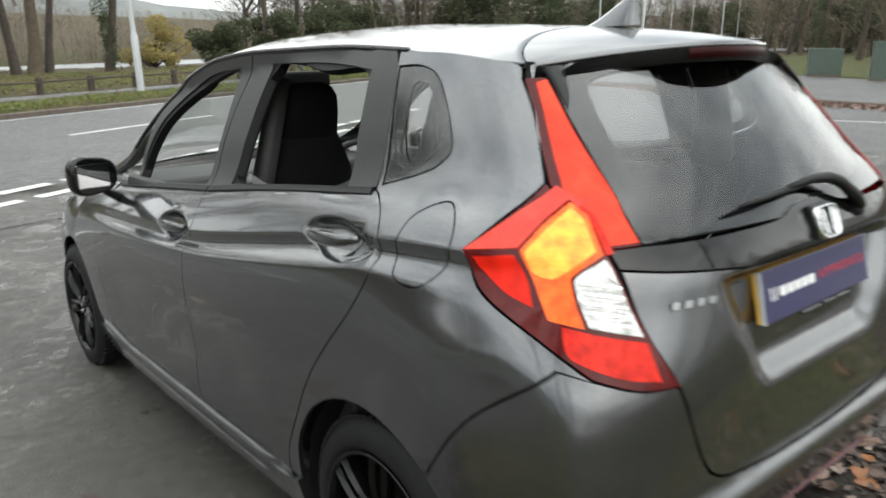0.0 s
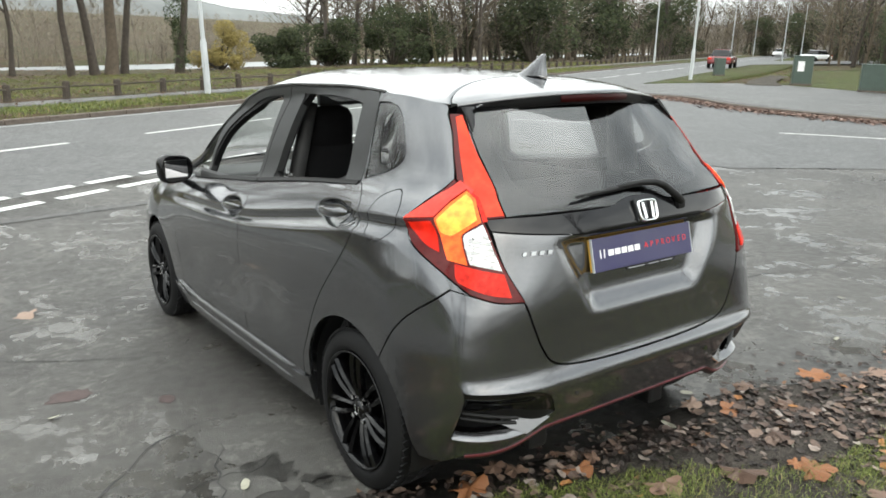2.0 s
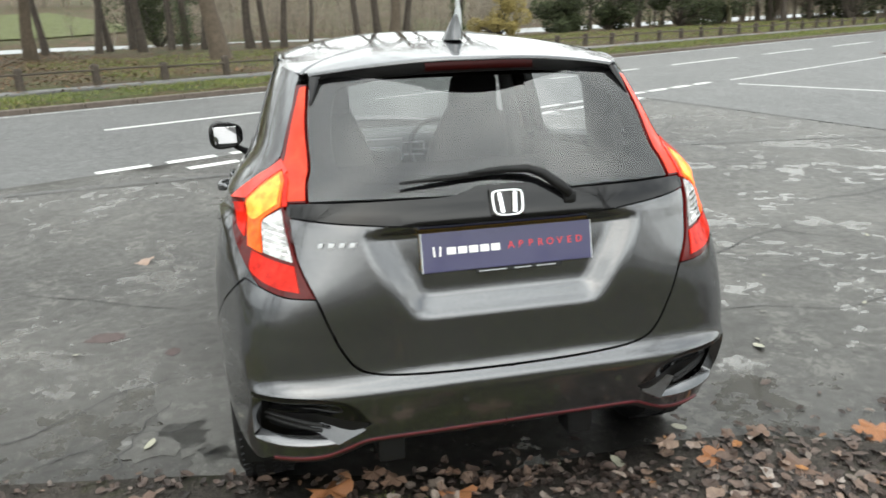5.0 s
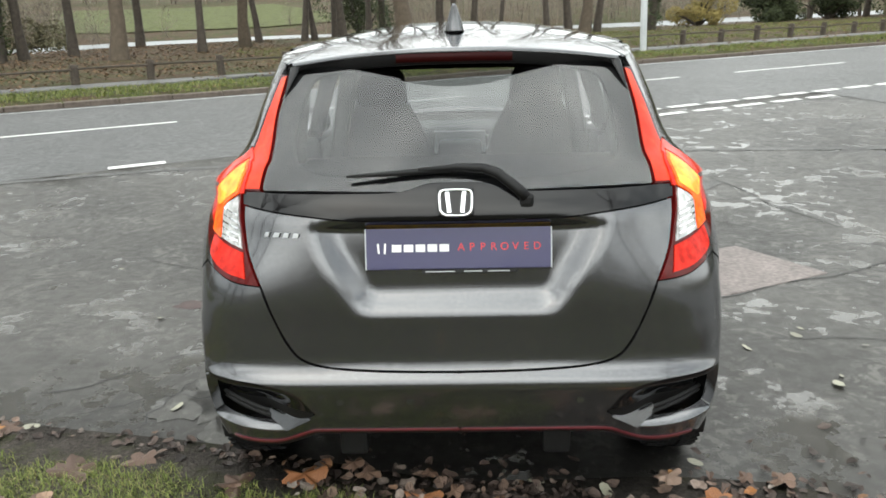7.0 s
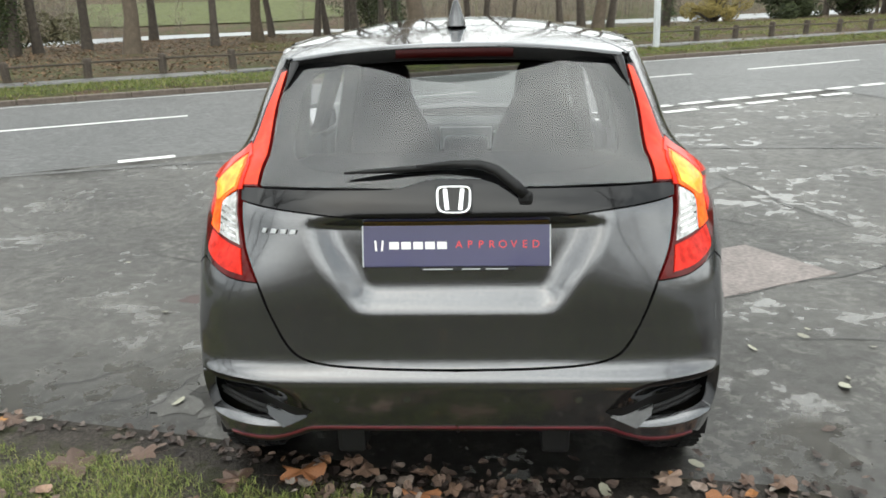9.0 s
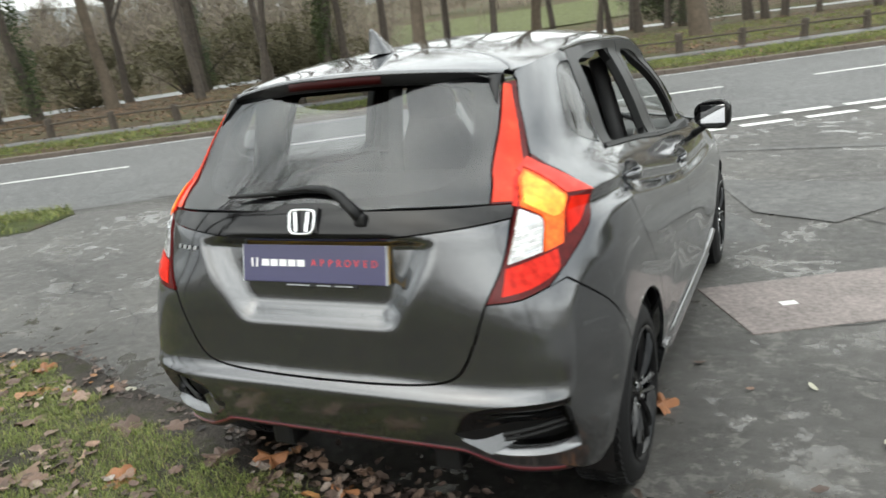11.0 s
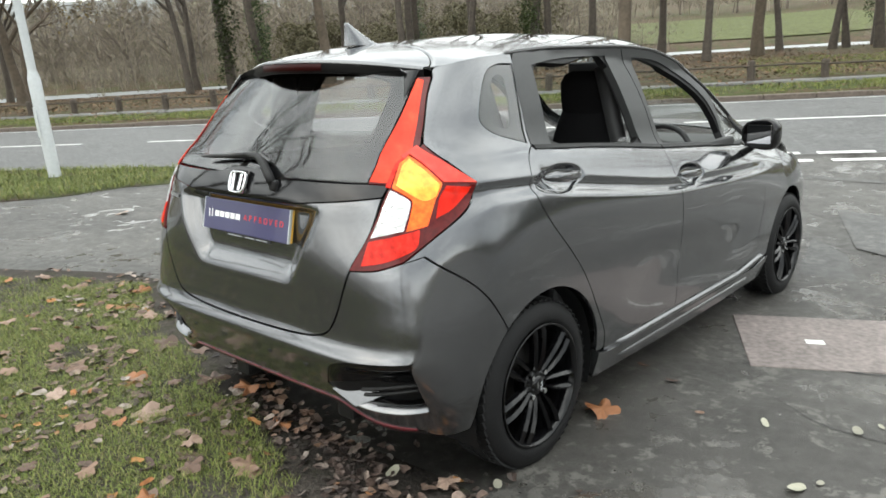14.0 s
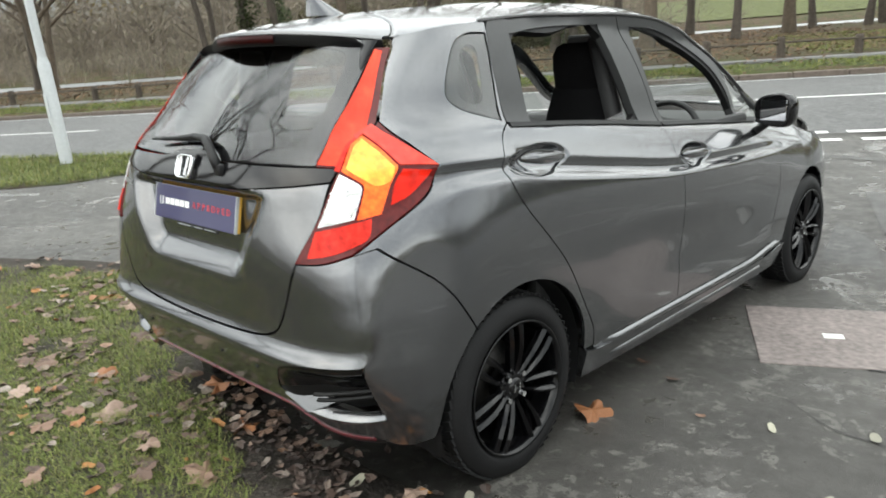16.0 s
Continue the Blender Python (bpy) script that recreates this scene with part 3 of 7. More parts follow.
def panel(name, outline, material, parent, label="", holes=(), side=1, out=0.0, gap=0.0012, flange=0.014, step=0.03, extra=(), shape=None):
    """A sheet of bodywork or lens cut to an outline on the skin, with turned-in edges."""
    poly = inset(catmull(outline, True, step * 0.7), gap)
    hs = [inset(catmull(h, True, step * 0.6), -gap) for h in holes]
    pts, tris, loops = fill(poly, hs, step, extra)
    verts = [skin(side * u, z, out) for u, z in pts]
    nrms = [skin_normal(side * u, z) for u, z in pts]
    if shape:
        verts, nrms = zip(*[shape(v.x, z, out) for v, (u, z) in zip(verts, pts)])
        verts, nrms = list(verts), list(nrms)
    faces = [t if side > 0 else t[::-1] for t in tris]
    for k, loop in enumerate(loops):
        s = len(verts)
        m = len(loop)
        for i in loop:
            a, b = verts[loop[(loop.index(i) + 1) % m]], verts[i]
            side_n = (a - b).cross(nrms[i])
            side_n = side_n.normalized() if side_n.length > 1e-9 else nrms[i]
            for depth in (0.0, flange):
                verts.append(verts[i] - nrms[i] * depth)
                nrms.append(side_n * side)
        for i in range(m):
            j = (i + 1) % m
            f = (s + 2 * i, s + 2 * i + 1, s + 2 * j + 1, s + 2 * j)
            faces.append(f if side > 0 else f[::-1])
    return mesh_object(name, verts, faces, material, parent, label, True, nrms)


SCREEN_HALF = monotone([1.03, 1.048, 1.20, 1.352, 1.42], [0.548, 0.545, 0.525, 0.503, 0.495])


def screen_y(x, z):
    """The rear window bends evenly from side to side."""
    xe = SCREEN_HALF(z)
    ye = skin0(*rr(xe, z)).y
    return REAR(z) + (ye - REAR(z)) * (x / xe) ** 2


def screen_point(x, z, out):
    e = 0.01
    n = Vector(((screen_y(x + e, z) - screen_y(x - e, z)) / (2 * e), -1, (screen_y(x, z + e) - screen_y(x, z - e)) / (2 * e))).normalized()
    return Vector((x, screen_y(x, z), z)) + n * out, n


def mirrored(half):
    """A full-width outline from its right half, listed from the top middle round to the bottom middle."""
    return half + [(-p[0], *p[1:]) for p in reversed(half)]


def arc(cy, cz, r, a0, a1, k):
    return [ss(cy + r * math.cos(radians(a0 + (a1 - a0) * i / k)), cz + r * math.sin(radians(a0 + (a1 - a0) * i / k))) for i in range(k + 1)]


def flank_rows():
    """Close rows of points along the shoulder crease and in the handle hollows."""
    rows = []
    for y in np.arange(-0.50, 2.3, 0.014):
        zc, zb = CREASE(y), BEND(y)
        for z in (zc + 0.010, zc + 0.002, zc - 0.004, zc - 0.011, zc - 0.020, zc - 0.030, zb + 0.75 * (zc - 0.03 - zb), zb + 0.5 * (zc - 0.03 - zb), zb + 0.25 * (zc - 0.03 - zb), zb + 0.004, zb - 0.004, zb - 0.014):
            rows.append(ss(y, z))
    for hy, hz in HANDLES:
        rows = [p for p in rows if ((p[0] - RU - hy + Y0) / GRIP_W) ** 2 + ((p[1] - hz) / GRIP_H) ** 2 > 1.35]
        for r in (0.2, 0.4, 0.55, 0.66, 0.76, 0.85, 0.93, 1.0, 1.08):
            n = int(14 + 44 * r)
            rows += [ss(hy + GRIP_W * r * math.cos(2 * math.pi * k / n), hz + GRIP_H * r * math.sin(2 * math.pi * k / n)) for k in range(n)]
    return rows


# ---- the car ----
SLOPE = pose(0, 0, 0, -2.9)  # the forecourt falls towards the road
car = new("car")
car.matrix_world = SLOPE
tagged(car, "dark grey metallic hatchback, side windows lowered, tail lamps lit", "car")

LAMP = [ss(-0.258, 1.03, True), rr(0.676, 1.096), rr(0.606, 1.152, True), rr(0.607, 1.042, True), rr(0.590, 0.906), rr(0.547, 0.797, True), rr(0.63, 0.803), rr(0.695, 0.826, True), rr(0.735, 0.887), rr(0.757, 0.966)]
STRIP = [rr(0.535, 1.352, True), rr(0.506, 1.352, True), rr(0.527, 1.20), rr(0.547, 1.046, True), rr(0.605, 1.042, True), rr(0.604, 1.150, True), rr(0.585, 1.205), rr(0.555, 1.29)]
GATE_LOW = [rr(0.0, 0.976), rr(0.155, 0.976), rr(0.29, 0.978), rr(0.41, 0.988), rr(0.51, 0.997), rr(0.598, 1.007, True), rr(0.588, 0.906), rr(0.546, 0.797), rr(0.515, 0.71), rr(0.475, 0.625), rr(0.435, 0.583), rr(0.36, 0.563), rr(0.2, 0.553), rr(0.0, 0.55)]
GATE_BAR = [rr(0.0, 1.072), rr(0.075, 1.070), rr(0.125, 1.056), rr(0.18, 1.048), rr(0.3, 1.047), rr(0.545, 1.045, True), rr(0.603, 1.041, True), rr(0.600, 1.009, True), rr(0.51, 0.999), rr(0.41, 0.990), rr(0.29, 0.980), rr(0.155, 0.978), rr(0.0, 0.978)]
GLASS = [rr(0.0, 1.405), rr(0.25, 1.40), rr(0.42, 1.385), rr(0.503, 1.352, True), rr(0.525, 1.20), rr(0.545, 1.048, True), rr(0.3, 1.049), rr(0.0, 1.048)]
GLASS_CLEAR = [rr(0.0, 1.372), rr(0.28, 1.368), rr(0.415, 1.345), rr(0.445, 1.30), rr(0.462, 1.20), rr(0.455, 1.135), rr(0.40, 1.098), rr(0.25, 1.085), rr(0.0, 1.082)]
ARCH = (0.0, 0.292, 0.348)
BUMPER = [rr(0.0, 0.546), rr(0.2, 0.549), rr(0.36, 0.559), rr(0.437, 0.579), rr(0.479, 0.622), rr(0.519, 0.71), rr(0.549, 0.795, True), rr(0.63, 0.801), rr(0.695, 0.823), rr(0.733, 0.838, True), ss(-0.342, 0.722), ss(-0.225, 0.560, True)] + \
    arc(*ARCH, 134, 183, 6)[1:-1] + [ss(-0.357, 0.25, True), ss(-0.42, 0.245), rr(0.735, 0.256), rr(0.700, 0.283), rr(0.61, 0.286), rr(0.545, 0.294), rr(0.49, 0.316), rr(0.44, 0.340), rr(0.40, 0.345), rr(0.2, 0.345), rr(0.0, 0.345)]
VENT_TOP = monotone([0.42, 0.46, 0.53, 0.62, 0.70, 0.752], [0.412, 0.478, 0.512, 0.522, 0.529, 0.532])
VENT_LOW = monotone([0.42, 0.47, 0.53, 0.59, 0.66, 0.752], [0.404, 0.374, 0.345, 0.337, 0.340, 0.360])
VENT = [rr(0.42, 0.408, True)] + [rr(x, VENT_TOP(x)) for x in (0.47, 0.55, 0.65)] + [rr(0.752, 0.530, True), rr(0.752, 0.44), rr(0.752, 0.360, True)] + [rr(x, VENT_LOW(x)) for x in (0.66, 0.59, 0.53, 0.47)]
QUARTER = [ss(0.100, 1.108, True), ss(0.155, 1.42, True), ss(0.0, 1.412), ss(-0.12, 1.395), ss(-0.19, 1.378), rr(0.538, 1.352, True), rr(0.557, 1.29), rr(0.587, 1.205), rr(0.607, 1.153, True), rr(0.678, 1.098), ss(-0.255, 1.032, True), rr(0.759, 0.966), rr(0.737, 0.887), rr(0.697, 0.824, True), rr(0.735, 0.840, True), ss(-0.34, 0.724), ss(-0.223, 0.562, True)] + \
    arc(*ARCH, 132, 8, 14)[1:-1] + [ss(0.350, 0.30, True), ss(0.405, 0.30, True), ss(0.395, 0.366), ss(0.346, 0.45), ss(0.217, 0.657), ss(0.04, 0.854), ss(-0.015, 0.945), ss(-0.018, 0.994), ss(0.03, 1.07)]
QWIN = [ss(0.085, 1.118, True), ss(0.140, 1.385, True), ss(0.06, 1.385), ss(-0.005, 1.362), ss(-0.06, 1.30), ss(-0.108, 1.215), ss(-0.085, 1.175), ss(-0.03, 1.15)]
QWIN_CLEAR = [ss(0.035, 1.19), ss(0.075, 1.33), ss(0.04, 1.35), ss(0.0, 1.32), ss(-0.05, 1.225), ss(-0.03, 1.185)]
FUEL = [ss(-0.085, 1.075), ss(-0.16, 1.108), ss(-0.215, 1.06), ss(-0.215, 0.985), ss(-0.165, 0.945), ss(-0.10, 0.955), ss(-0.07, 1.01)]
REAR_DOOR = [ss(0.100, 1.106, True), ss(0.03, 1.069), ss(-0.016, 0.994), ss(-0.013, 0.945), ss(0.042, 0.854), ss(0.219, 0.657), ss(0.348, 0.45), ss(0.397, 0.366), ss(0.412, 0.285, True), ss(0.75, 0.275), ss(1.03, 0.272, True), ss(1.035, 0.6), ss(1.035, 0.85), ss(1.055, 1.012, True), ss(0.6, 1.062)]
FRONT_DOOR = [ss(1.057, 1.010, True), ss(1.037, 0.85), ss(1.037, 0.6), ss(1.032, 0.272, True), ss(1.5, 0.27), ss(1.96, 0.27, True), ss(2.0, 0.45), ss(2.05, 0.66), ss(2.07, 0.86), ss(1.99, 0.933, True), ss(1.5, 0.976)]
RD_FRAME = [ss(0.102, 1.110, True), ss(0.157, 1.405), ss(0.30, 1.424), ss(0.60, 1.438), ss(0.955, 1.437, True), ss(1.02, 1.22), ss(1.055, 1.016, True), ss(0.6, 1.066)]
RD_OPEN = [ss(0.225, 1.100, True), ss(0.255, 1.377, True), ss(0.50, 1.398), ss(0.825, 1.402, True), ss(0.905, 1.040, True)]
FD_FRAME = [ss(1.058, 1.014, True), ss(1.024, 1.22), ss(0.96, 1.437, True), ss(1.20, 1.425), ss(1.45, 1.375), ss(1.66, 1.285), ss(1.79, 1.205), ss(1.848, 1.09), ss(1.868, 0.948, True), ss(1.5, 0.98)]
FD_OPEN = [ss(1.10, 1.021, True), ss(1.065, 1.20), ss(1.055, 1.392, True), ss(1.28, 1.372), ss(1.50, 1.305), ss(1.70, 1.20), ss(1.80, 1.085), ss(1.825, 0.955, True)]
MINI_WIN = [ss(1.878, 0.948, True), ss(1.858, 1.09), ss(1.815, 1.19, True), ss(1.92, 1.125), ss(2.04, 1.03), ss(2.14, 0.945, True)]
FARCH = (2.53, 0.292, 0.348)
WING = [ss(2.072, 0.86, True), ss(2.052, 0.66), ss(2.002, 0.45), ss(1.965, 0.30, True), ss(2.185, 0.30, True)] + arc(*FARCH, 172, 40, 14)[1:] + [ss(2.92, 0.62), ss(2.95, 0.72, True), ss(2.75, 0.80), ss(2.45, 0.87), ss(2.25, 0.915), ss(2.02, 0.938, True)]
FRONT_BUMPER = [(RU + YF - Y0 + 1.80, 0.66, True), ss(3.05, 0.71), ss(2.95, 0.715, True), ss(2.92, 0.615)] + arc(*FARCH, 38, -3, 6)[:-1] + [ss(2.89, 0.26, True), ss(3.1, 0.22), (RU + YF - Y0 + 1.80, 0.20, True)]
SKIRT = [ss(0.415, 0.283, True), ss(0.352, 0.30, True), ss(0.352, 0.19, True), ss(1.2, 0.175), ss(2.15, 0.18, True), ss(2.19, 0.295, True), ss(1.963, 0.268, True), ss(1.5, 0.266), ss(0.75, 0.271)]


def lamp_cluster(side):
    body = panel("tail_lamp", LAMP, RED_DEEP, car, "lit red and amber tail lamp", side=side, out=0.006, gap=0.0015, flange=0.03, step=0.02)
    lip = [(0.714, 1.146, True), (0.788, 1.088), (0.857, 1.031, True), (0.769, 1.041, True), (0.734, 1.083), (0.694, 1.122, True), (0.676, 1.108), (0.670, 1.118, True)]
    panel("upper_lens", lip, RED_PALE, body, "paler red upper lens", side=side, out=0.0095, gap=0.0, flange=0.004, step=0.015)
    inner = [(0.672, 1.112, True), (0.690, 1.118), (0.657, 1.090), (0.634, 1.032, True), (0.622, 1.036, True), (0.648, 1.095)]
    panel("inner_lens", inner, RED_LOW, body, "red edge beside the tailgate", side=side, out=0.009, gap=0.0, flange=0.004, step=0.012)
    amber = [(0.691, 1.116, True), (0.731, 1.079), (0.764, 1.038, True), (0.754, 1.005), (0.720, 0.921, True), (0.667, 0.909, True), (0.691, 0.990), (0.680, 1.006), (0.639, 1.033, True), (0.660, 1.096, True)]
    panel("amber_lens", amber, AMBER, body, "glowing orange lens", side=side, out=0.010, gap=0.0, flange=0.004, step=0.013)
    core = [(0.688, 1.107, True), (0.725, 1.073), (0.757, 1.035, True), (0.748, 1.002), (0.722, 0.992), (0.704, 1.000), (0.650, 1.038, True), (0.667, 1.088)]
    panel("lamp_core", core, AMBER_CORE, body, "bright yellow-orange core", side=side, out=0.0115, gap=0.0, flange=0.003, step=0.012)
    clear = [(0.634, 1.029, True), (0.677, 1.003), (0.687, 0.986), (0.662, 0.909, True), (0.575, 0.890, True), (0.604, 0.96)]
    lens = panel("reversing_lens", clear, CLEAR_LENS, body, "clear faceted lens", side=side, out=0.010, gap=0.002, flange=0.005, step=0.012)
    for k in range(13):  # moulded ribs
        z = 0.9 + 0.0085 * k
        u0, u1 = 0.588 + 0.30 * (z - 0.89), 0.658 + 0.30 * (z - 0.908)
        if z < 0.985:
            panel("lens_rib", [(u0, z, True), (u1, z + 0.010, True), (u1, z + 0.0145, True), (u0, z + 0.0045, True)], CHROME if k % 2 else CLEAR_LENS, lens, side=side, out=0.0125, gap=0.0, flange=0.002, step=0.03)
    low = [(0.571, 0.884, True), (0.657, 0.903), (0.702, 0.914, True), (0.694, 0.867), (0.675, 0.850), (0.614, 0.824), (0.552, 0.812, True)]
    panel("brake_lens", low, RED_LOW, body, "red lens", side=side, out=0.010, gap=0.002, flange=0.005, step=0.015)
    outer = [(0.774, 1.031, True), (0.842, 1.025, True), (0.833, 1.001), (0.791, 0.963), (0.744, 0.941, True), (0.759, 0.993)]
    panel("side_lens", outer, RED_SIDE, body, "glowing red side lens in a dark frame", side=side, out=0.0085, gap=0.0, flange=0.004, step=0.015)
    return body


def wheel(x, y):
    s = 1 if x > 0 else -1
    hub = new("wheel")
    hub.parent = car
    hub.matrix_local = pose(x, y - 0.015, 0.29, 0, 0, 0 if s > 0 else 180)
    tagged(hub, "black multi-spoke alloy wheel with a wet tyre")
    bm = bmesh.new()
    R = 0.303
    prof = [(-0.085, 0.221), (-0.095, 0.240), (-0.097, 0.262), (-0.088, 0.288), (-0.075, 0.299), (-0.05, R), (0.05, R), (0.070, 0.299), (0.084, 0.288), (0.097, 0.262), (0.101, 0.240), (0.096, 0.227), (0.086, 0.219)]
    lathe(bm, prof, 72)
    for v in bm.verts:  # the tyre flattens on the ground
        v.co.x += 0.008 * sstep(-0.25, -0.30, v.co.z) * (1 if v.co.x > 0 else -1)
        v.co.z = max(v.co.z, -0.288)
    tyre = part("tyre", bm, RUBBER, hub, "black rubber tyre", True)
    bm = bmesh.new()
    for row, xs in enumerate((-0.066, -0.03, 0.03, 0.066)):
        for k in range(60):
            a = 2 * math.pi * (k + 0.5 * (row % 2)) / 60
            if math.sin(a) < -0.93:
                continue
            m = Matrix.Rotation(a - math.pi / 2, 4, "X") @ Matrix.Translation((xs, 0, 0.3005 if abs(xs) > 0.05 else 0.3035)) @ Matrix.Rotation(0.35 * (1 if row % 2 else -1), 4, "Z")
            box(bm, (0, 0, 0), (0.026, 0.0215, 0.007), turn=m)
    tagged(part("tread", bm, RUBBER, tyre), "", "", "", "stuff")
    bm = bmesh.new()
    lathe(bm, [(-0.07, 0.212), (0.070, 0.212), (0.088, 0.2175), (0.098, 0.2235), (0.102, 0.2215), (0.099, 0.215), (0.086, 0.208), (0.07, 0.203), (-0.07, 0.202)], 64)
    part("rim", bm, RIM_BLACK, hub, "gloss black rim", True)
    for k in range(14):  # slim spokes in twisted pairs
        bm = bmesh.new()
        a = 2 * math.pi * k / 14
        tw = 0.13 if k % 2 else -0.13
        pts = []
        for t in (0.0, 0.25, 0.5, 0.75, 1.0):
            r = 0.045 + t * 0.166
            ang = a + tw * (t - 0.15)
            wd = 0.0055 + 0.0075 * t
            dep = 0.072 + 0.018 * math.sin(t * 2.2)
            c, d = math.cos(ang), math.sin(ang)
            px, py = -d, c
            ridge = bm.verts.new((dep + 0.010, r * c, r * d))
            l = bm.verts.new((dep, r * c + px * wd, r * d + py * wd))
            q = bm.verts.new((dep, r * c - px * wd, r * d - py * wd))
            lb = bm.verts.new((dep - 0.022, r * c + px * wd * 0.8, r * d + py * wd * 0.8))
            qb = bm.verts.new((dep - 0.022, r * c - px * wd * 0.8, r * d - py * wd * 0.8))
            pts.append((ridge, l, lb, qb, q))
        for r0, r1 in zip(pts, pts[1:]):
            for i in range(5):
                bm.faces.new((r0[i], r0[(i + 1) % 5], r1[(i + 1) % 5], r1[i]))
        bmesh.ops.recalc_face_normals(bm, faces=bm.faces[:])
        part("spoke", bm, RIM_BLACK, hub)
    bm = bmesh.new()
    lathe(bm, [(0.02, 0.0), (0.02, 0.062), (0.065, 0.060), (0.076, 0.050), (0.078, 0.034), (0.078, 0.0)], 32)
    part("hub", bm, RIM_BLACK, hub, "", True)
    bm = bmesh.new()
    lathe(bm, [(0.078, 0.0), (0.086, 0.001), (0.086, 0.027), (0.078, 0.031)], 28)
    part("centre_cap", bm, GLOSS_BLACK, hub, "black cap with a chrome emblem", True)
    bm = bmesh.new()
    for dy in (-0.012, 0.012):
        box(bm, (0.088, dy, 0), (0.004, 0.004, 0.028), 0.001)
    part("emblem", bm, CHROME, hub)
    for k in range(4):
        bm = bmesh.new()
        a = radians(45 + 90 * k)
        lathe(bm, [(0.070, 0.0), (0.088, 0.001), (0.088, 0.009), (0.070, 0.011)], 8)
        bmesh.ops.translate(bm, vec=(0, 0.05 * math.cos(a), 0.05 * math.sin(a)), verts=bm.verts[:])
        part("wheel_nut", bm, CHROME, hub, "steel nut")
    bm = bmesh.new()
    lathe(bm, [(-0.02, 0.0), (-0.02, 0.13), (-0.008, 0.13), (-0.008, 0.0)], 40)
    part("brake_disc", bm, STEEL, hub, "", True)
    return hub


def patch(name, grid, material, parent, label="", thick=0.0):
    """A smooth sheet from a grid of points."""
    rows, cols = len(grid), len(grid[0])
    verts = [p for row in grid for p in row]
    faces = [(i * cols + j, i * cols + j + 1, (i + 1) * cols + j + 1, (i + 1) * cols + j) for i in range(rows - 1) for j in range(cols - 1)]
    ob = mesh_object(name, verts, faces, material, parent, label)
    if thick:
        mod = ob.modifiers.new("thickness", "SOLIDIFY")
        mod.thickness, mod.offset = thick, -1
    return ob


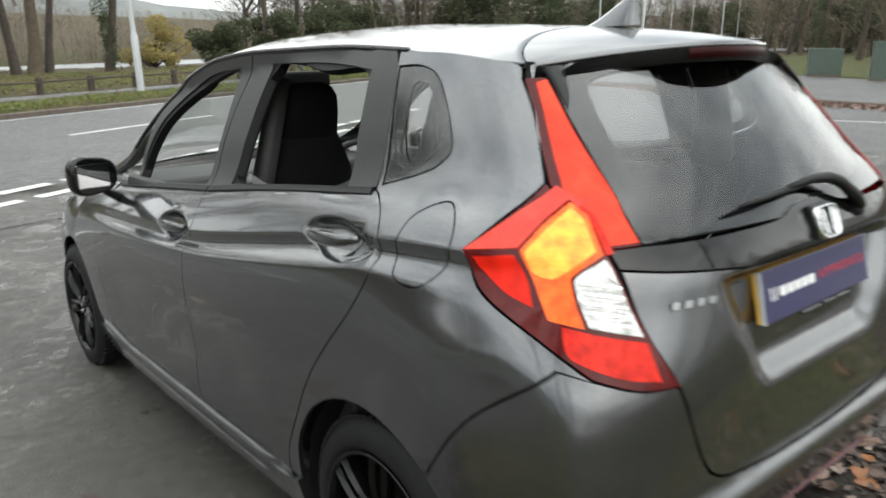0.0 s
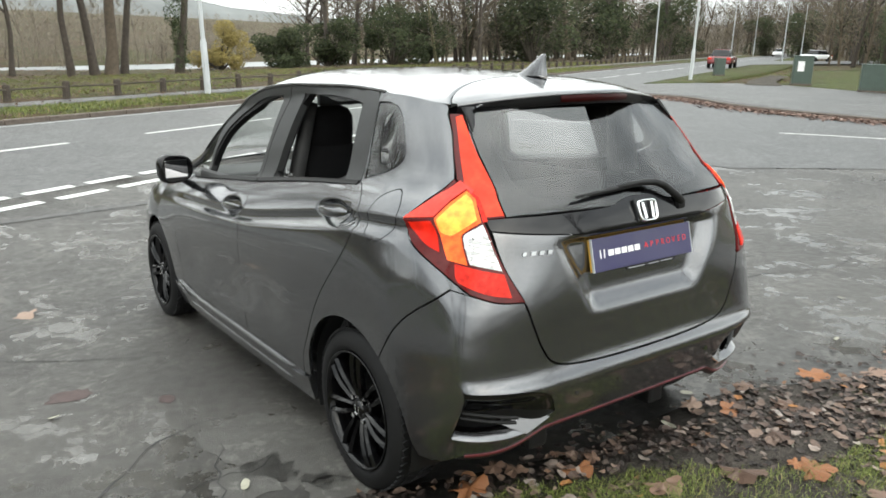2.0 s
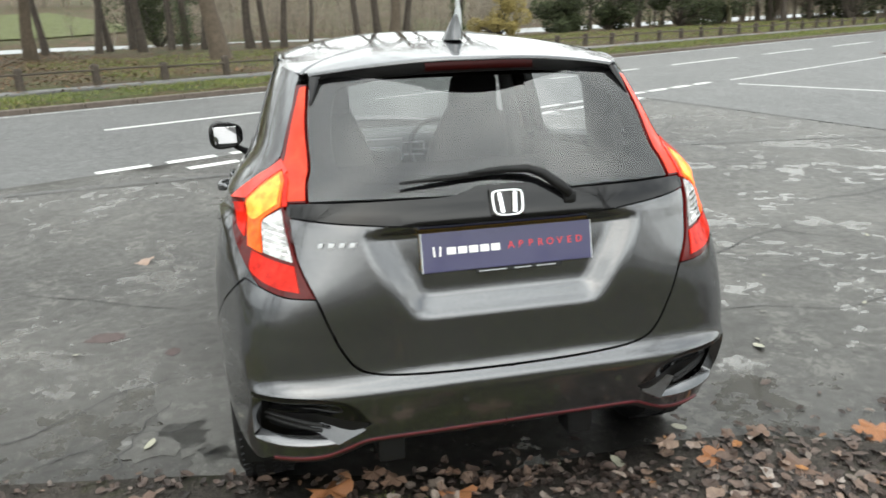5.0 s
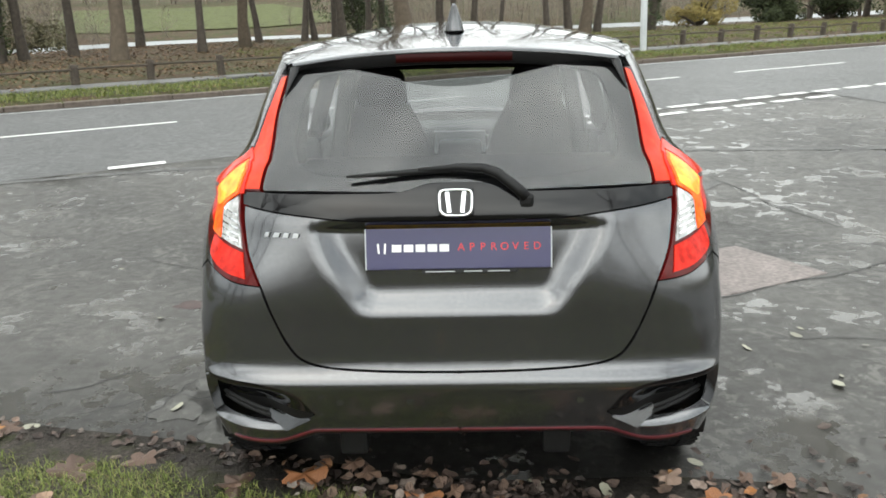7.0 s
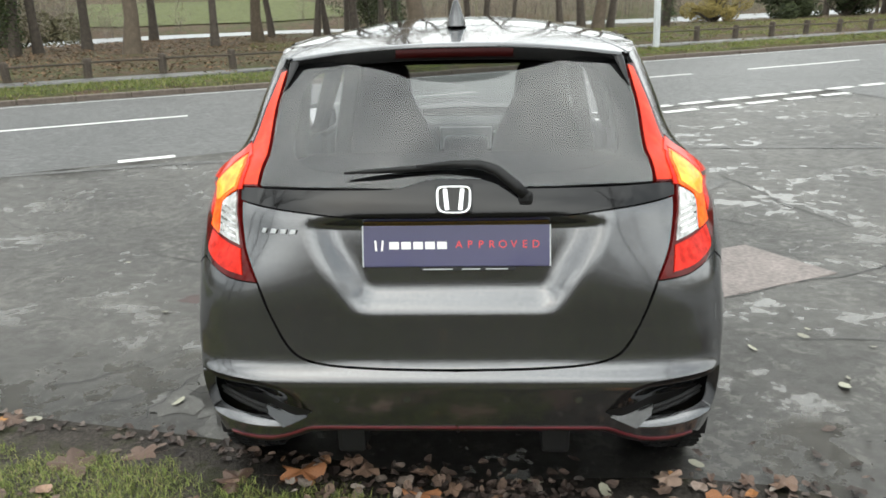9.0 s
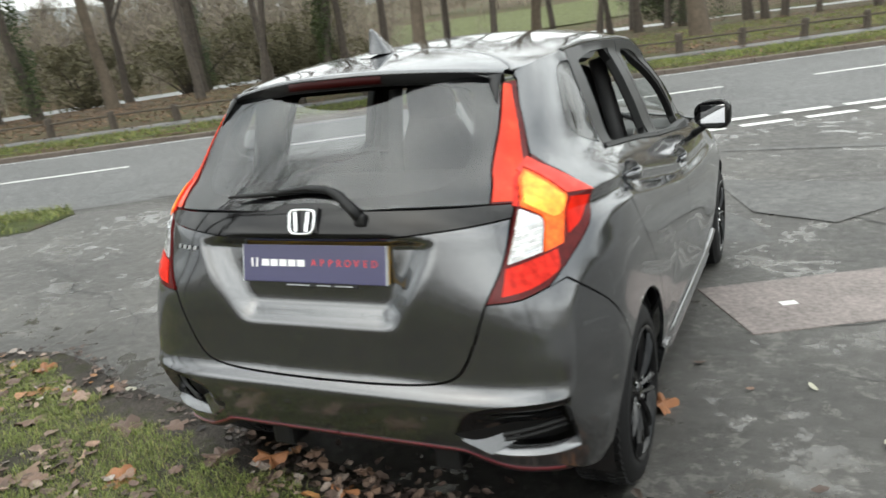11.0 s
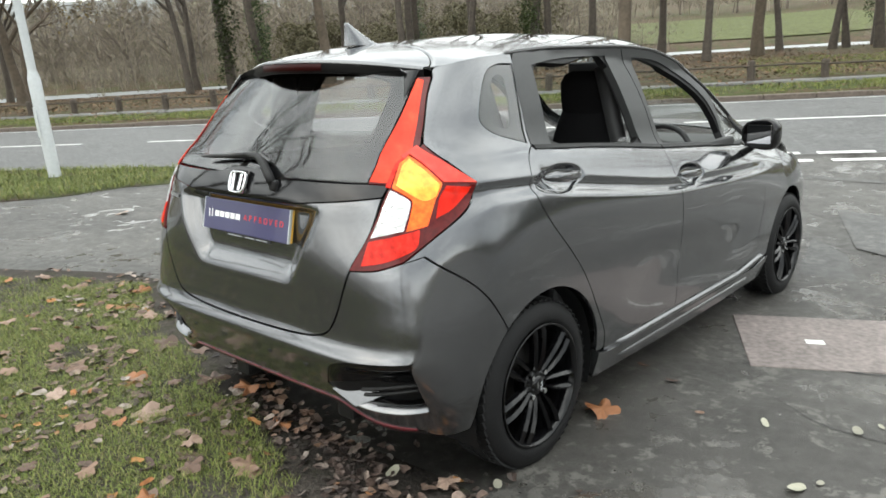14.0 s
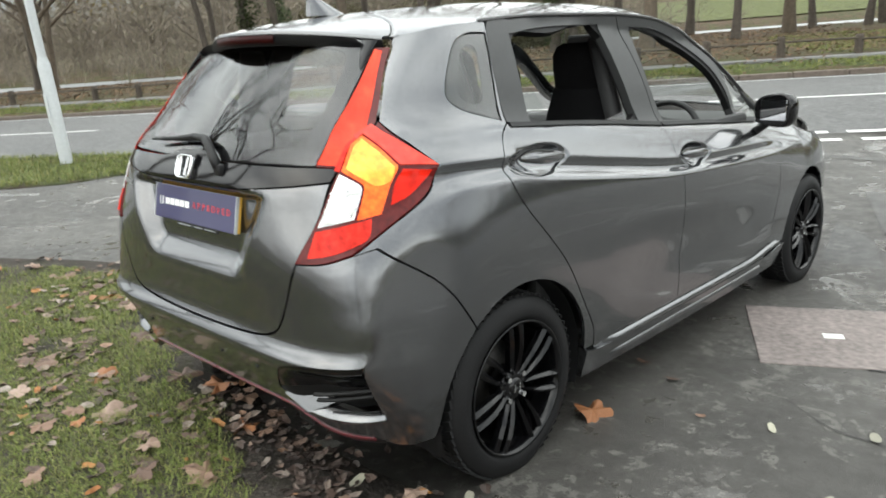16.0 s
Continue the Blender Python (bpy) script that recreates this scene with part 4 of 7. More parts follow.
ROWS_FINE = flank_rows()
for side in (1, -1):
    lamp_cluster(side)
    strip = panel("reflector_strip", STRIP, RED_DEEP, car, "glowing red upper lamp strip", side=side, out=0.004, gap=0.002, flange=0.03, step=0.02)
    panel("strip_lens", [rr(0.526, 1.340, True), rr(0.509, 1.346, True), rr(0.530, 1.20), rr(0.550, 1.052, True), rr(0.597, 1.048, True), rr(0.593, 1.143, True), rr(0.574, 1.200), rr(0.545, 1.287)], RED_LIT, strip, "red lens lit from within", side=side, out=0.0055, gap=0.0, flange=0.002, step=0.02)
    quarter_holes = [QWIN] + ([FUEL] if side < 0 else [])
    panel("quarter_panel", QUARTER, PAINT, car, holes=quarter_holes, side=side, step=0.026, extra=ROWS_FINE)
    if side < 0:
        panel("fuel_flap", FUEL, PAINT, car, side=side, gap=0.002, step=0.02, extra=ROWS_FINE)
    qw = panel("quarter_window", QWIN, QUARTER_GLASS, car, "dark privacy quarter window", side=side, out=-0.002, gap=0.004, flange=0.004)
    # same border both sides: the brighter right and darker left are put into the colour
    panel("window_border", QWIN, FRAME_GREY if side > 0 else GLOSS_BLACK, qw, holes=[QWIN_CLEAR], side=side, out=-0.006, gap=0.002, flange=0.006, step=0.02)
    rd = panel("rear_door", REAR_DOOR, PAINT, car, side=side, step=0.024, extra=ROWS_FINE)
    fd = panel("front_door", FRONT_DOOR, PAINT, car, side=side, step=0.024, extra=ROWS_FINE)
    panel("window_frame", RD_FRAME, FRAME_GREY, rd, "satin dark window surround", holes=[RD_OPEN], side=side, out=0.001, flange=0.03, step=0.025)
    panel("window_frame", FD_FRAME, FRAME_GREY, fd, "satin dark window surround", holes=[FD_OPEN], side=side, out=0.001, flange=0.03, step=0.025)
    for door, hole in ((rd, RD_OPEN), (fd, FD_OPEN)):
        panel("window_gasket", [(p[0], p[1]) + tuple(p[2:]) for p in hole], SATIN_BLACK, door, "black rubber gasket", holes=[inset([p[:2] for p in hole], 0.014)], side=side, out=-0.006, gap=-0.003, flange=0.03, step=0.02)
    panel("window_seal", [ss(0.11, 1.108, True), ss(0.6, 1.067), ss(1.052, 1.017, True), ss(1.052, 1.003, True), ss(0.6, 1.052), ss(0.11, 1.094, True)], SATIN_BLACK, rd, side=side, out=0.006, gap=0, flange=0.01, step=0.02)
    panel("window_seal", [ss(1.062, 1.016, True), ss(1.5, 0.98), ss(1.98, 0.94, True), ss(1.98, 0.926, True), ss(1.5, 0.966), ss(1.062, 1.002, True)], SATIN_BLACK, fd, side=side, out=0.006, gap=0, flange=0.01, step=0.02)
    panel("window_pane", [ss(0.60, 1.055, True), ss(0.88, 1.085, True), ss(0.905, 1.03, True), ss(0.60, 1.045, True)], CLEAR, rd, "top of the lowered glass", side=side, out=-0.02, gap=0, flange=0.003, step=0.02)
    panel("mini_window", MINI_WIN, CLEAR, car, "small fixed front quarter window", side=side, out=-0.003, flange=0.004)
    panel("front_wing", WING, PAINT, car, side=side, step=0.026, extra=ROWS_FINE)
    panel("front_bumper", FRONT_BUMPER, PAINT, car, side=side, step=0.04)
    panel("side_skirt", SKIRT, PAINT, car, side=side, out=0.012, gap=0.001, flange=0.05, step=0.026)
    for door, (hy, hz) in ((rd, HANDLES[0]), (fd, HANDLES[1])):
        bm = bmesh.new()
        n = 14
        rings = []
        for i in range(n + 1):
            t = i / n
            y = hy - 0.122 + 0.244 * t
            c = skin(side * (RU + y - Y0), hz + 0.018 * (0.5 - t) + 0.004, 0)
            flat = skin0(side * (RU + y - Y0), hz)
            lift = 0.004 + 0.020 * math.sin(math.pi * t) ** 0.6
            hgt = 0.008 + 0.0105 * math.sin(math.pi * t) ** 0.6
            ring = []
            for k in range(8):
                a = 2 * math.pi * k / 8
                ring.append(bm.verts.new((flat.x + side * (lift + 0.008 * math.cos(a)), y, c.z + hgt * math.sin(a))))
            rings.append(ring)
        for r0, r1 in zip(rings, rings[1:]):
            for k in range(8):
                bm.faces.new((r0[k], r0[(k + 1) % 8], r1[(k + 1) % 8], r1[k]))
        bm.faces.new(rings[0])
        bm.faces.new(list(reversed(rings[-1])))
        bmesh.ops.recalc_face_normals(bm, faces=bm.faces[:])
        part("door_handle", bm, PAINT, door, "grey pull handle", True)
    # door mirror
    mir = new("door_mirror")
    mir.parent = car
    mir.matrix_local = pose(side * 0.858, 1.875, 0.995, 0, 0, -side * 8) @ Matrix.Scale(0.9, 4)
    tagged(mir, "black door mirror on a stalk")
    bm = bmesh.new()
    bmesh.ops.create_uvsphere(bm, u_segments=24, v_segments=14, radius=1.0)
    for v in bm.verts:
        x, y, z = v.co
        x = math.copysign(abs(x) ** 0.7, x) * 0.105
        z = math.copysign(abs(z) ** 0.7, z) * (0.085 + 0.012 * x * side / 0.105)
        y = 0.105 * y if y > 0 else max(0.105 * y, -0.035)
        v.co = (x, y, z)
    part("mirror_shell", bm, GLOSS_BLACK, mir, "gloss black shell", True)
    bm = bmesh.new()
    box(bm, (side * 0.008, -0.037, 0.002), (0.138, 0.004, 0.104), 0.0018)
    part("mirror_glass", bm, MIRROR, mir, "silvered mirror")
    bm = bmesh.new()
    tube(bm, [(-side * 0.045, 0.02, -0.06), (-side * 0.07, 0.025, -0.085), (-side * 0.095, 0.03, -0.10), (-side * 0.12, 0.035, -0.115)], [0.022, 0.019, 0.019, 0.024], 10)
    part("mirror_stalk", bm, SATIN_BLACK, mir, "", True)
    # bumper vent: a painted cowl that sinks into a black slot, and the blade below it
    def vent_grid(f0, f1, k):
        rows = []
        for x in np.linspace(0.425, 0.75, 24):
            row = []
            for f in np.linspace(f0, f1, k):
                z = VENT_TOP(x) + (VENT_LOW(x) - VENT_TOP(x)) * f
                sunk = 0.055 * sstep(0.44, 0.60, x) * sstep(0.0, 0.5, f) + 0.003
                row.append(skin(side * rr(x, z)[0], z, -sunk))
            rows.append(row)
        return rows if side < 0 else [r[::-1] for r in rows]

    # gloss black stands in for the shade on the cowl's downward face
    vent = patch("bumper_vent", vent_grid(0.0, 0.6, 10), GLOSS_BLACK, car, "bumper hollow, its shade coloured gloss black")
    patch("vent_slot", vent_grid(0.6, 1.0, 7), SATIN_BLACK, vent, "satin black slot")
    for f in (0.62, 0.74):
        rows = []
        for x in np.linspace(0.56, 0.748, 12):
            z = VENT_TOP(x) + (VENT_LOW(x) - VENT_TOP(x)) * f
            u = side * rr(x, z)[0]
            sunk = 0.050 * sstep(0.44, 0.72, x)
            rows.append([skin(u, z + 0.004, -sunk), skin(u, z + 0.003, -sunk + 0.010), skin(u, z - 0.003, -sunk + 0.010), skin(u, z - 0.004, -sunk)])
        patch("vent_slat", rows if side < 0 else [r[::-1] for r in rows], SATIN_BLACK, vent)
    blade_z = monotone([0.49, 0.53, 0.58, 0.66, 0.752], [0.352, 0.341, 0.338, 0.342, 0.356])
    rows = []
    for x in np.linspace(0.49, 0.75, 30):
        z = blade_z(x)
        rows.append([skin(side * rr(x, z + dz)[0], z + dz, o) for dz, o in ((0.008, -0.030), (0.004, 0.002), (0.001, 0.005), (-0.004, 0.004), (-0.007, -0.001), (-0.009, -0.02))])
    blade = patch("bumper_blade", rows if side < 0 else [r[::-1] for r in rows], PAINT, vent, "grey blade under the vent")
    bm = bmesh.new()
    quad = [skin(side * rr(x, z)[0], z, o) for x, z, o in ((0.436, 0.390, 0.004), (0.500, 0.406, -0.052), (0.605, 0.360, -0.050), (0.515, 0.345, 0.009))]
    tops = [bm.verts.new(p) for p in quad]
    lows = [bm.verts.new(p + Vector((0, 0.02, -0.012))) for p in quad]
    bm.faces.new(tops)
    for k in range(4):
        bm.faces.new((tops[k], lows[k], lows[(k + 1) % 4], tops[(k + 1) % 4]))
    bmesh.ops.recalc_face_normals(bm, faces=bm.faces[:])
    part("blade_facet", bm, PAINT, blade, "bright angled facet")
    # ledges of the side skirt
    for nm, z0, o0, z1, o1 in (("skirt_ledge", 0.296, 0.002, 0.287, 0.020), ("skirt_ridge", 0.236, 0.012, 0.229, 0.022)):
        rows = [[skin(side * (RU + y - Y0), z + 0.03 * sstep(1.75, 2.1, y) * (1 if nm == "skirt_ledge" else 0), o * sstep(0.42, 0.60, y) - 0.004 * (1 - sstep(0.42, 0.60, y))) for z, o in ((z0, o0), (z1, o1), (z1 - 0.008, o1 - 0.001), (z1 - 0.02, 0.010))] for y in np.linspace(0.43, 2.08 if nm == "skirt_ledge" else 1.9, 44)]
        patch(nm, rows if side > 0 else [r[::-1] for r in rows], PAINT, car)
    # wheel housing
    for cy, who in ((0.0, "rear"), (2.53, "front")):
        bm = bmesh.new()
        rings = []
        for xin in (0.80 if cy == 0 else 0.775, 0.50):
            rings.append([bm.verts.new((side * xin, cy + 0.352 * math.cos(a), 0.292 + 0.352 * math.sin(a))) for a in np.linspace(-0.35, math.pi + 0.35, 26)])
        for i in range(25):
            bm.faces.new((rings[0][i], rings[0][i + 1], rings[1][i + 1], rings[1][i]))
        bm.faces.new(rings[1])
        part("wheel_housing", bm, SATIN_BLACK, car, "", True)
    for cy in (0.0, 2.53):
        wheel(side * 0.730, cy)

LEDGE_ROWS = [rr(x, z) for z in (0.46, 0.472, 0.484, 0.494, 0.503, 0.511, 0.518, 0.525, 0.532, 0.54) for x in np.arange(-0.72, 0.73, 0.02)] + [rr(sx * x, z) for sx in (-1, 1) for x in (0.735, 0.744, 0.750, 0.757, 0.765, 0.78) for z in np.arange(0.28, 0.84, 0.02)]
BUMPER_PANEL = panel("rear_bumper", mirrored(BUMPER), PAINT, car, "grey rear bumper", holes=[VENT, [(-p[0], *p[1:]) for p in reversed(VENT)]], step=0.024, flange=0.03, extra=LEDGE_ROWS)
gate = panel("tailgate", mirrored(GATE_LOW), PAINT, car, "grey tailgate", step=0.02)
panel("gate_bar", mirrored(GATE_BAR), GLOSS_BLACK, gate, "gloss black garnish", out=0.004, gap=0.001)
panel("rear_window", mirrored(GLASS), TINT, gate, "dark privacy rear window", out=0.0, gap=0.002, flange=0.004, shape=screen_point)
panel("window_inner_face", mirrored(GLASS_CLEAR), INNER_FACE, gate, "inner face of the clear glass", out=-0.0045, gap=0.001, flange=0.001, shape=screen_point)
panel("window_border", mirrored(GLASS), FRIT, gate, "", holes=[mirrored(GLASS_CLEAR)], out=-0.005, gap=0.001, flange=0.01, shape=screen_point)
lip = [rr(0.0, 0.352), rr(0.2, 0.352), rr(0.40, 0.352), rr(0.442, 0.347), rr(0.492, 0.323), rr(0.547, 0.301), rr(0.61, 0.293), rr(0.708, 0.292, True), rr(0.706, 0.272, True), rr(0.61, 0.272), rr(0.545, 0.280), rr(0.487, 0.303), rr(0.437, 0.328), rr(0.40, 0.333), rr(0.2, 0.333), rr(0.0, 0.333)]
panel("pinstripe", mirrored(lip), RED_PIN, BUMPER_PANEL, "thin red line along the lower lip", out=0.004, gap=0.0062, flange=0.006, step=0.014)
panel("lower_lip", mirrored(lip), SATIN_BLACK, BUMPER_PANEL, "black lower lip", out=-0.004, gap=-0.012, flange=0.06, step=0.02)

# roof, spoiler, windscreen and bonnet
RAIL_Z = monotone([-0.33, -0.2, -0.05, 0.16, 0.5, 0.92, 1.2, 1.45, 1.7, 1.9, 2.1, 2.35, 2.6], [1.372, 1.384, 1.402, 1.424, 1.441, 1.443, 1.43, 1.383, 1.292, 1.175, 1.045, 0.955, 0.90])
RIDGE_Z = monotone([-0.40, -0.2, 0.0, 0.3, 0.7, 1.1, 1.4, 1.55], [1.420, 1.452, 1.474, 1.498, 1.517, 1.518, 1.500, 1.475])


def rail_x(y):
    """Half the width of the roof at its edge, on the skin of the side."""
    return skin0(*ss(max(y, -0.2), RAIL_Z(max(y, -0.2)))[:2]).x + 0.001 - max(0.0, -0.2 - y) * 0.9


def roof_point(y, t):
    z = RAIL_Z(y)
    return Vector((rail_x(y) * t, y, z - 0.001 + (RIDGE_Z(y) - z) * (1 - abs(t) ** 2.4)))


def roof_end(t):
    """Where the roof meets the tailgate: a seam that runs out to the spoiler's corners."""
    return -0.012 - 0.185 * abs(t) ** 2.3


ts = [math.sin(math.pi / 2 * k / 20) for k in range(-20, 21)]
roof = patch("roof", [[roof_point(roof_end(t) + 0.002 + (1.55 - roof_end(t)) * k, t) for t in ts] for k in np.linspace(0, 1, 34) ** 1.3], PAINT, car, "grey metallic roof", 0.01)


def spoiler_point(k, t):
    """The roof skin drawn out over the rear window, its edge bowed in plan."""
    y0 = roof_end(t) - 0.002
    y = y0 + (-0.385 + 0.185 * abs(t) ** 2.2 - y0) * k
    p = roof_point(max(y, -0.4), t)
    return Vector((p.x, y, p.z))


GLASS_TOP = monotone([0.0, 0.25, 0.42, 0.503, 0.54], [1.403, 1.398, 1.383, 1.350, 1.33])
spoiler_rows = [[spoiler_point(k, t * 0.985) for t in ts] for k in np.linspace(0, 1, 16)]
edge = spoiler_rows[-1]
spoiler_rows.append([p + Vector((0, -0.005, -0.004)) for p in edge])
spoiler_rows.append([p + Vector((0, -0.004, -0.011)) for p in edge])
patch("roof_spoiler", list(reversed(spoiler_rows)), PAINT, car, "grey spoiler over the rear window")
low = [[p + Vector((0, -0.003, -0.010)) for p in edge], [p + Vector((0, 0.002, -0.042)) for p in edge], [p + Vector((0, 0.020, -0.046)) for p in edge]]
low.append([skin(*rr(p.x * 0.955, GLASS_TOP(abs(p.x) * 0.955)), 0.003) for p in edge])
patch("spoiler_underside", list(reversed(low)), SATIN_BLACK, car, "black underside of the spoiler")
for side in (1, -1):  # fins under the spoiler's ends
    rows = []
    for z in np.linspace(1.376, 1.292, 9):
        xe = SCREEN_HALF(z)
        out = 0.022 * ((z - 1.292) / 0.084) ** 0.8 + 0.002
        a, n = screen_point(xe - 0.002, z, 0.0)
        b, m = screen_point(xe - 0.030 * (z - 1.292) / 0.084 - 0.004, z, 0.0)
        rows.append([Vector((side * p.x, p.y, p.z)) for p in (a, a + Vector((0.0, -out, 0.0)), b + Vector((0.0, -out, 0.0)), b)])
    patch("spoiler_fin", rows if side > 0 else [r[::-1] for r in rows], GLOSS_BLACK, car, "black fin at the spoiler's end")
lamp_row = [p for p in edge if abs(p.x) < 0.19]
patch("third_brake_lamp", [[p + Vector((0, 0.001, -0.038)) for p in lamp_row], [p + Vector((0, -0.007, -0.035)) for p in lamp_row], [p + Vector((0, -0.008, -0.016)) for p in lamp_row], [p + Vector((0, -0.002, -0.012)) for p in lamp_row]], THIRD_LENS, car, "dark red high brake lamp")
for side in (1, -1):
    rows = []
    for y in np.linspace(0.13, 2.05, 50):
        p = roof_point(min(y, 1.55), side) if y < 1.55 else Vector((side * (half_width(y, RAIL_Z(y)) - 0.004), y, RAIL_Z(y)))
        rows.append([p + Vector((side * dx, 0, dz)) for dx, dz in ((-0.010, 0.003), (-0.006, 0.007), (0.001, 0.005), (0.003, -0.003), (0.001, -0.010))])
    patch("roof_moulding", rows if side > 0 else [r[::-1] for r in rows], GLOSS_BLACK, car, "thin black roof moulding")

cols = 25
screen = []
for i in range(13):
    v = i / 12
    row = []
    for k in range(cols):
        t = -1 + 2 * k / (cols - 1)
        ye = 1.55 + (2.42 - 1.55) * v
        top = roof_point(1.55, t)
        xe = half_width(ye, RAIL_Z(ye)) - 0.03
        yc = ye + 0.30 * v * (1 - t * t)
        zc = RAIL_Z(ye) + (1 - abs(t) ** 2.2) * (0.165 * (1 - v) + 0.055 * v)
        row.append(Vector((xe * t, yc, zc)))
    screen.append(row)
patch("windscreen", screen, CLEAR, car, "raked windscreen")
for side in (1, -1):
    rows = []
    for i in range(14):
        y = 1.5 + (2.4 - 1.5) * i / 13
        x, z = half_width(y, RAIL_Z(y)), RAIL_Z(y)
        rows.append([Vector((side * (x - 0.07), y + 0.01, z + 0.035)), Vector((side * (x - 0.02), y, z + 0.02)), Vector((side * (x - 0.005), y, z)), Vector((side * (x - 0.01), y, z - 0.03)), Vector((side * (x - 0.06), y + 0.01, z - 0.02))])
    patch("windscreen_pillar", rows if side > 0 else [r[::-1] for r in rows], PAINT, car)
bonnet = []
for i in range(15):
    v = i / 14
    row = []
    for k in range(21):
        t = -1 + 2 * k / 20
        y = 2.38 + 0.92 * v + 0.16 * (1 - t * t) * (0.6 + 0.4 * v)
        x = (0.70 - 0.16 * v**2) * t
        z = 0.925 - 0.12 * v - 0.14 * v**3 + 0.06 * (1 - t * t) * (1 - 0.4 * v)
        row.append(Vector((x, y, z)))
    bonnet.append(row)
patch("bonnet", bonnet, PAINT, car, "sloping grey bonnet", 0.01)
for side in (1, -1):
    panel("headlamp", [ss(2.96, 0.80, True), ss(3.0, 0.72, True), (RU + YF - Y0 + 1.05, 0.665), (RU + YF - Y0 + 1.15, 0.72, True), ss(3.2, 0.78)], CLEAR_LENS, car, "clear wraparound headlamp", side=side, out=0.0, step=0.03)

# aerial fin
bm = bmesh.new()
rows = []
for i in range(12):
    t = i / 11
    y0, y1 = -0.105 + 0.015 * t - 0.01 * t * t, 0.085 - 0.165 * t ** 0.8
    z = RIDGE_Z(-0.05) + 0.002 + 0.082 * t
    w = 0.027 * (1 - t) ** 0.8 + 0.004
    ring = []
    for k in range(14):
        a = 2 * math.pi * k / 14
        yy = (y0 + y1) / 2 + (y1 - y0) / 2 * math.cos(a)
        ring.append(bm.verts.new((w * math.sin(a) * (1 - 0.3 * math.cos(a)), yy, z + (0.012 * (yy + 0.05) if t < 0.1 else 0))))
    rows.append(ring)
for r0, r1 in zip(rows, rows[1:]):
    for k in range(14):
        bm.faces.new((r0[k], r0[(k + 1) % 14], r1[(k + 1) % 14], r1[k]))
bm.faces.new(rows[-1])
bmesh.ops.recalc_face_normals(bm, faces=bm.faces[:])
part("aerial_fin", bm, PAINT, car, "grey shark-fin aerial", True)

# emblem, wiper, lettering bars, number plate
emblem = new("gate_emblem")
emblem.parent = car
emblem.matrix_local = pose(0.0, -0.617, 1.024, 70, 0, 0)
tagged(emblem, "chrome emblem of plain bars on a black boss")
bm = bmesh.new()
ring0, ring1 = [], []
for k in range(32):
    a = 2 * math.pi * k / 32
    c, s = math.cos(a), math.sin(a)
    x = math.copysign(abs(c) ** 0.45, c) * (0.047 + 0.004 * s)
    y = math.copysign(abs(s) ** 0.45, s) * 0.038
    ring0.append((x, y))
for sc, z in ((1.0, 0.0), (1.0, 0.008), (0.94, 0.011), (0.84, 0.009), (0.84, 0.0)):
    ring1.append([bm.verts.new((x * sc, y * sc, z)) for x, y in ring0])
for r0, r1 in zip(ring1, ring1[1:]):
    for k in range(32):
        bm.faces.new((r0[k], r0[(k + 1) % 32], r1[(k + 1) % 32], r1[k]))
part("emblem_ring", bm, CHROME, emblem, "", True)
bm = bmesh.new()
for sx in (-1, 1):
    box(bm, (sx * 0.020, 0, 0.006), (0.012, 0.058, 0.009), 0.002, Matrix.Rotation(sx * -0.10, 4, "Z"))
part("emblem_bars", bm, CHROME, emblem)
bm = bmesh.new()
box(bm, (0, 0.004, -0.008), (0.098, 0.080, 0.014), 0.006)
part("emblem_boss", bm, GLOSS_BLACK, emblem)

wiper = new("rear_wiper")
wiper.parent = car
tagged(wiper, "black rear wiper parked across the glass")
bm = bmesh.new()
arm = [rr(0.188, 1.028), rr(0.165, 1.048), rr(0.115, 1.080), rr(0.075, 1.095), rr(0.0, 1.100), rr(-0.10, 1.096)]
tube(bm, [skin(u, z, o) for (u, z), o in zip(arm, (0.014, 0.022, 0.030, 0.028, 0.024, 0.018))], [0.015, 0.0155, 0.0145, 0.013, 0.010, 0.006], 8)
part("wiper_arm", bm, SATIN_BLACK, wiper, "", True)
bm = bmesh.new()
tube(bm, [skin(u, z, 0.014) for u, z in (rr(0.02, 1.098), rr(-0.1, 1.094), rr(-0.2, 1.089), rr(-0.295, 1.084))], [0.006, 0.009, 0.008, 0.004], 6)
part("wiper_blade", bm, SATIN_BLACK, wiper, "", True)
bm = bmesh.new()
box(bm, skin(*rr(0.190, 1.024), 0.006), (0.038, 0.026, 0.036), 0.011)
part("wiper_pivot", bm, SATIN_BLACK, wiper)

for i, wd in enumerate((0.020, 0.026, 0.025, 0.025)):
    bm = bmesh.new()
    x = -0.522 + 0.028 * i
    p, n = skin(*rr(x, 0.938), 0.004), skin_normal(*rr(x, 0.938))
    m = n.to_track_quat("Z", "Y").to_matrix().to_4x4()
    box(bm, (0, 0, 0), (wd * 0.66, 0.013, 0.003), 0.001)
    for v in bm.verts:
        v.co.x += 0.35 * v.co.y
    bmesh.ops.transform(bm, matrix=Matrix.Translation(p) @ m, verts=bm.verts[:])
    part("badge_bar", bm, CABIN_GREY, gate, "small chrome badge bar")

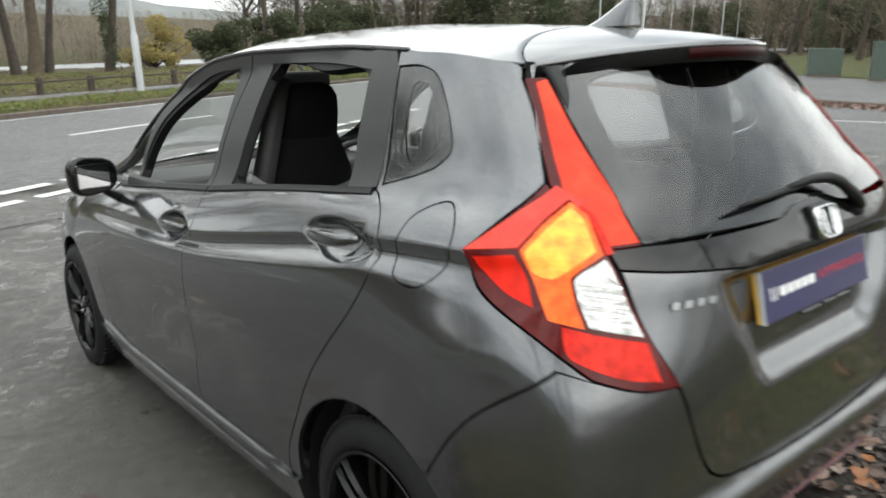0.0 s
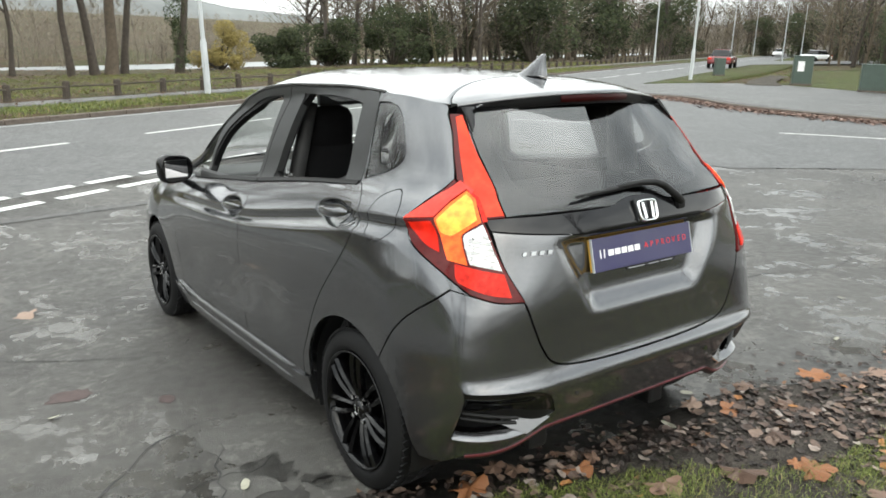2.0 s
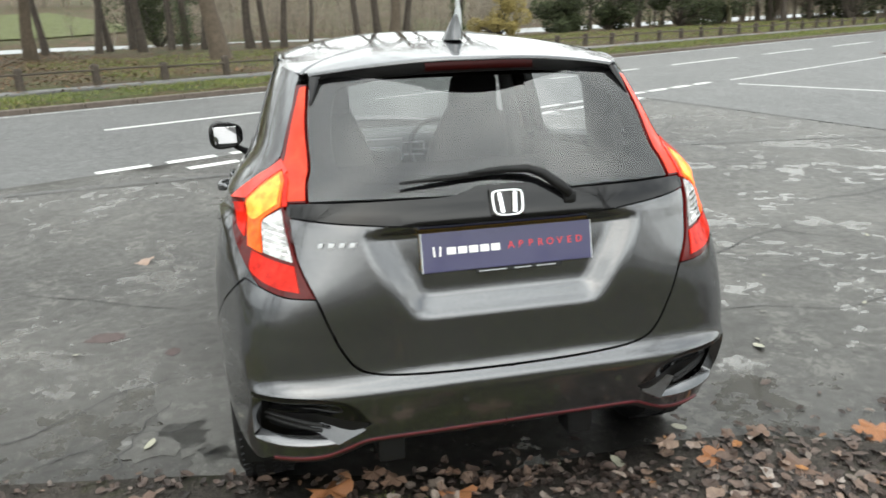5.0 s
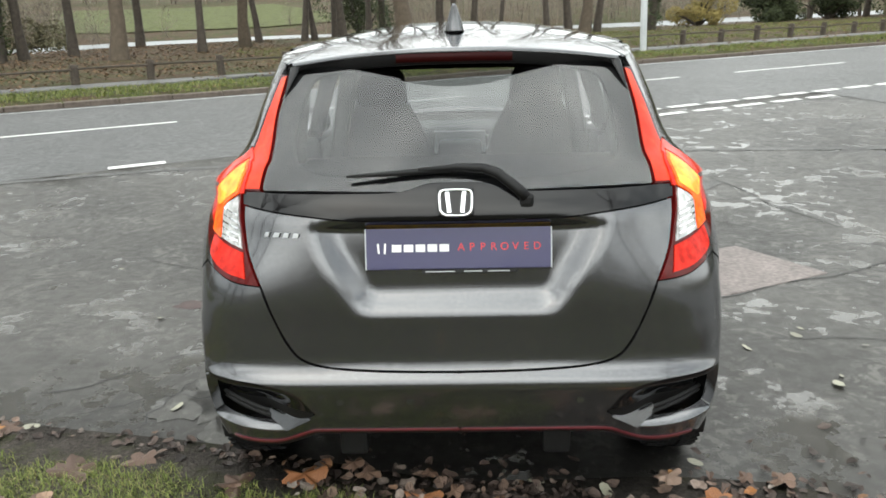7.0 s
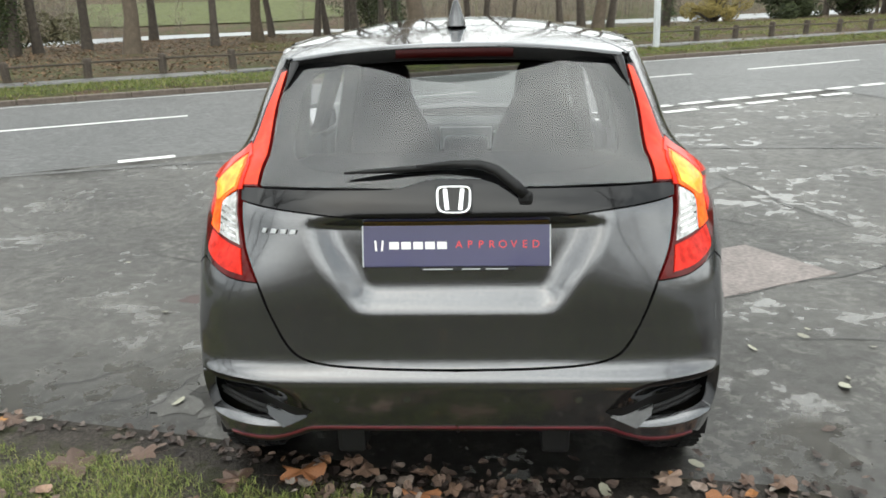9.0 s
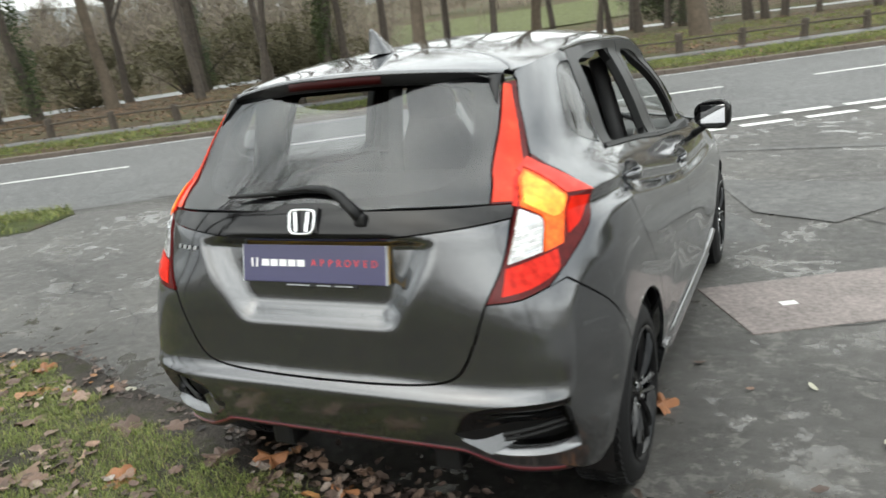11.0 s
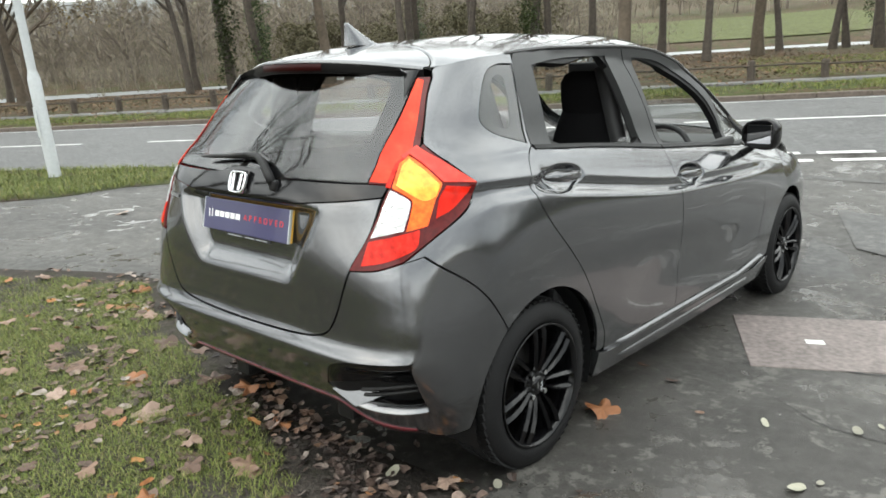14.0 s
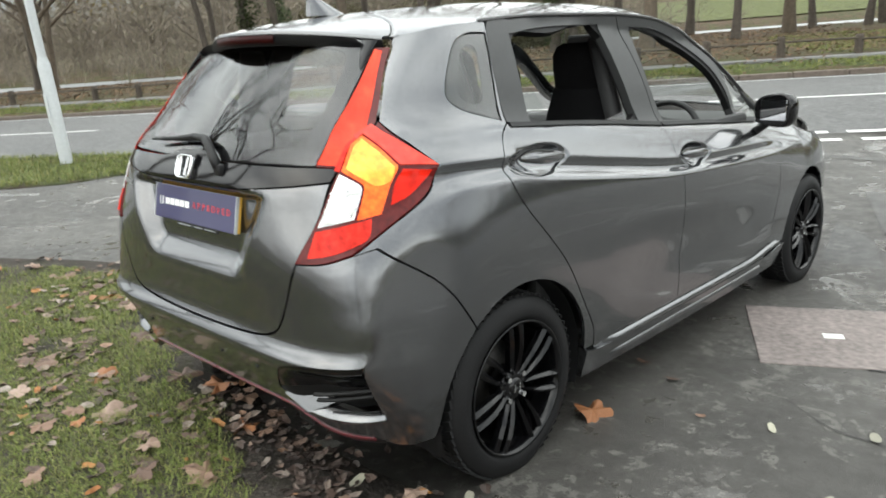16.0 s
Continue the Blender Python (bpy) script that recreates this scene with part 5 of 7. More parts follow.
plate = new("show_plate")
plate.parent = car
plate.matrix_local = pose(0.004, -0.604, 0.895, 78, 0, 0)
tagged(plate, "navy dealer plate over a yellow number plate, red and white print")
bm = bmesh.new()
box(bm, (0, 0.0, -0.004), (0.509, 0.109, 0.014), 0.003)
part("plate_surround", bm, PLATE_YELLOW, plate, "yellow edge")
bm = bmesh.new()
box(bm, (0, 0.0, 0.006), (0.506, 0.112, 0.006), 0.002)
part("plate_face", bm, NAVY, plate, "navy face")
for sx in (-0.263, 0.263):
    bm = bmesh.new()
    box(bm, (sx * 0.962, 0, 0.004), (0.004, 0.112, 0.010), 0.001)
    part("plate_end", bm, GALV, plate)
bm = bmesh.new()
box(bm, (0.03, -0.061, 0.004), (0.26, 0.013, 0.006), 0.002)
part("dealer_strip", bm, SATIN_BLACK, plate, "black strip with unreadable small print")
bm = bmesh.new()
for x, wd in ((-0.05, 0.08), (0.04, 0.05), (0.11, 0.06)):
    box(bm, (x, -0.063, 0.0075), (wd, 0.003, 0.001))
part("small_print", bm, CABIN_GREY, plate)
bm = bmesh.new()
for sx in (-1, 1):
    box(bm, (-0.209 + sx * 0.009, 0.002, 0.0095), (0.005, 0.028, 0.001), 0, Matrix.Rotation(sx * -0.08, 4, "Z"))
for k in range(5):
    x = -0.168 + k * 0.0325
    box(bm, (x, 0.002, 0.0095), (0.026, 0.020, 0.001), 0.0)
part("print_bars", bm, WHITE_PRINT, plate, "white printed blocks")
for i, ch in enumerate("APPROVED"):
    cu = bpy.data.curves.new("letter", "FONT")
    cu.body, cu.size, cu.extrude, cu.align_x, cu.align_y = ch, 0.029, 0.0006, "CENTER", "CENTER"
    ob = new("letter", cu)
    dep = bpy.context.evaluated_depsgraph_get()
    me = bpy.data.meshes.new_from_object(ob.evaluated_get(dep))
    bpy.data.objects.remove(ob)
    me.materials.clear()
    me.materials.append(RED_PRINT)
    lt = new("letter", me)
    lt.parent = plate
    lt.matrix_local = pose(0.008 + i * 0.0295, 0.003, 0.0098)
for sx in (-0.075, 0.075):
    bm = bmesh.new()
    box(bm, (sx, -0.604, 0.974), (0.045, 0.010, 0.004), 0.0015)
    part("plate_lamp", bm, PLATE_LAMP, car, "small warm lamp over the plate")

# cabin
cabin = [("floor_pan", (0, 1.2, 0.24), (1.40, 3.2, 0.05), CABIN, 0.01), ("boot_floor", (0, 0.0, 0.62), (1.06, 0.90, 0.04), FABRIC, 0.01)]
for nm, c, sz, mt, bv in cabin:
    bm = bmesh.new()
    box(bm, c, sz, bv)
    part(nm, bm, mt, car)
patch("headlining", [[roof_point(y, t) * 1.0 + Vector((0, 0, -0.035)) for t in ts[3:-3]] for y in np.linspace(-0.15, 1.5, 12)], HEADLINING, car, "pale grey headlining")


def seat(x, y, wide, name="front_seat"):
    s = new(name)
    s.parent = car
    s.matrix_local = pose(x, y, 0.0)
    tagged(s, "black fabric car seat with headrest")
    bm = bmesh.new()
    box(bm, (0, 0.12, 0.50), (wide, 0.52, 0.17), 0.06, segments=3)
    part("seat_cushion", bm, FABRIC, s, "", True)
    for nm, levels in (("backrest", ((0.52, 0.46, 0.05), (0.56, 0.50, 0.075), (0.80, 0.49, 0.08), (0.94, 0.44, 0.075), (1.04, 0.37, 0.068), (1.11, 0.30, 0.06), (1.17, 0.24, 0.045), (1.195, 0.15, 0.02))), ("headrest", ((1.13, 0.20, 0.03), (1.15, 0.245, 0.05), (1.23, 0.235, 0.06), (1.29, 0.22, 0.058), (1.325, 0.175, 0.045), (1.34, 0.11, 0.02)))):
        bm = bmesh.new()
        rings = []
        for z, w, dp in levels:
            w *= wide / 1.0
            ring = []
            for k in range(24):
                a = 2 * math.pi * k / 24
                c, q = math.cos(a), math.sin(a)
                ring.append(bm.verts.new((math.copysign(abs(c) ** 0.6, c) * w, -0.12 - 0.22 * (z - 0.55) + math.copysign(abs(q) ** 0.7, q) * dp, z)))
            rings.append(ring)
        for r0, r1 in zip(rings, rings[1:]):
            for k in range(24):
                bm.faces.new((r0[k], r0[(k + 1) % 24], r1[(k + 1) % 24], r1[k]))
        bm.faces.new(rings[-1])
        bm.faces.new(rings[0][::-1])
        part(nm, bm, FABRIC, s, "", True)
    return s


seat(0.36, 1.28, 0.50)
seat(-0.36, 1.28, 0.50)
bm = bmesh.new()
box(bm, (0, 0.42, 0.50), (1.26, 0.48, 0.17), 0.06, segments=3)
part("rear_cushion", bm, FABRIC, car, "black rear bench", True)
bm = bmesh.new()
box(bm, (0, 0.10, 0.80), (1.26, 0.14, 0.50), 0.05, Matrix.Rotation(radians(16), 4, "X"), 0.95, 3)
part("rear_backrest", bm, FABRIC, car, "", True)
bm = bmesh.new()
box(bm, (0, 2.12, 0.82), (1.36, 0.55, 0.24), 0.07, segments=3)
box(bm, (0, 1.90, 0.70), (0.26, 0.35, 0.36), 0.04)
part("dashboard", bm, CABIN, car, "dark dashboard", True)
bm = bmesh.new()
box(bm, (0.0, 1.845, 0.86), (0.30, 0.02, 0.13), 0.006)
part("dash_screen", bm, CABIN_GREY, car)
for x in (-0.54, 0.56, 0.2):
    bm = bmesh.new()
    for dz in (-0.035, 0.035):
        box(bm, (x, 1.842, 0.86 + dz), (0.16, 0.012, 0.009), 0.003)
    for dx in (-0.08, 0.08):
        box(bm, (x + dx, 1.842, 0.86), (0.009, 0.012, 0.079), 0.003)
    part("air_vent", bm, CABIN_GREY, car, "silver-edged air vent")
bm = bmesh.new()
m = Matrix.Translation((0.36, 1.74, 0.86)) @ Matrix.Rotation(radians(65), 4, "X")
pts = [m @ Vector((0.185 * math.cos(a), 0.185 * math.sin(a), 0)) for a in np.linspace(0, 2 * math.pi, 33)]
tube(bm, pts, 0.015, 8, False)
for a in (radians(0), radians(180), radians(270)):
    tube(bm, [m @ Vector((0.05 * math.cos(a), 0.05 * math.sin(a), -0.02)), m @ Vector((0.18 * math.cos(a), 0.18 * math.sin(a), 0))], 0.016, 6)
box(bm, (0, 0, 0), (0.13, 0.11, 0.05), 0.02, m @ Matrix.Translation((0, 0, -0.02)))
part("steering_wheel", bm, CABIN, car, "black steering wheel", True)
bm = bmesh.new()
box(bm, (0.0, 1.62, 1.345), (0.23, 0.03, 0.065), 0.012)
tube(bm, [(0, 1.63, 1.36), (0, 1.68, 1.42)], 0.01, 6)
part("inner_mirror", bm, CABIN, car, "rear-view mirror")
for side in (1, -1):
    for y0, y1, z1 in ((0.22, 1.0, 1.02), (1.08, 1.9, 0.96)):
        bm = bmesh.new()
        box(bm, (side * 0.695, (y0 + y1) / 2, 0.66), (0.05, y1 - y0, z1 - 0.32), 0.02)
        box(bm, (side * 0.665, (y0 + y1) / 2 + 0.05, 0.80), (0.06, (y1 - y0) * 0.5, 0.05), 0.02)
        part("door_card", bm, CABIN, car, "dark door lining")
    bm = bmesh.new()
    tube(bm, [(side * 0.585, 1.0, 0.5), (side * 0.575, 0.985, 0.95), (side * 0.49, 0.93, 1.36)], [0.045, 0.04, 0.035], 8)
    part("centre_pillar_trim", bm, CABIN, car, "dark grey pillar lining", True)
    bm = bmesh.new()
    tube(bm, [(side * 0.60, 0.02, 1.06), (side * 0.53, 0.0, 1.36)], [0.07, 0.05], 8)
    part("rear_pillar_trim", bm, CABIN, car, "", True)
bm = bmesh.new()
box(bm, (0, 1.3, 0.20), (1.30, 2.9, 0.06), 0.01)
box(bm, (0, -0.2, 0.34), (0.9, 0.5, 0.12), 0.03)
part("underbody", bm, SATIN_BLACK, car)
for x in (-0.34, 0.30):
    bm = bmesh.new()
    box(bm, (x, -0.42, 0.235), (0.09, 0.10, 0.11), 0.015)
    part("tow_bracket", bm, SATIN_BLACK, car, "black bracket under the bumper")
for x in (-0.34, -0.14, 0.14, 0.34):
    bm = bmesh.new()
    p = skin(*rr(x, 0.46), 0.001)
    bmesh.ops.create_cone(bm, cap_ends=True, segments=16, radius1=0.011, radius2=0.010, depth=0.004, matrix=Matrix.Translation(p) @ Matrix.Rotation(radians(90), 4, "X"))
    part("parking_sensor", bm, PAINT, BUMPER_PANEL)


# ---- the ground: forecourt, road, verges and lake shore ----
CU, SU = 0.889, 0.457  # the road's direction


def sd(s, d):
    """The plan point s metres along the road and d metres across it."""
    return (s * CU - d * SU, s * SU + d * CU)


def along(x, y):
    return x * CU + y * SU, -x * SU + y * CU


def height(x, y):
    """The lie of the land without kerbs."""
    s, d = along(x, y)
    fall = -0.0507 * y if y <= 2.6 else -0.132 + (-0.1 + 0.132) * sstep(2.6, 6.0, y) - 0.0507 * (y - 2.6) * (1 - sstep(2.6, 3.6, y))
    if y < -3.0:
        fall = 0.152 + 0.02 * (1 - math.exp((y + 3.0) / 4))
    near = fall + (-0.1 - fall) * sstep(4.2, 6.4, d)
    if d < 12.6:
        return near
    d -= float(np.interp(s, [-60, -45, -27, -10, 2, 14, 22, 30, 60], [-4.5, -4.5, -4.0, 3, 8, 8, 4, 2, 2])) * sstep(20, 33, d)
    return float(np.interp(d, [12.6, 12.9, 15.5, 27, 33, 39, 46, 51, 57, 75, 120, 300], [-0.1, 0.02, 0.10, -0.16, -0.50, -1.5, -1.6, -0.7, -0.2, 0.7, 2.6, 10.0]))


def sheet(name, outline, material, lift, label, step, holes=(), smooth_edges=True, kind="structure", curve_step=None):
    poly = catmull(outline, True, curve_step or step) if smooth_edges else outline
    pts, tris, loops = fill(poly, holes, step)
    verts = [Vector((x, y, height(x, y) + lift)) for x, y in pts]
    faces = list(tris)
    for loop in loops:  # turned-down rim
        s = len(verts)
        verts += [verts[i] + Vector((0, 0, -0.14)) for i in loop]
        m = len(loop)
        faces += [(loop[i], s + i, s + (i + 1) % m, loop[(i + 1) % m]) for i in range(m)]
    ob = mesh_object(name, verts, faces, material)
    return tagged(ob, label, "", "", kind)


ss_rows = np.unique(np.concatenate([np.linspace(-420, -60, 19), np.linspace(-60, 120, 91), np.linspace(120, 560, 23)]))
ds_rows = np.unique(np.concatenate([np.linspace(-300, -12, 13), np.linspace(-12, 12.58, 26), [12.6, 12.9], np.linspace(13.5, 44, 32), np.linspace(48, 140, 24), np.linspace(160, 560, 9)]))
gverts = []
for d in ds_rows:
    for s in ss_rows:
        x, y = sd(s, d)
        gverts.append((x, y, height(x, y) - (0.06 if d < 12.7 else 0.0) + (0.07 * noise.noise((x * 0.15, y * 0.15, 0)) if d > 17 else 0)))
nc = len(ss_rows)
gfaces = [(i * nc + j, i * nc + j + 1, (i + 1) * nc + j + 1, (i + 1) * nc + j) for i in range(len(ds_rows) - 1) for j in range(nc - 1)]
ground = mesh_object("ground", gverts, gfaces, LITTER)
tagged(ground, "rough ground of grass and brown leaf litter", "", "", "structure")

rv, rf = [], []
for i, s in enumerate(np.linspace(-200, 260, 231)):
    for d in np.linspace(6.5, 12.62, 9):
        x, y = sd(s, d)
        rv.append((x, y, height(x, y) - 0.02 * abs(d - 9.6) / 3 + 0.02))
rf = [(i * 9 + j, (i + 1) * 9 + j, (i + 1) * 9 + j + 1, i * 9 + j + 1) for i in range(230) for j in range(8)]
tagged(mesh_object("road", rv, rf, ROAD), "damp worn grey asphalt road", "", "", "structure")

FORE = [sd(-5.2, 6.52) + (True,), sd(4, 6.52), sd(14, 6.52), sd(23.5, 6.52) + (True,), (18.9, 13.6), (17.6, 10.75), (17.3, 8.65), (17.3, 6.5), (17.6, 2.0), (20, -12), (22, -40, True),
        (6.5, -40, True), (5.2, -12), (4.4, -4.0), (3.2, -1.7), (2.4, -1.12), (1.65, -0.72), (1.35, -0.55), (1.0, -0.40), (0.6, -0.36), (0.2, -0.38), (-0.1, -0.36), (-0.53, -0.24), (-0.89, -0.13), (-1.37, -0.03), (-1.88, 0.08), (-2.6, 0.32), (-3.25, 0.14), (-3.9, -0.23), (-5.2, -0.73), (-8, -1.7), (-24, -9.5, True),
        (-26, -6.2, True), (-14, -1.3), (-8.6, 0.6), (-7.75, 1.5), (-7.7, 2.3), (-7.2, 3.0)]
FORE_POLY = catmull(FORE, True, 0.35)
sheet("forecourt", FORE_POLY, TARMAC, 0.0, "dark damp tarmac with pale wet patches", 0.7, smooth_edges=False)

VERGE_L = [sd(-4.6, 6.46), (-6.75, 3.1), (-7.45, 2.4), (-7.5, 1.5), (-8.4, 0.5), (-14, -1.4), (-26, -6.4, True), (-60, -24, True), (-62, -21, True), sd(-58, 6.46, ) + (True,), sd(-20, 6.46)]
VERGE_L_POLY = catmull(VERGE_L, True, 0.5)
VERGE_L_POLY = inset(VERGE_L_POLY, -0.28)
sheet("near_verge", VERGE_L_POLY, GRASS, 0.006, "grass verge between road and forecourt", 0.8, smooth_edges=False)
LAWN = [(2.4, -1.14), (1.65, -0.74), (1.35, -0.57), (1.0, -0.42), (0.6, -0.38), (0.2, -0.40), (-0.1, -0.38), (-0.53, -0.26), (-0.89, -0.15), (-1.37, -0.05), (-1.88, 0.06), (-2.6, 0.30), (-3.25, 0.12), (-3.9, -0.25), (-5.2, -0.75), (-8, -1.72), (-24, -9.55, True), (-24, -40, True), (6.4, -40, True), (5.1, -12), (4.3, -4.0), (3.1, -1.72)]
LAWN_POLY = catmull(LAWN, True, 0.3)
LAWN_POLY = inset(LAWN_POLY, -0.05)
sheet("lawn", LAWN_POLY, SOIL, 0.006, "damp grass edge strewn with fallen leaves", 0.5, smooth_edges=False)
FOOT = [sd(23.6, 6.4) + (True,), (18.96, 13.6), (17.66, 10.75), (17.36, 8.65), (17.36, 6.5), (17.66, 2.0), (20.1, -12), (22.1, -40, True), (30, -40, True), (29, -12), (27.5, 4), (28.5, 11), (30, 17), sd(33, 4.6) + (True,), sd(30, 6.4) + (True,)]
sheet("footway", FOOT, PAVING, 0.08, "wet grey paved footway", 1.0)
VERGE_R = [sd(30.5, 6.42) + (True,), sd(33.4, 4.5) + (True,), sd(60, 3.0), sd(160, 3.0, ) + (True,), sd(160, 6.42) + (True,)]
sheet("side_verge", VERGE_R, GRASS, 0.08, "grass verge beside the road", 2.0)
LAWN_R = [(30.3, 17), (28.8, 11), (27.8, 4), (29.3, -12), (30.3, -40, True), (90, -40, True), (110, 30, True), sd(60, 1.0), sd(40, 0.5)]
sheet("park_lawn", LAWN_R, GRASS, 0.06, "park grass with brown leaves", 2.5)
PATHF = [sd(s, 14.15) for s in np.linspace(-80, 140, 60)] + [sd(s, 14.85) for s in np.linspace(140, -80, 60)]
sheet("footpath", PATHF, PAVING, 0.012, "narrow grey footpath in front of the fence", 1.2, smooth_edges=False)
VERGE_F = [sd(s, 12.72) for s in np.linspace(-80, 140, 80)] + [sd(s, 14.13) for s in np.linspace(140, -80, 80)]
sheet("far_verge", VERGE_F, GRASS, 0.012, "grass verge across the road", 0.7, smooth_edges=False)
lv = [(*sd(s, d), -0.95) for s, d in ((-420, 28), (560, 28), (560, 62), (-420, 62))]
tagged(mesh_object("lake", lv, [(0, 1, 2, 3)], WATER), "calm grey lake reflecting the sky", "", "", "structure")
mv = [(*sd(s, d), height(*sd(s, d)) + 0.09) for d in np.linspace(62, 92, 21) for s in np.linspace(-2, 22, 18)]
tagged(mesh_object("meadow", mv, [(i * 18 + j, i * 18 + j + 1, i * 18 + j + 19, i * 18 + j + 18) for i in range(20) for j in range(17)], MEADOW), "green meadow on the far bank", "", "", "structure")

# road markings
marks = []


def mark(name, s0, s1, d0, d1, label):
    n = max(2, int((s1 - s0) / 0.5) + 1)
    v, f = [], []
    for s in np.linspace(s0, s1, n):
        for d in (d0, d1):
            x, y = sd(s, d)
            base = height(x, y) + (0.020 - 0.02 * abs(d - 9.6) / 3 if d > 6.5 else 0.0)
            v += [(x, y, base + 0.005)]
    f = [(2 * i, 2 * i + 2, 2 * i + 3, 2 * i + 1) for i in range(n - 1)]
    ob = mesh_object(name, v, f, LINE, None, "", False)
    tagged(ob, label, "road marking", "", "structure")


for k in range(-16, 30):
    mark("centre_dash", 1.65 + 4.83 * k, 4.98 + 4.83 * k, 9.50, 9.60, "worn white centre line dash")
for k in range(-2, 16):
    if k == -1:
        continue
    mark("give_way_dash", 0.62 + 0.785 * k, 1.22 + 0.785 * k, 6.52, 6.66, "white give way dash")
    if k >= 1:
        mark("give_way_dash", 0.67 + 0.785 * k, 1.27 + 0.785 * k, 6.03, 6.17, "white give way dash")
mark("junction_line", 13.7, 25.0, 6.44, 6.55, "solid white line across the junction")
mark("edge_line", -100, 140, 12.36, 12.42, "thin white edge line")
n = Vector((0.815, 0.58, 0)) * 0.05
for t0, t1 in ((0.0, 0.30), (0.555, 1.0)):
    bm = bmesh.new()
    row = []
    for t in np.linspace(t0, t1, 12):
        x, y = 8.85 + 6.65 * t, 11.25 - 8.85 * t
        p = Vector((x, y, height(x, y) + 0.012))
        row.append((bm.verts.new(p - n), bm.verts.new(p + n)))
    for (a0, a1), (b0, b1) in zip(row, row[1:]):
        bm.faces.new((a0, b0, b1, a1))
    tagged(part("side_road_line", bm, LINE, None), "white line on the side road", "road marking", "", "structure")

# kerb stones across the road
kerb = new("far_kerb")
tagged(kerb, "row of grey concrete kerb stones", "", "", "structure")
bm = bmesh.new()
box(bm, (0, 0, 0), (0.905, 0.13, 0.24), 0.015, segments=1)
kerb_mesh = bpy.data.meshes.new("kerb_stone")
bm.to_mesh(kerb_mesh)
bm.free()
kerb_mesh.materials.append(KERB)
for k in range(-40, 80):
    ob = new("kerb_stone", kerb_mesh)
    ob.parent = kerb
    x, y = sd(0.915 * k, 12.66)
    ob.matrix_local = pose(x, y, -0.125 + random.uniform(-0.008, 0.008), 0, 0, 27.2 + random.uniform(-0.4, 0.4))
kerb2 = new("side_kerb")
tagged(kerb2, "low kerb stones along the side road, drifted with leaves", "", "", "structure")
side_line = catmull([sd(24.4, 6.42), sd(23.2, 5.6), (18.93, 13.6), (17.63, 10.75), (17.33, 8.65), (17.33, 6.5), (17.63, 2.0), (18.6, -5)], False, 0.915)
for p, q in zip(side_line, side_line[1:]):
    ob = new("kerb_stone", kerb_mesh)
    ob.parent = kerb2
    ob.matrix_local = pose((p[0] + q[0]) / 2, (p[1] + q[1]) / 2, height(*p) - 0.03, 0, 0, math.degrees(math.atan2(q[1] - p[1], q[0] - p[0])))

# concrete slab and repairs let into the forecourt
slab = new("inspection_slab")
slab.matrix_world = SLOPE @ pose(1.47, 1.86, 0, 0, 0, 27.5)
tagged(slab, "pinkish concrete slab let into the tarmac", "slab", "", "structure")
bm = bmesh.new()
box(bm, (0.04, 0.02, -0.02), (1.30, 0.73, 0.052), 0.006)
part("slab_face", bm, SLAB, slab)
bm = bmesh.new()
box(bm, (-0.27, 0.0, 0.007), (0.085, 0.055, 0.004), 0.001)
part("white_marker", bm, LINE, slab, "small white painted marker")


def repair(name, pts, material, label, lift=0.004):
    poly = [p for p in pts]
    v, t, loops = fill(catmull([(x, y, True) for x, y in poly], True, 0.3), (), 0.3)
    verts = []
    for x, y in v:
        verts.append((x, y, height(x, y) + lift))
    tagged(mesh_object(name, verts, t, material, None, "", False), label, "", "", "structure")


SIDE = [(7.7, 4.2), (10, 3.0), (14, 1.0), (17.1, 0.0), (17.1, 6.5), (17.4, 10.75), (18.7, 13.6)] + [sd(s, 6.48) for s in (22, 18, 14, 10)]
repair("side_road", SIDE, ROAD, "worn paler asphalt of the side road", 0.006)


repair("branch_road", [sd(72, 6.7), sd(84, 2.6), sd(98, -4.5), sd(130, -16), sd(134, -8), sd(112, -0.5), sd(102, 4.0), sd(98, 6.7)], ROAD, "wet asphalt of a road branching off beyond the verge", 0.10)
repair("worn_path", [sd(32.8, 2.6), sd(38, 2.9), sd(46, 2.6), sd(46, 1.6), sd(38, 1.7), sd(33.2, 1.1)], SOIL, "muddy path worn across the verge", 0.094)


def crack(a, b, wide, wander):
    """A ragged joint between two places."""
    (ax, ay), (bx, by) = a, b
    n = max(8, int(math.hypot(bx - ax, by - ay) / 0.06))
    up, down = [], []
    for i in range(n + 1):
        t = i / n
        off = wander * noise.noise((ax * 3 + t * 5, ay, 1.0)) + 0.014 * noise.noise((t * n * 0.5, ax, ay))
        w = wide * (0.35 + 0.65 * abs(noise.noise((t * n * 0.3, by, 7.0)) * 2)) * min(1.0, 6 * t + 0.1, 6 * (1 - t) + 0.1)
        px_, py_ = ax + (bx - ax) * t, ay + (by - ay) * t
        ln = math.hypot(bx - ax, by - ay)
        nx, ny = -(by - ay) / ln, (bx - ax) / ln
        up.append((px_ + nx * (off + w), py_ + ny * (off + w)))
        down.append((px_ + nx * (off - w), py_ + ny * (off - w)))
    v = [(x, y, height(x, y) + 0.0035) for x, y in up + down]
    f = [(n + 1 + i, n + 2 + i, i + 1, i) for i in range(n)]
    tagged(mesh_object("tarmac_joint", v, f, TAR, None, "", False), "dark ragged joint in the tarmac", "", "", "structure")


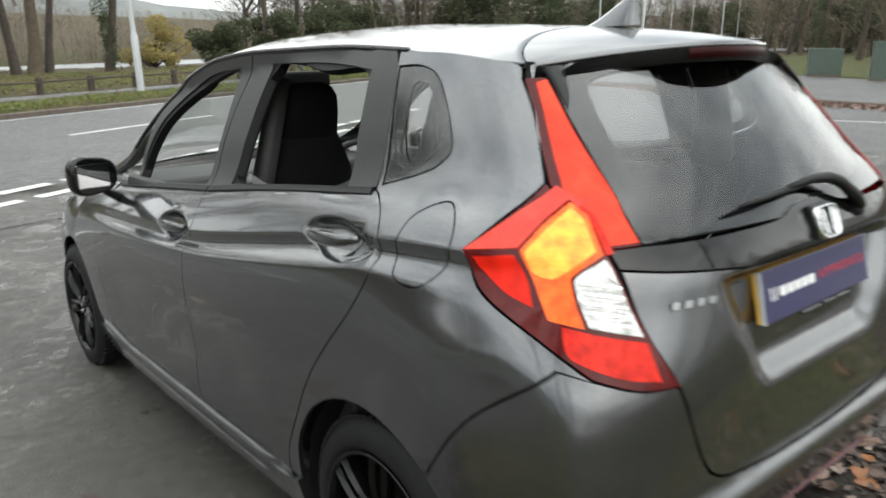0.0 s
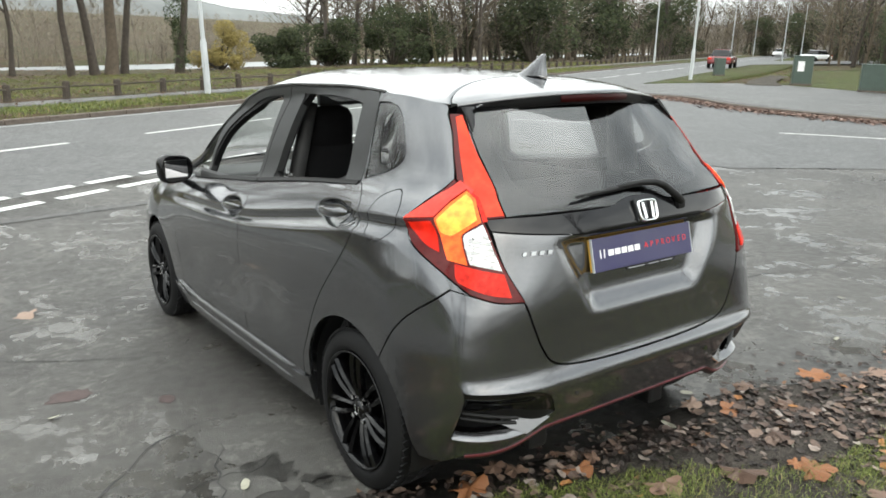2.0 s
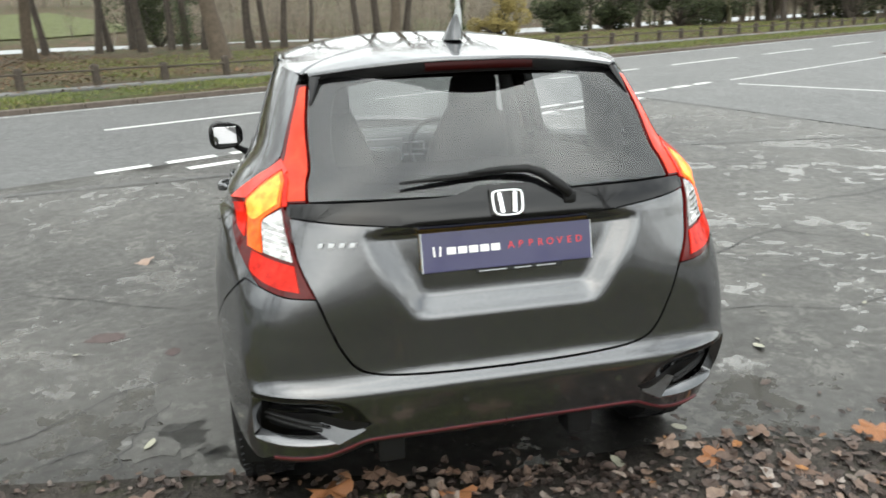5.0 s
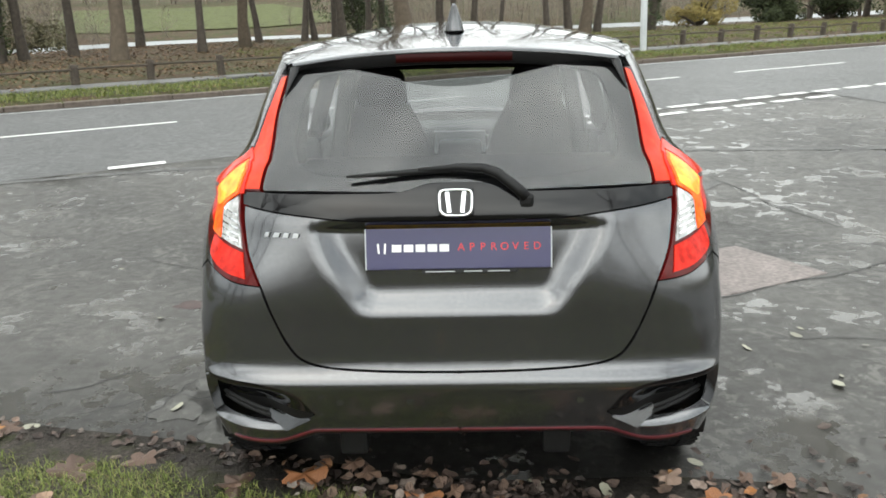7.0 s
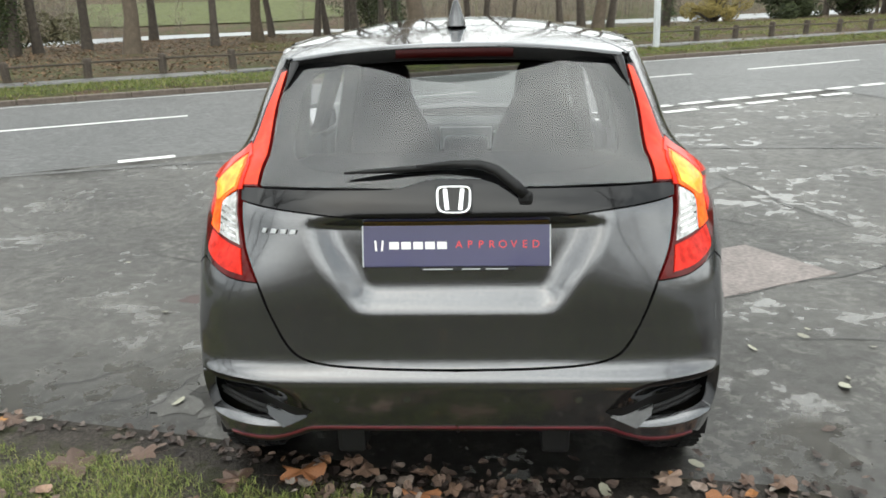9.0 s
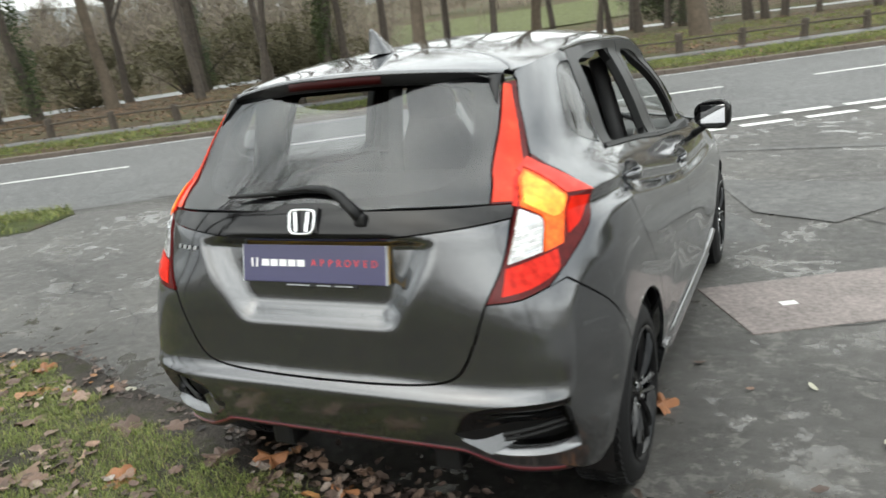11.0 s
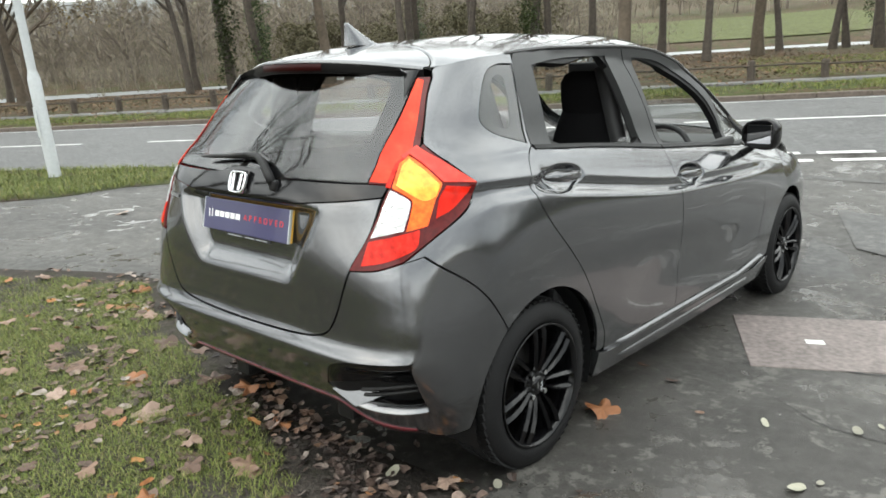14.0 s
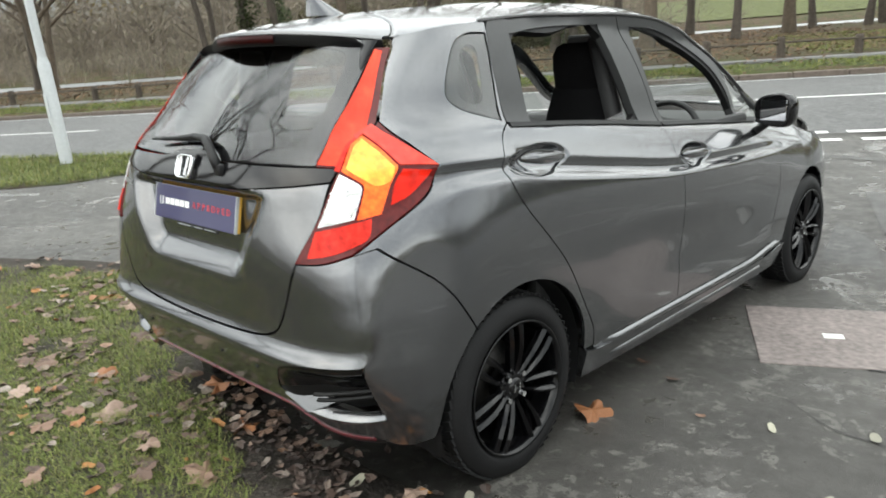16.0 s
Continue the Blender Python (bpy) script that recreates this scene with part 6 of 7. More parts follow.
for a, b, wide, wander in (((2.3, 4.6), (2.9, 2.5), 0.012, 0.12), ((0.9, 4.1), (3.6, 1.8), 0.010, 0.15), ((0.95, 1.20), (3.4, 2.42), 0.011, 0.1), ((-3.9, 3.4), (-1.0, 1.85), 0.008, 0.25), ((-5.5, 2.2), (-2.2, 0.75), 0.007, 0.3), ((1.2, 0.9), (4.4, 0.55), 0.007, 0.3), ((3.0, 2.6), (6.8, 3.6), 0.010, 0.25), ((8.4, 5.1), (14.5, 7.7), 0.030, 0.2)):
    crack(a, b, wide, wander)
repair("pale_patch", [(0.55, 4.6), (0.95, 3.6), (1.5, 3.35), (2.4, 4.3)], PAVING, "pale worn tarmac repair", 0.005)
for a, b in (((-1.6, 0.2), (-0.95, 0.35)), ((-1.3, 0.02), (-1.15, 0.6)), ((-1.9, 0.35), (-0.95, 0.9))):
    crack(a, b, 0.006, 0.12)
rp = random.Random(61)
for cx, cy, rx, ry, turn in ((-0.95, 0.42, 0.24, 0.40, 0.3), (-1.14, 0.24, 0.18, 0.14, 0.3), (-0.92, 0.0, 0.09, 0.16, 0.4)):
    ring = []
    for k in range(34):
        a = 2 * math.pi * k / 34
        e = 1 + rp.uniform(-0.22, 0.16)
        px_, py_ = rx * e * math.cos(a), ry * e * math.sin(a)
        ring.append((cx + px_ * math.cos(turn) - py_ * math.sin(turn), cy + px_ * math.sin(turn) + py_ * math.cos(turn)))
    repair("pale_patch", ring, WORN, "pale cracked tarmac beside the wheel", 0.002)
for cx, cy, rx, ry in ((-1.55, 1.47, 0.11, 0.07), (-1.19, 1.16, 0.04, 0.05)):
    ring = [(cx + rx * (1 + rp.uniform(-0.3, 0.25)) * math.cos(a), cy + ry * (1 + rp.uniform(-0.3, 0.25)) * math.sin(a)) for a in np.linspace(0, 2 * math.pi, 22)[:-1]]
    repair("faded_mark", ring, FADED_RED, "faded red paint mark on the tarmac", 0.002)
repair("pale_patch", [(0.62, 3.75), (0.78, 2.95), (1.20, 2.72), (0.95, 3.4)], PAVING, "pale triangular tarmac repair")
repair("channel", [(-6.0, 4.35), (-3.2, 5.22), (0.0, 5.75), (2.5, 5.72), (5.5, 5.5), (9.5, 4.9), (9.5, 5.02), (5.5, 5.62), (2.5, 5.84), (0.0, 5.87), (-3.2, 5.34), (-6.0, 4.47)], PAVING, "worn channel edge across the forecourt mouth")


# ---- street furniture ----
def lamp_post(x, y, z, tall, lean=0.0, label="pale galvanised lamp post"):
    p = new("lamp_post")
    p.matrix_world = pose(x, y, z, 0, lean, 0)
    tagged(p, label, "lamp post", "lamp posts")
    bm = bmesh.new()
    tube(bm, [(0, 0, -0.2), (0, 0, 1.35), (0, 0, 1.45)], [0.085, 0.085, 0.058], 18, False)
    part("base_column", bm, GALV, p, "", True)
    bm = bmesh.new()
    tube(bm, [(0, 0, 1.42), (0, 0, tall * 0.6), (0, 0, tall)], [0.058, 0.052, 0.042], 16, False)
    part("shaft", bm, GALV, p, "", True)
    bm = bmesh.new()
    tube(bm, [(0, 0, tall - 0.05), (-0.1, 0.2, tall + 0.12), (-0.3, 0.6, tall + 0.18)], 0.025, 8)
    part("bracket", bm, GALV, p, "", True)
    bm = bmesh.new()
    box(bm, (-0.42, 0.84, tall + 0.19), (0.22, 0.5, 0.10), 0.03)
    part("lantern", bm, GALV, p)
    bm = bmesh.new()
    box(bm, (0.0, -0.083, 0.75), (0.10, 0.012, 0.42), 0.004)
    part("access_door", bm, GALV, p)
    return p


lamp_post(4.85, 18.35, 0.05, 8.0, -2.0)
lamp_post(-9.15, 2.2, -0.06, 8.0, -1.0)
lamp_post(*sd(36.0, 5.4), -0.02, 8.0, 1.0)
lamp_post(*sd(66, 13.6), 0.0, 8.5)
for s, d in ((96, 5.2), (118, 13.6), (140, 5.2), (150, 13.6)):
    lamp_post(*sd(s, d), 0.0, 8.5)

fence = new("rail_fence")
tagged(fence, "low weathered timber fence of stub posts and one rail", "fence")
bm = bmesh.new()
tube(bm, [(0, 0, -0.25), (0, 0, 0.36), (0, 0, 0.40)], [0.085, 0.085, 0.07], 10)
post_mesh = bpy.data.meshes.new("post")
bm.to_mesh(post_mesh)
bm.free()
post_mesh.materials.append(TIMBER)
bm = bmesh.new()
tube(bm, [(-0.73, 0, 0), (0, 0, 0.006), (0.73, 0, 0)], 0.021, 7)
rail_mesh = bpy.data.meshes.new("rail")
bm.to_mesh(rail_mesh)
bm.free()
rail_mesh.materials.append(TIMBER)
for k in range(-24, 62):
    s = 0.35 + 1.46 * k
    x, y = sd(s, 15.05)
    ob = new("post", post_mesh)
    ob.parent = fence
    ob.matrix_local = pose(x, y, height(x, y) + random.uniform(-0.03, 0.03), random.uniform(-3, 3), random.uniform(-3, 3), random.uniform(0, 90))
    ob = new("rail", rail_mesh)
    ob.parent = fence
    x, y = sd(s + 0.73, 15.0)
    ob.matrix_local = pose(x, y, height(x, y) + 0.29 + random.uniform(-0.02, 0.02), 0, random.uniform(-0.8, 0.8), 27.2)
bollards = new("stub_fence")
tagged(bollards, "row of stub timber posts beside the far road", "fence")
for k in range(46):
    x, y = sd(64 + 1.5 * k, 14.6 + 0.01 * k)
    ob = new("post", post_mesh)
    ob.parent = bollards
    ob.matrix_local = pose(x, y, height(x, y) + 0.1, random.uniform(-3, 3), random.uniform(-3, 3), 0)


def utility_box(x, y, wide, deep, tall, label, notice=False, turn=27):
    o = new("utility_cabinet")
    o.matrix_world = pose(x, y, height(x, y) + 0.06, 0, 0, turn)
    tagged(o, label, "cabinet")
    bm = bmesh.new()
    box(bm, (0, 0, tall / 2 + 0.04), (wide, deep, tall), 0.02)
    part("cabinet_body", bm, CABINET, o)
    bm = bmesh.new()
    box(bm, (0, 0, 0.04), (wide + 0.06, deep + 0.06, 0.08), 0.01)
    part("plinth", bm, KERB, o)
    bm = bmesh.new()
    box(bm, (0, 0, tall + 0.05), (wide + 0.04, deep + 0.04, 0.05), 0.015)
    part("lid", bm, CABINET, o)
    for sx in (-0.25, 0.25):
        bm = bmesh.new()
        box(bm, (sx * wide, -deep / 2 - 0.004, tall / 2 + 0.04), (wide * 0.46, 0.014, tall * 0.86), 0.004)
        part("cabinet_door", bm, CABINET, o)
    if notice:
        bm = bmesh.new()
        box(bm, (-0.12 * wide, -deep / 2 - 0.014, tall * 0.68), (wide * 0.34, 0.006, tall * 0.36), 0.001)
        part("notice", bm, WHITE_PRINT, o, "pale weathered notice")
    return o


utility_box(*sd(43.0, 5.05), 0.52, 0.5, 0.92, "dark green litter bin shaped cabinet on the verge", turn=-40)
utility_box(31.4, 16.7, 0.8, 0.55, 1.22, "dark green street cabinet with a pale notice", True, turn=-55)
utility_box(29.3, 12.4, 1.2, 0.6, 1.0, "grey-green street cabinet beside the footway", turn=-60)
utility_box(27.9, 9.6, 1.0, 0.6, 1.3, "grey street cabinet with scrawled marks", turn=-65)


def far_car(x, y, turn, material, label):
    """A small saloon seen far down the road."""
    o = new("distant_car")
    o.matrix_world = pose(x, y, height(x, y) + 0.02, 0, 0, turn)
    tagged(o, label, "car")
    bm = bmesh.new()
    box(bm, (0, 0, 0.62), (1.76, 4.2, 0.55), 0.16, None, 0.95, 3)
    part("body", bm, material, o, "", True)
    bm = bmesh.new()
    box(bm, (0, -0.25, 1.12), (1.58, 2.4, 0.58), 0.16, None, 0.74, 3)
    part("cabin", bm, GLOSS_BLACK, o, "dark glazed cabin", True)
    bm = bmesh.new()
    box(bm, (0, -0.25, 1.41), (1.12, 1.6, 0.05), 0.02)
    part("roof", bm, material, o, "", True)
    for sx in (-0.8, 0.8):
        for sy in (-1.3, 1.35):
            bm = bmesh.new()
            lathe(bm, [(-0.1, 0.0), (-0.1, 0.30), (0.1, 0.30), (0.1, 0.0)], 20)
            bmesh.ops.translate(bm, vec=(sx, sy, 0.31), verts=bm.verts[:])
            part("wheel", bm, RUBBER, o)
        bm = bmesh.new()
        box(bm, (sx * 0.85, -2.06, 0.74), (0.3, 0.06, 0.14), 0.02)
        part("tail_lamp", bm, RED_LOW, o)
    return o


CAR_RED = simple("red_car_paint", (0.16, 0.012, 0.014), 0.3, 0.2, 200, 0.1, 0.0, coat=1.0)
CAR_WHITE = simple("white_car_paint", (0.75, 0.75, 0.75), 0.3, 0.0, 200, 0.05, 0.0, coat=1.0)
far_car(*sd(61.2, 7.3), -62.8, CAR_RED, "dark red saloon driving away along the wet road")
far_car(*sd(148, 9.2), 117.2, CAR_WHITE, "white car far along the road")
far_car(*sd(104, 1.9), 85, CAR_WHITE, "white car on the branching road")


# ---- trees ----
class Limbs:
    """Collects tapered limbs into vertices and faces."""

    def __init__(self):
        self.v, self.f = [], []

    def limb(self, pts, radii, sides):
        s = len(self.v)
        n = len(pts)
        ref = Vector((0.3, 0.9, 0.31))
        for i, p in enumerate(pts):
            d = (pts[min(i + 1, n - 1)] - pts[max(i - 1, 0)]).normalized()
            a = d.cross(ref).normalized()
            b = d.cross(a)
            for k in range(sides):
                t = 2 * math.pi * k / sides
                self.v.append(p + (a * math.cos(t) + b * math.sin(t)) * radii[i])
        for i in range(n - 1):
            for k in range(sides):
                q = s + i * sides
                self.f.append((q + k, q + (k + 1) % sides, q + sides + (k + 1) % sides, q + sides + k))


def grow(rng, trunk, twigs, start, way, length, radius, level, last, spread, kids, bare=0.42):
    steps = 6 if level == 0 else 4 if level < 3 else 3
    pts, radii = [start.copy()], [radius]
    d = way.normalized()
    end = 0.45 if level == 0 else 0.3 if level < last else 0.15
    for i in range(steps):
        wob = (0.10 if level == 0 else 0.28)
        d = (d + Vector((rng.uniform(-1, 1), rng.uniform(-1, 1), rng.uniform(-0.6, 0.9))) * wob + Vector((0, 0, 0.05 if level else 0.02))).normalized()
        pts.append(pts[-1] + d * (length / steps))
        radii.append(radius * (1 - (1 - end) * (i + 1) / steps))
    if level == 0:
        radii[0] *= 1.35
    (trunk if level < 2 else twigs).limb(pts, radii, 9 if level == 0 else 5 if level == 1 else 3)
    if level >= last:
        return
    n = kids[level]
    for k in range(n):
        t = rng.uniform(bare if level == 0 else 0.25, 1.0) if k < n - 1 else 1.0
        i = min(steps - 1, int(t * steps))
        fr = t * steps - i
        p = pts[i].lerp(pts[i + 1], fr)
        base = (pts[i + 1] - pts[i]).normalized()
        ang = rng.uniform(0, 2 * math.pi)
        o = base.orthogonal().normalized()
        o2 = base.cross(o)
        lean = rng.uniform(0.45, 1.0) * spread * (0.5 if k == n - 1 else 1.0)
        w = base * math.cos(lean) + (o * math.cos(ang) + o2 * math.sin(ang)) * math.sin(lean)
        rr_ = radii[i] * (1 - fr) + radii[i + 1] * fr
        grow(rng, trunk, twigs, p, w, length * rng.uniform(0.48, 0.72), rr_ * rng.uniform(0.5, 0.72), level + 1, last, spread, kids)


def leaf_cloud(rng, centres, count, size, flat=0.6):
    """Small bent leaves scattered through clumps."""
    v, f = [], []
    for _ in range(count):
        c, r = centres[rng.randrange(len(centres))]
        while True:
            q = Vector((rng.uniform(-1, 1), rng.uniform(-1, 1), rng.uniform(-1, 1)))
            if 0.15 < q.length < 1:
                break
        q = q.normalized() * q.length**0.45
        p = c + Vector((q.x * r, q.y * r, q.z * r * flat))
        a = Vector((rng.uniform(-1, 1), rng.uniform(-1, 1), rng.uniform(-0.7, 0.7))).normalized() * size * rng.uniform(0.6, 1.3)
        b = a.orthogonal().normalized() * size * 0.45
        s = len(v)
        v += [p - a, p + b - a * 0.1, p + a, p - b - a * 0.1]
        f += [(s, s + 1, s + 2), (s, s + 2, s + 3)]
    return v, f


def tree(seed, tall, girth, spread=0.85, kids=(8, 6, 5, 3), last=4, bark=None, label="", lean=(0, 0), ivy=0, crown_leaves=0, leaf_mat=None, fork=0.55, bare=0.42):
    rng = random.Random(seed)
    t = new("tree")
    tagged(t, label or "bare winter tree with a grey-brown trunk", "tree", "roadside trees")
    tr, tw = Limbs(), Limbs()
    grow(rng, tr, tw, Vector((0, 0, -0.3)), Vector((lean[0], lean[1], 1)), tall * fork, girth, 0, last, spread, kids, bare)
    mesh_object("trunk", tr.v, tr.f, bark or BARK, t)
    mesh_object("crown", tw.v, tw.f, TWIG, t, "fine bare twigs", False)
    if ivy:
        cs = [(Vector((lean[0] * h + rng.uniform(-0.2, 0.2), lean[1] * h + rng.uniform(-0.2, 0.2), h)), girth + rng.uniform(0.05, 0.22)) for h in np.linspace(0.3, tall * ivy, 26)]
        v, f = leaf_cloud(rng, cs, 4200, 0.06, 1.6)
        mesh_object("ivy", v, f, IVY, t, "dark ivy round the trunk", False)
    if crown_leaves:
        tips = [tw.v[rng.randrange(len(tw.v))] for _ in range(90)]
        v, f = leaf_cloud(rng, [(p, rng.uniform(0.5, 1.1)) for p in tips], crown_leaves, 0.09, 0.8)
        mesh_object("leaves", v, f, leaf_mat or RUSSET, t, "sparse clinging leaves", False)
    return t


def set_down(ob, x, y, turn=0.0, size=1.0):
    ob.matrix_world = pose(x, y, height(x, y), 0, 0, turn) @ Matrix.Scale(size, 4)
    return ob


def copy_to(ob, x, y, turn, size):
    c = copy_thing(ob, pose(x, y, height(x, y), 0, 0, turn))
    c.scale = (size, size, size)
    return c


KINDS = [
    tree(1, 15, 0.17, 0.8, bark=BARK, label="tall bare tree with a grey-brown trunk on the lake shore"),
    tree(2, 16, 0.26, 0.75, bark=BARK_PALE, label="bare tree with a thick pale-brown trunk", lean=(0.05, 0.0)),
    tree(3, 14, 0.145, 0.9, bark=BARK, label="slim leaning bare tree on the shore", lean=(0.16, 0.02)),
    tree(4, 15, 0.19, 0.8, bark=BARK, ivy=0.5, label="bare tree with an ivy-clad trunk"),
    tree(5, 13, 0.20, 1.0, bark=BARK_PALE, crown_leaves=1800, label="spreading bare tree with a few brown leaves", fork=0.42),
    tree(6, 12, 0.16, 0.7, bark=BARK, label="thin bare sapling among larger trees", kids=(8, 4, 3, 3)),
]
# (kind, metres along the road, metres across, turn, size)
LAKE_TREES = [(2, 15.6, 26.8, 30, 0.7), (2, 17.0, 25.2, 200, 0.95), (0, 18.2, 25.4, 60, 1.0), (1, 19.1, 25.6, 10, 0.95), (0, 19.9, 25.8, 200, 0.95), (3, 22.6, 25.4, 80, 1.0)]
BANK_TREES = [(1, 0.2, 23.6, 40, 0.95), (0, -2.5, 27, 150, 0.95), (2, 3.1, 26.0, 75, 1.0), (1, 5.1, 28.4, 250, 0.85), (0, 6.3, 31.2, 20, 0.85), (5, 1.7, 33.9, 30, 1.2), (1, 9.3, 21.9, 120, 1.15), (2, 8.1, 30.7, 15, 1.0), (2, 8.8, 31.3, 160, 0.95), (0, 9.6, 29.8, 100, 1.05), (0, 11.0, 30.4, 310, 0.85), (3, 11.6, 30.3, 40, 0.8), (0, 12.1, 29.6, 220, 0.9), (5, 13.6, 28.3, 130, 1.2), (0, 13.9, 27.5, 80, 0.85), (2, 14.3, 26.8, 280, 0.95), (5, 10.1, 32.3, 60, 1.2), (0, -6.0, 30, 20, 1.0), (3, -9.5, 33, 70, 1.0), (5, -4.0, 34, 10, 1.1)]
WEST_TREES = [(4, -22.0, 21.5, 200, 1.05), (2, -16.0, 23.5, 160, 0.95), (3, -13.0, 24.0, 45, 1.0), (3, -15.0, 25.0, 300, 1.05), (1, -11.0, 25.5, 110, 0.9), (0, -7.5, 24.5, 15, 0.9), (0, -5.4, 25.5, 260, 0.9), (3, -3.2, 26.5, 190, 0.9), (4, -27.0, 27.0, 20, 1.0)]
THIN_TREES = [(5, -1.0, 28, 45, 1.1), (5, -8.6, 29, 260, 1.2), (5, -12.0, 30, 130, 1.1), (5, -18.5, 28, 190, 1.0), (5, -30, 29, 60, 1.1)]
ROAD_TREES = [(5, 37.5, 28, 100, 1.0), (5, 42, 33, 10, 1.0), (0, 42, 29, 140, 1.0), (1, 45, 27, 30, 1.0), (0, 49, 30, 70, 1.05), (3, 54, 26, 220, 1.1), (0, 58, 29, 10, 1.1), (3, 62, 24, 140, 1.1), (0, 66, 27, 300, 1.1), (5, 52, 24, 60, 1.1), (1, 71, 23, 90, 1.1), (3, 76, 26, 10, 1.15), (0, 82, 22, 50, 1.2), (3, 90, 24, 110, 1.2), (0, 98, 20, 210, 1.2), (3, 108, 22, 20, 1.25), (0, 120, 19, 70, 1.25)]
PARK_TREES = [(1, 46, -8, 20, 1.15), (1, 52, -11, 200, 1.2), (0, 58, -6, 90, 1.1), (3, 70, -4, 10, 1.2), (0, 82, -2, 140, 1.2), (3, 96, -3, 60, 1.25), (0, 112, -2, 220, 1.25), (3, 126, 0, 20, 1.3), (0, 140, 1, 80, 1.3), (1, 64, -16, 40, 1.2), (4, 78, -14, 90, 1.2)]
used = set()
for kind, s, d, turn, size in sum((LAKE_TREES, BANK_TREES, WEST_TREES, THIN_TREES, ROAD_TREES, PARK_TREES), []):
    x, y = sd(s, d)
    if kind in used:
        copy_to(KINDS[kind], x, y, turn, size)
    else:
        used.add(kind)
        set_down(KINDS[kind], x, y, turn, size)

# trees behind the walk, seen in the bodywork and rear glass
BACK = tree(21, 14, 0.26, 0.62, (6, 5, 5, 4), 4, BARK, "tall old bare tree on the lawn", fork=0.62, bare=0.78)
set_down(BACK, -9.6, -5.4, 40, 0.93)
copy_to(BACK, -12.5, -4.6, 150, 0.95)
copy_to(BACK, 8.0, -12, 190, 1.0)
copy_to(BACK, -12.3, -9.3, 200, 1.15)
for kind, x, y, turn, size in ((0, -21.5, 3.6, 75, 0.9), (4, -28.0, 4.8, 310, 0.9), (1, -33.0, 5.0, 30, 1.0), (3, -38.0, 3.0, 160, 1.0)):
    copy_to(KINDS[kind], x, y, turn, size)
copy_to(KINDS[4], 20, -22, 70, 1.0)


def thicket(seed, name, label, material, spots, high, wide, stems, category="undergrowth"):
    """A tangle of upright bare stems; many stems, counted by nobody."""
    rng = random.Random(seed)
    lim = Limbs()
    for s, d in spots:
        for _ in range(stems):
            x, y = sd(s + rng.gauss(0, wide), d + rng.gauss(0, wide * 0.5))
            p = Vector((x, y, height(x, y) - 0.1))
            dr = Vector((rng.gauss(0, 0.35), rng.gauss(0, 0.35), 1)).normalized()
            h = high * rng.uniform(0.5, 1.15)
            mid = p + dr * h * 0.5
            top = mid + (dr + Vector((rng.gauss(0, 0.3), rng.gauss(0, 0.3), 0))).normalized() * h * 0.5
            lim.limb([p, mid, top], [0.018 * high / 3, 0.012 * high / 3, 0.003], 3)
            for _ in range(7):
                t = rng.uniform(0.25, 1.0)
                q = p.lerp(top, t)
                e = q + Vector((rng.gauss(0, 1), rng.gauss(0, 1), rng.uniform(0.1, 1.0))).normalized() * h * rng.uniform(0.12, 0.34)
                lim.limb([q, e], [0.008 * high / 3, 0.003], 3)
    ob = mesh_object(name, lim.v, lim.f, material, None, "", False)
    return tagged(ob, label, category, "", "stuff")


def winter_wood(seed, name, label, material, spots, high, slivers, category="woodland"):
    """Far bare trees as one stand: a stem each and a dome of fine outward twigs."""
    rng = random.Random(seed)
    lim = Limbs()
    v, f = [], []
    for s, d in spots:
        x, y = sd(s + rng.gauss(0, 2.0), d + rng.gauss(0, 2.2))
        z = height(x, y) - 0.2
        h = high * rng.uniform(0.55, 1.15)
        r = h * rng.uniform(0.28, 0.42)
        base = Vector((x, y, z))
        tip = base + Vector((rng.gauss(0, 0.06) * h, rng.gauss(0, 0.06) * h, h * 0.8))
        lim.limb([base, base.lerp(tip, 0.5) + Vector((rng.gauss(0, 0.1), rng.gauss(0, 0.1), 0)), tip], [0.016 * h, 0.010 * h, 0.003 * h], 4)
        for _ in range(5):
            q = base.lerp(tip, rng.uniform(0.15, 0.6))
            e = q + Vector((rng.gauss(0, 1) * r * 0.6, rng.gauss(0, 1) * r * 0.6, h * rng.uniform(0.15, 0.4)))
            lim.limb([q, e], [0.006 * h, 0.002 * h], 3)
        for _ in range(int(slivers * 1.5)):
            a, t = rng.uniform(0, 2 * math.pi), rng.random() ** 0.6
            ph = rng.uniform(0.12, 1.0)
            rad = r * t * math.sin(math.pi * min(1, ph * 0.95 + 0.12)) ** 0.6
            p = base + Vector((math.cos(a) * rad, math.sin(a) * rad, h * (0.08 + 0.92 * ph)))
            way = Vector((math.cos(a) * 0.6 + rng.gauss(0, 0.4), math.sin(a) * 0.6 + rng.gauss(0, 0.4), rng.uniform(0.2, 1.2))).normalized()
            ln = h * rng.uniform(0.05, 0.14)
            w = way.orthogonal().normalized() * h * rng.uniform(0.0022, 0.0062)
            k = len(v)
            v += [p - w, p + w, p + way * ln]
            f += [(k, k + 1, k + 2)]
    k = len(v)
    v += lim.v
    f += [tuple(k + i for i in q) for q in lim.f]
    return tagged(mesh_object(name, v, f, material, None, "", False), label, category, "", "stuff")


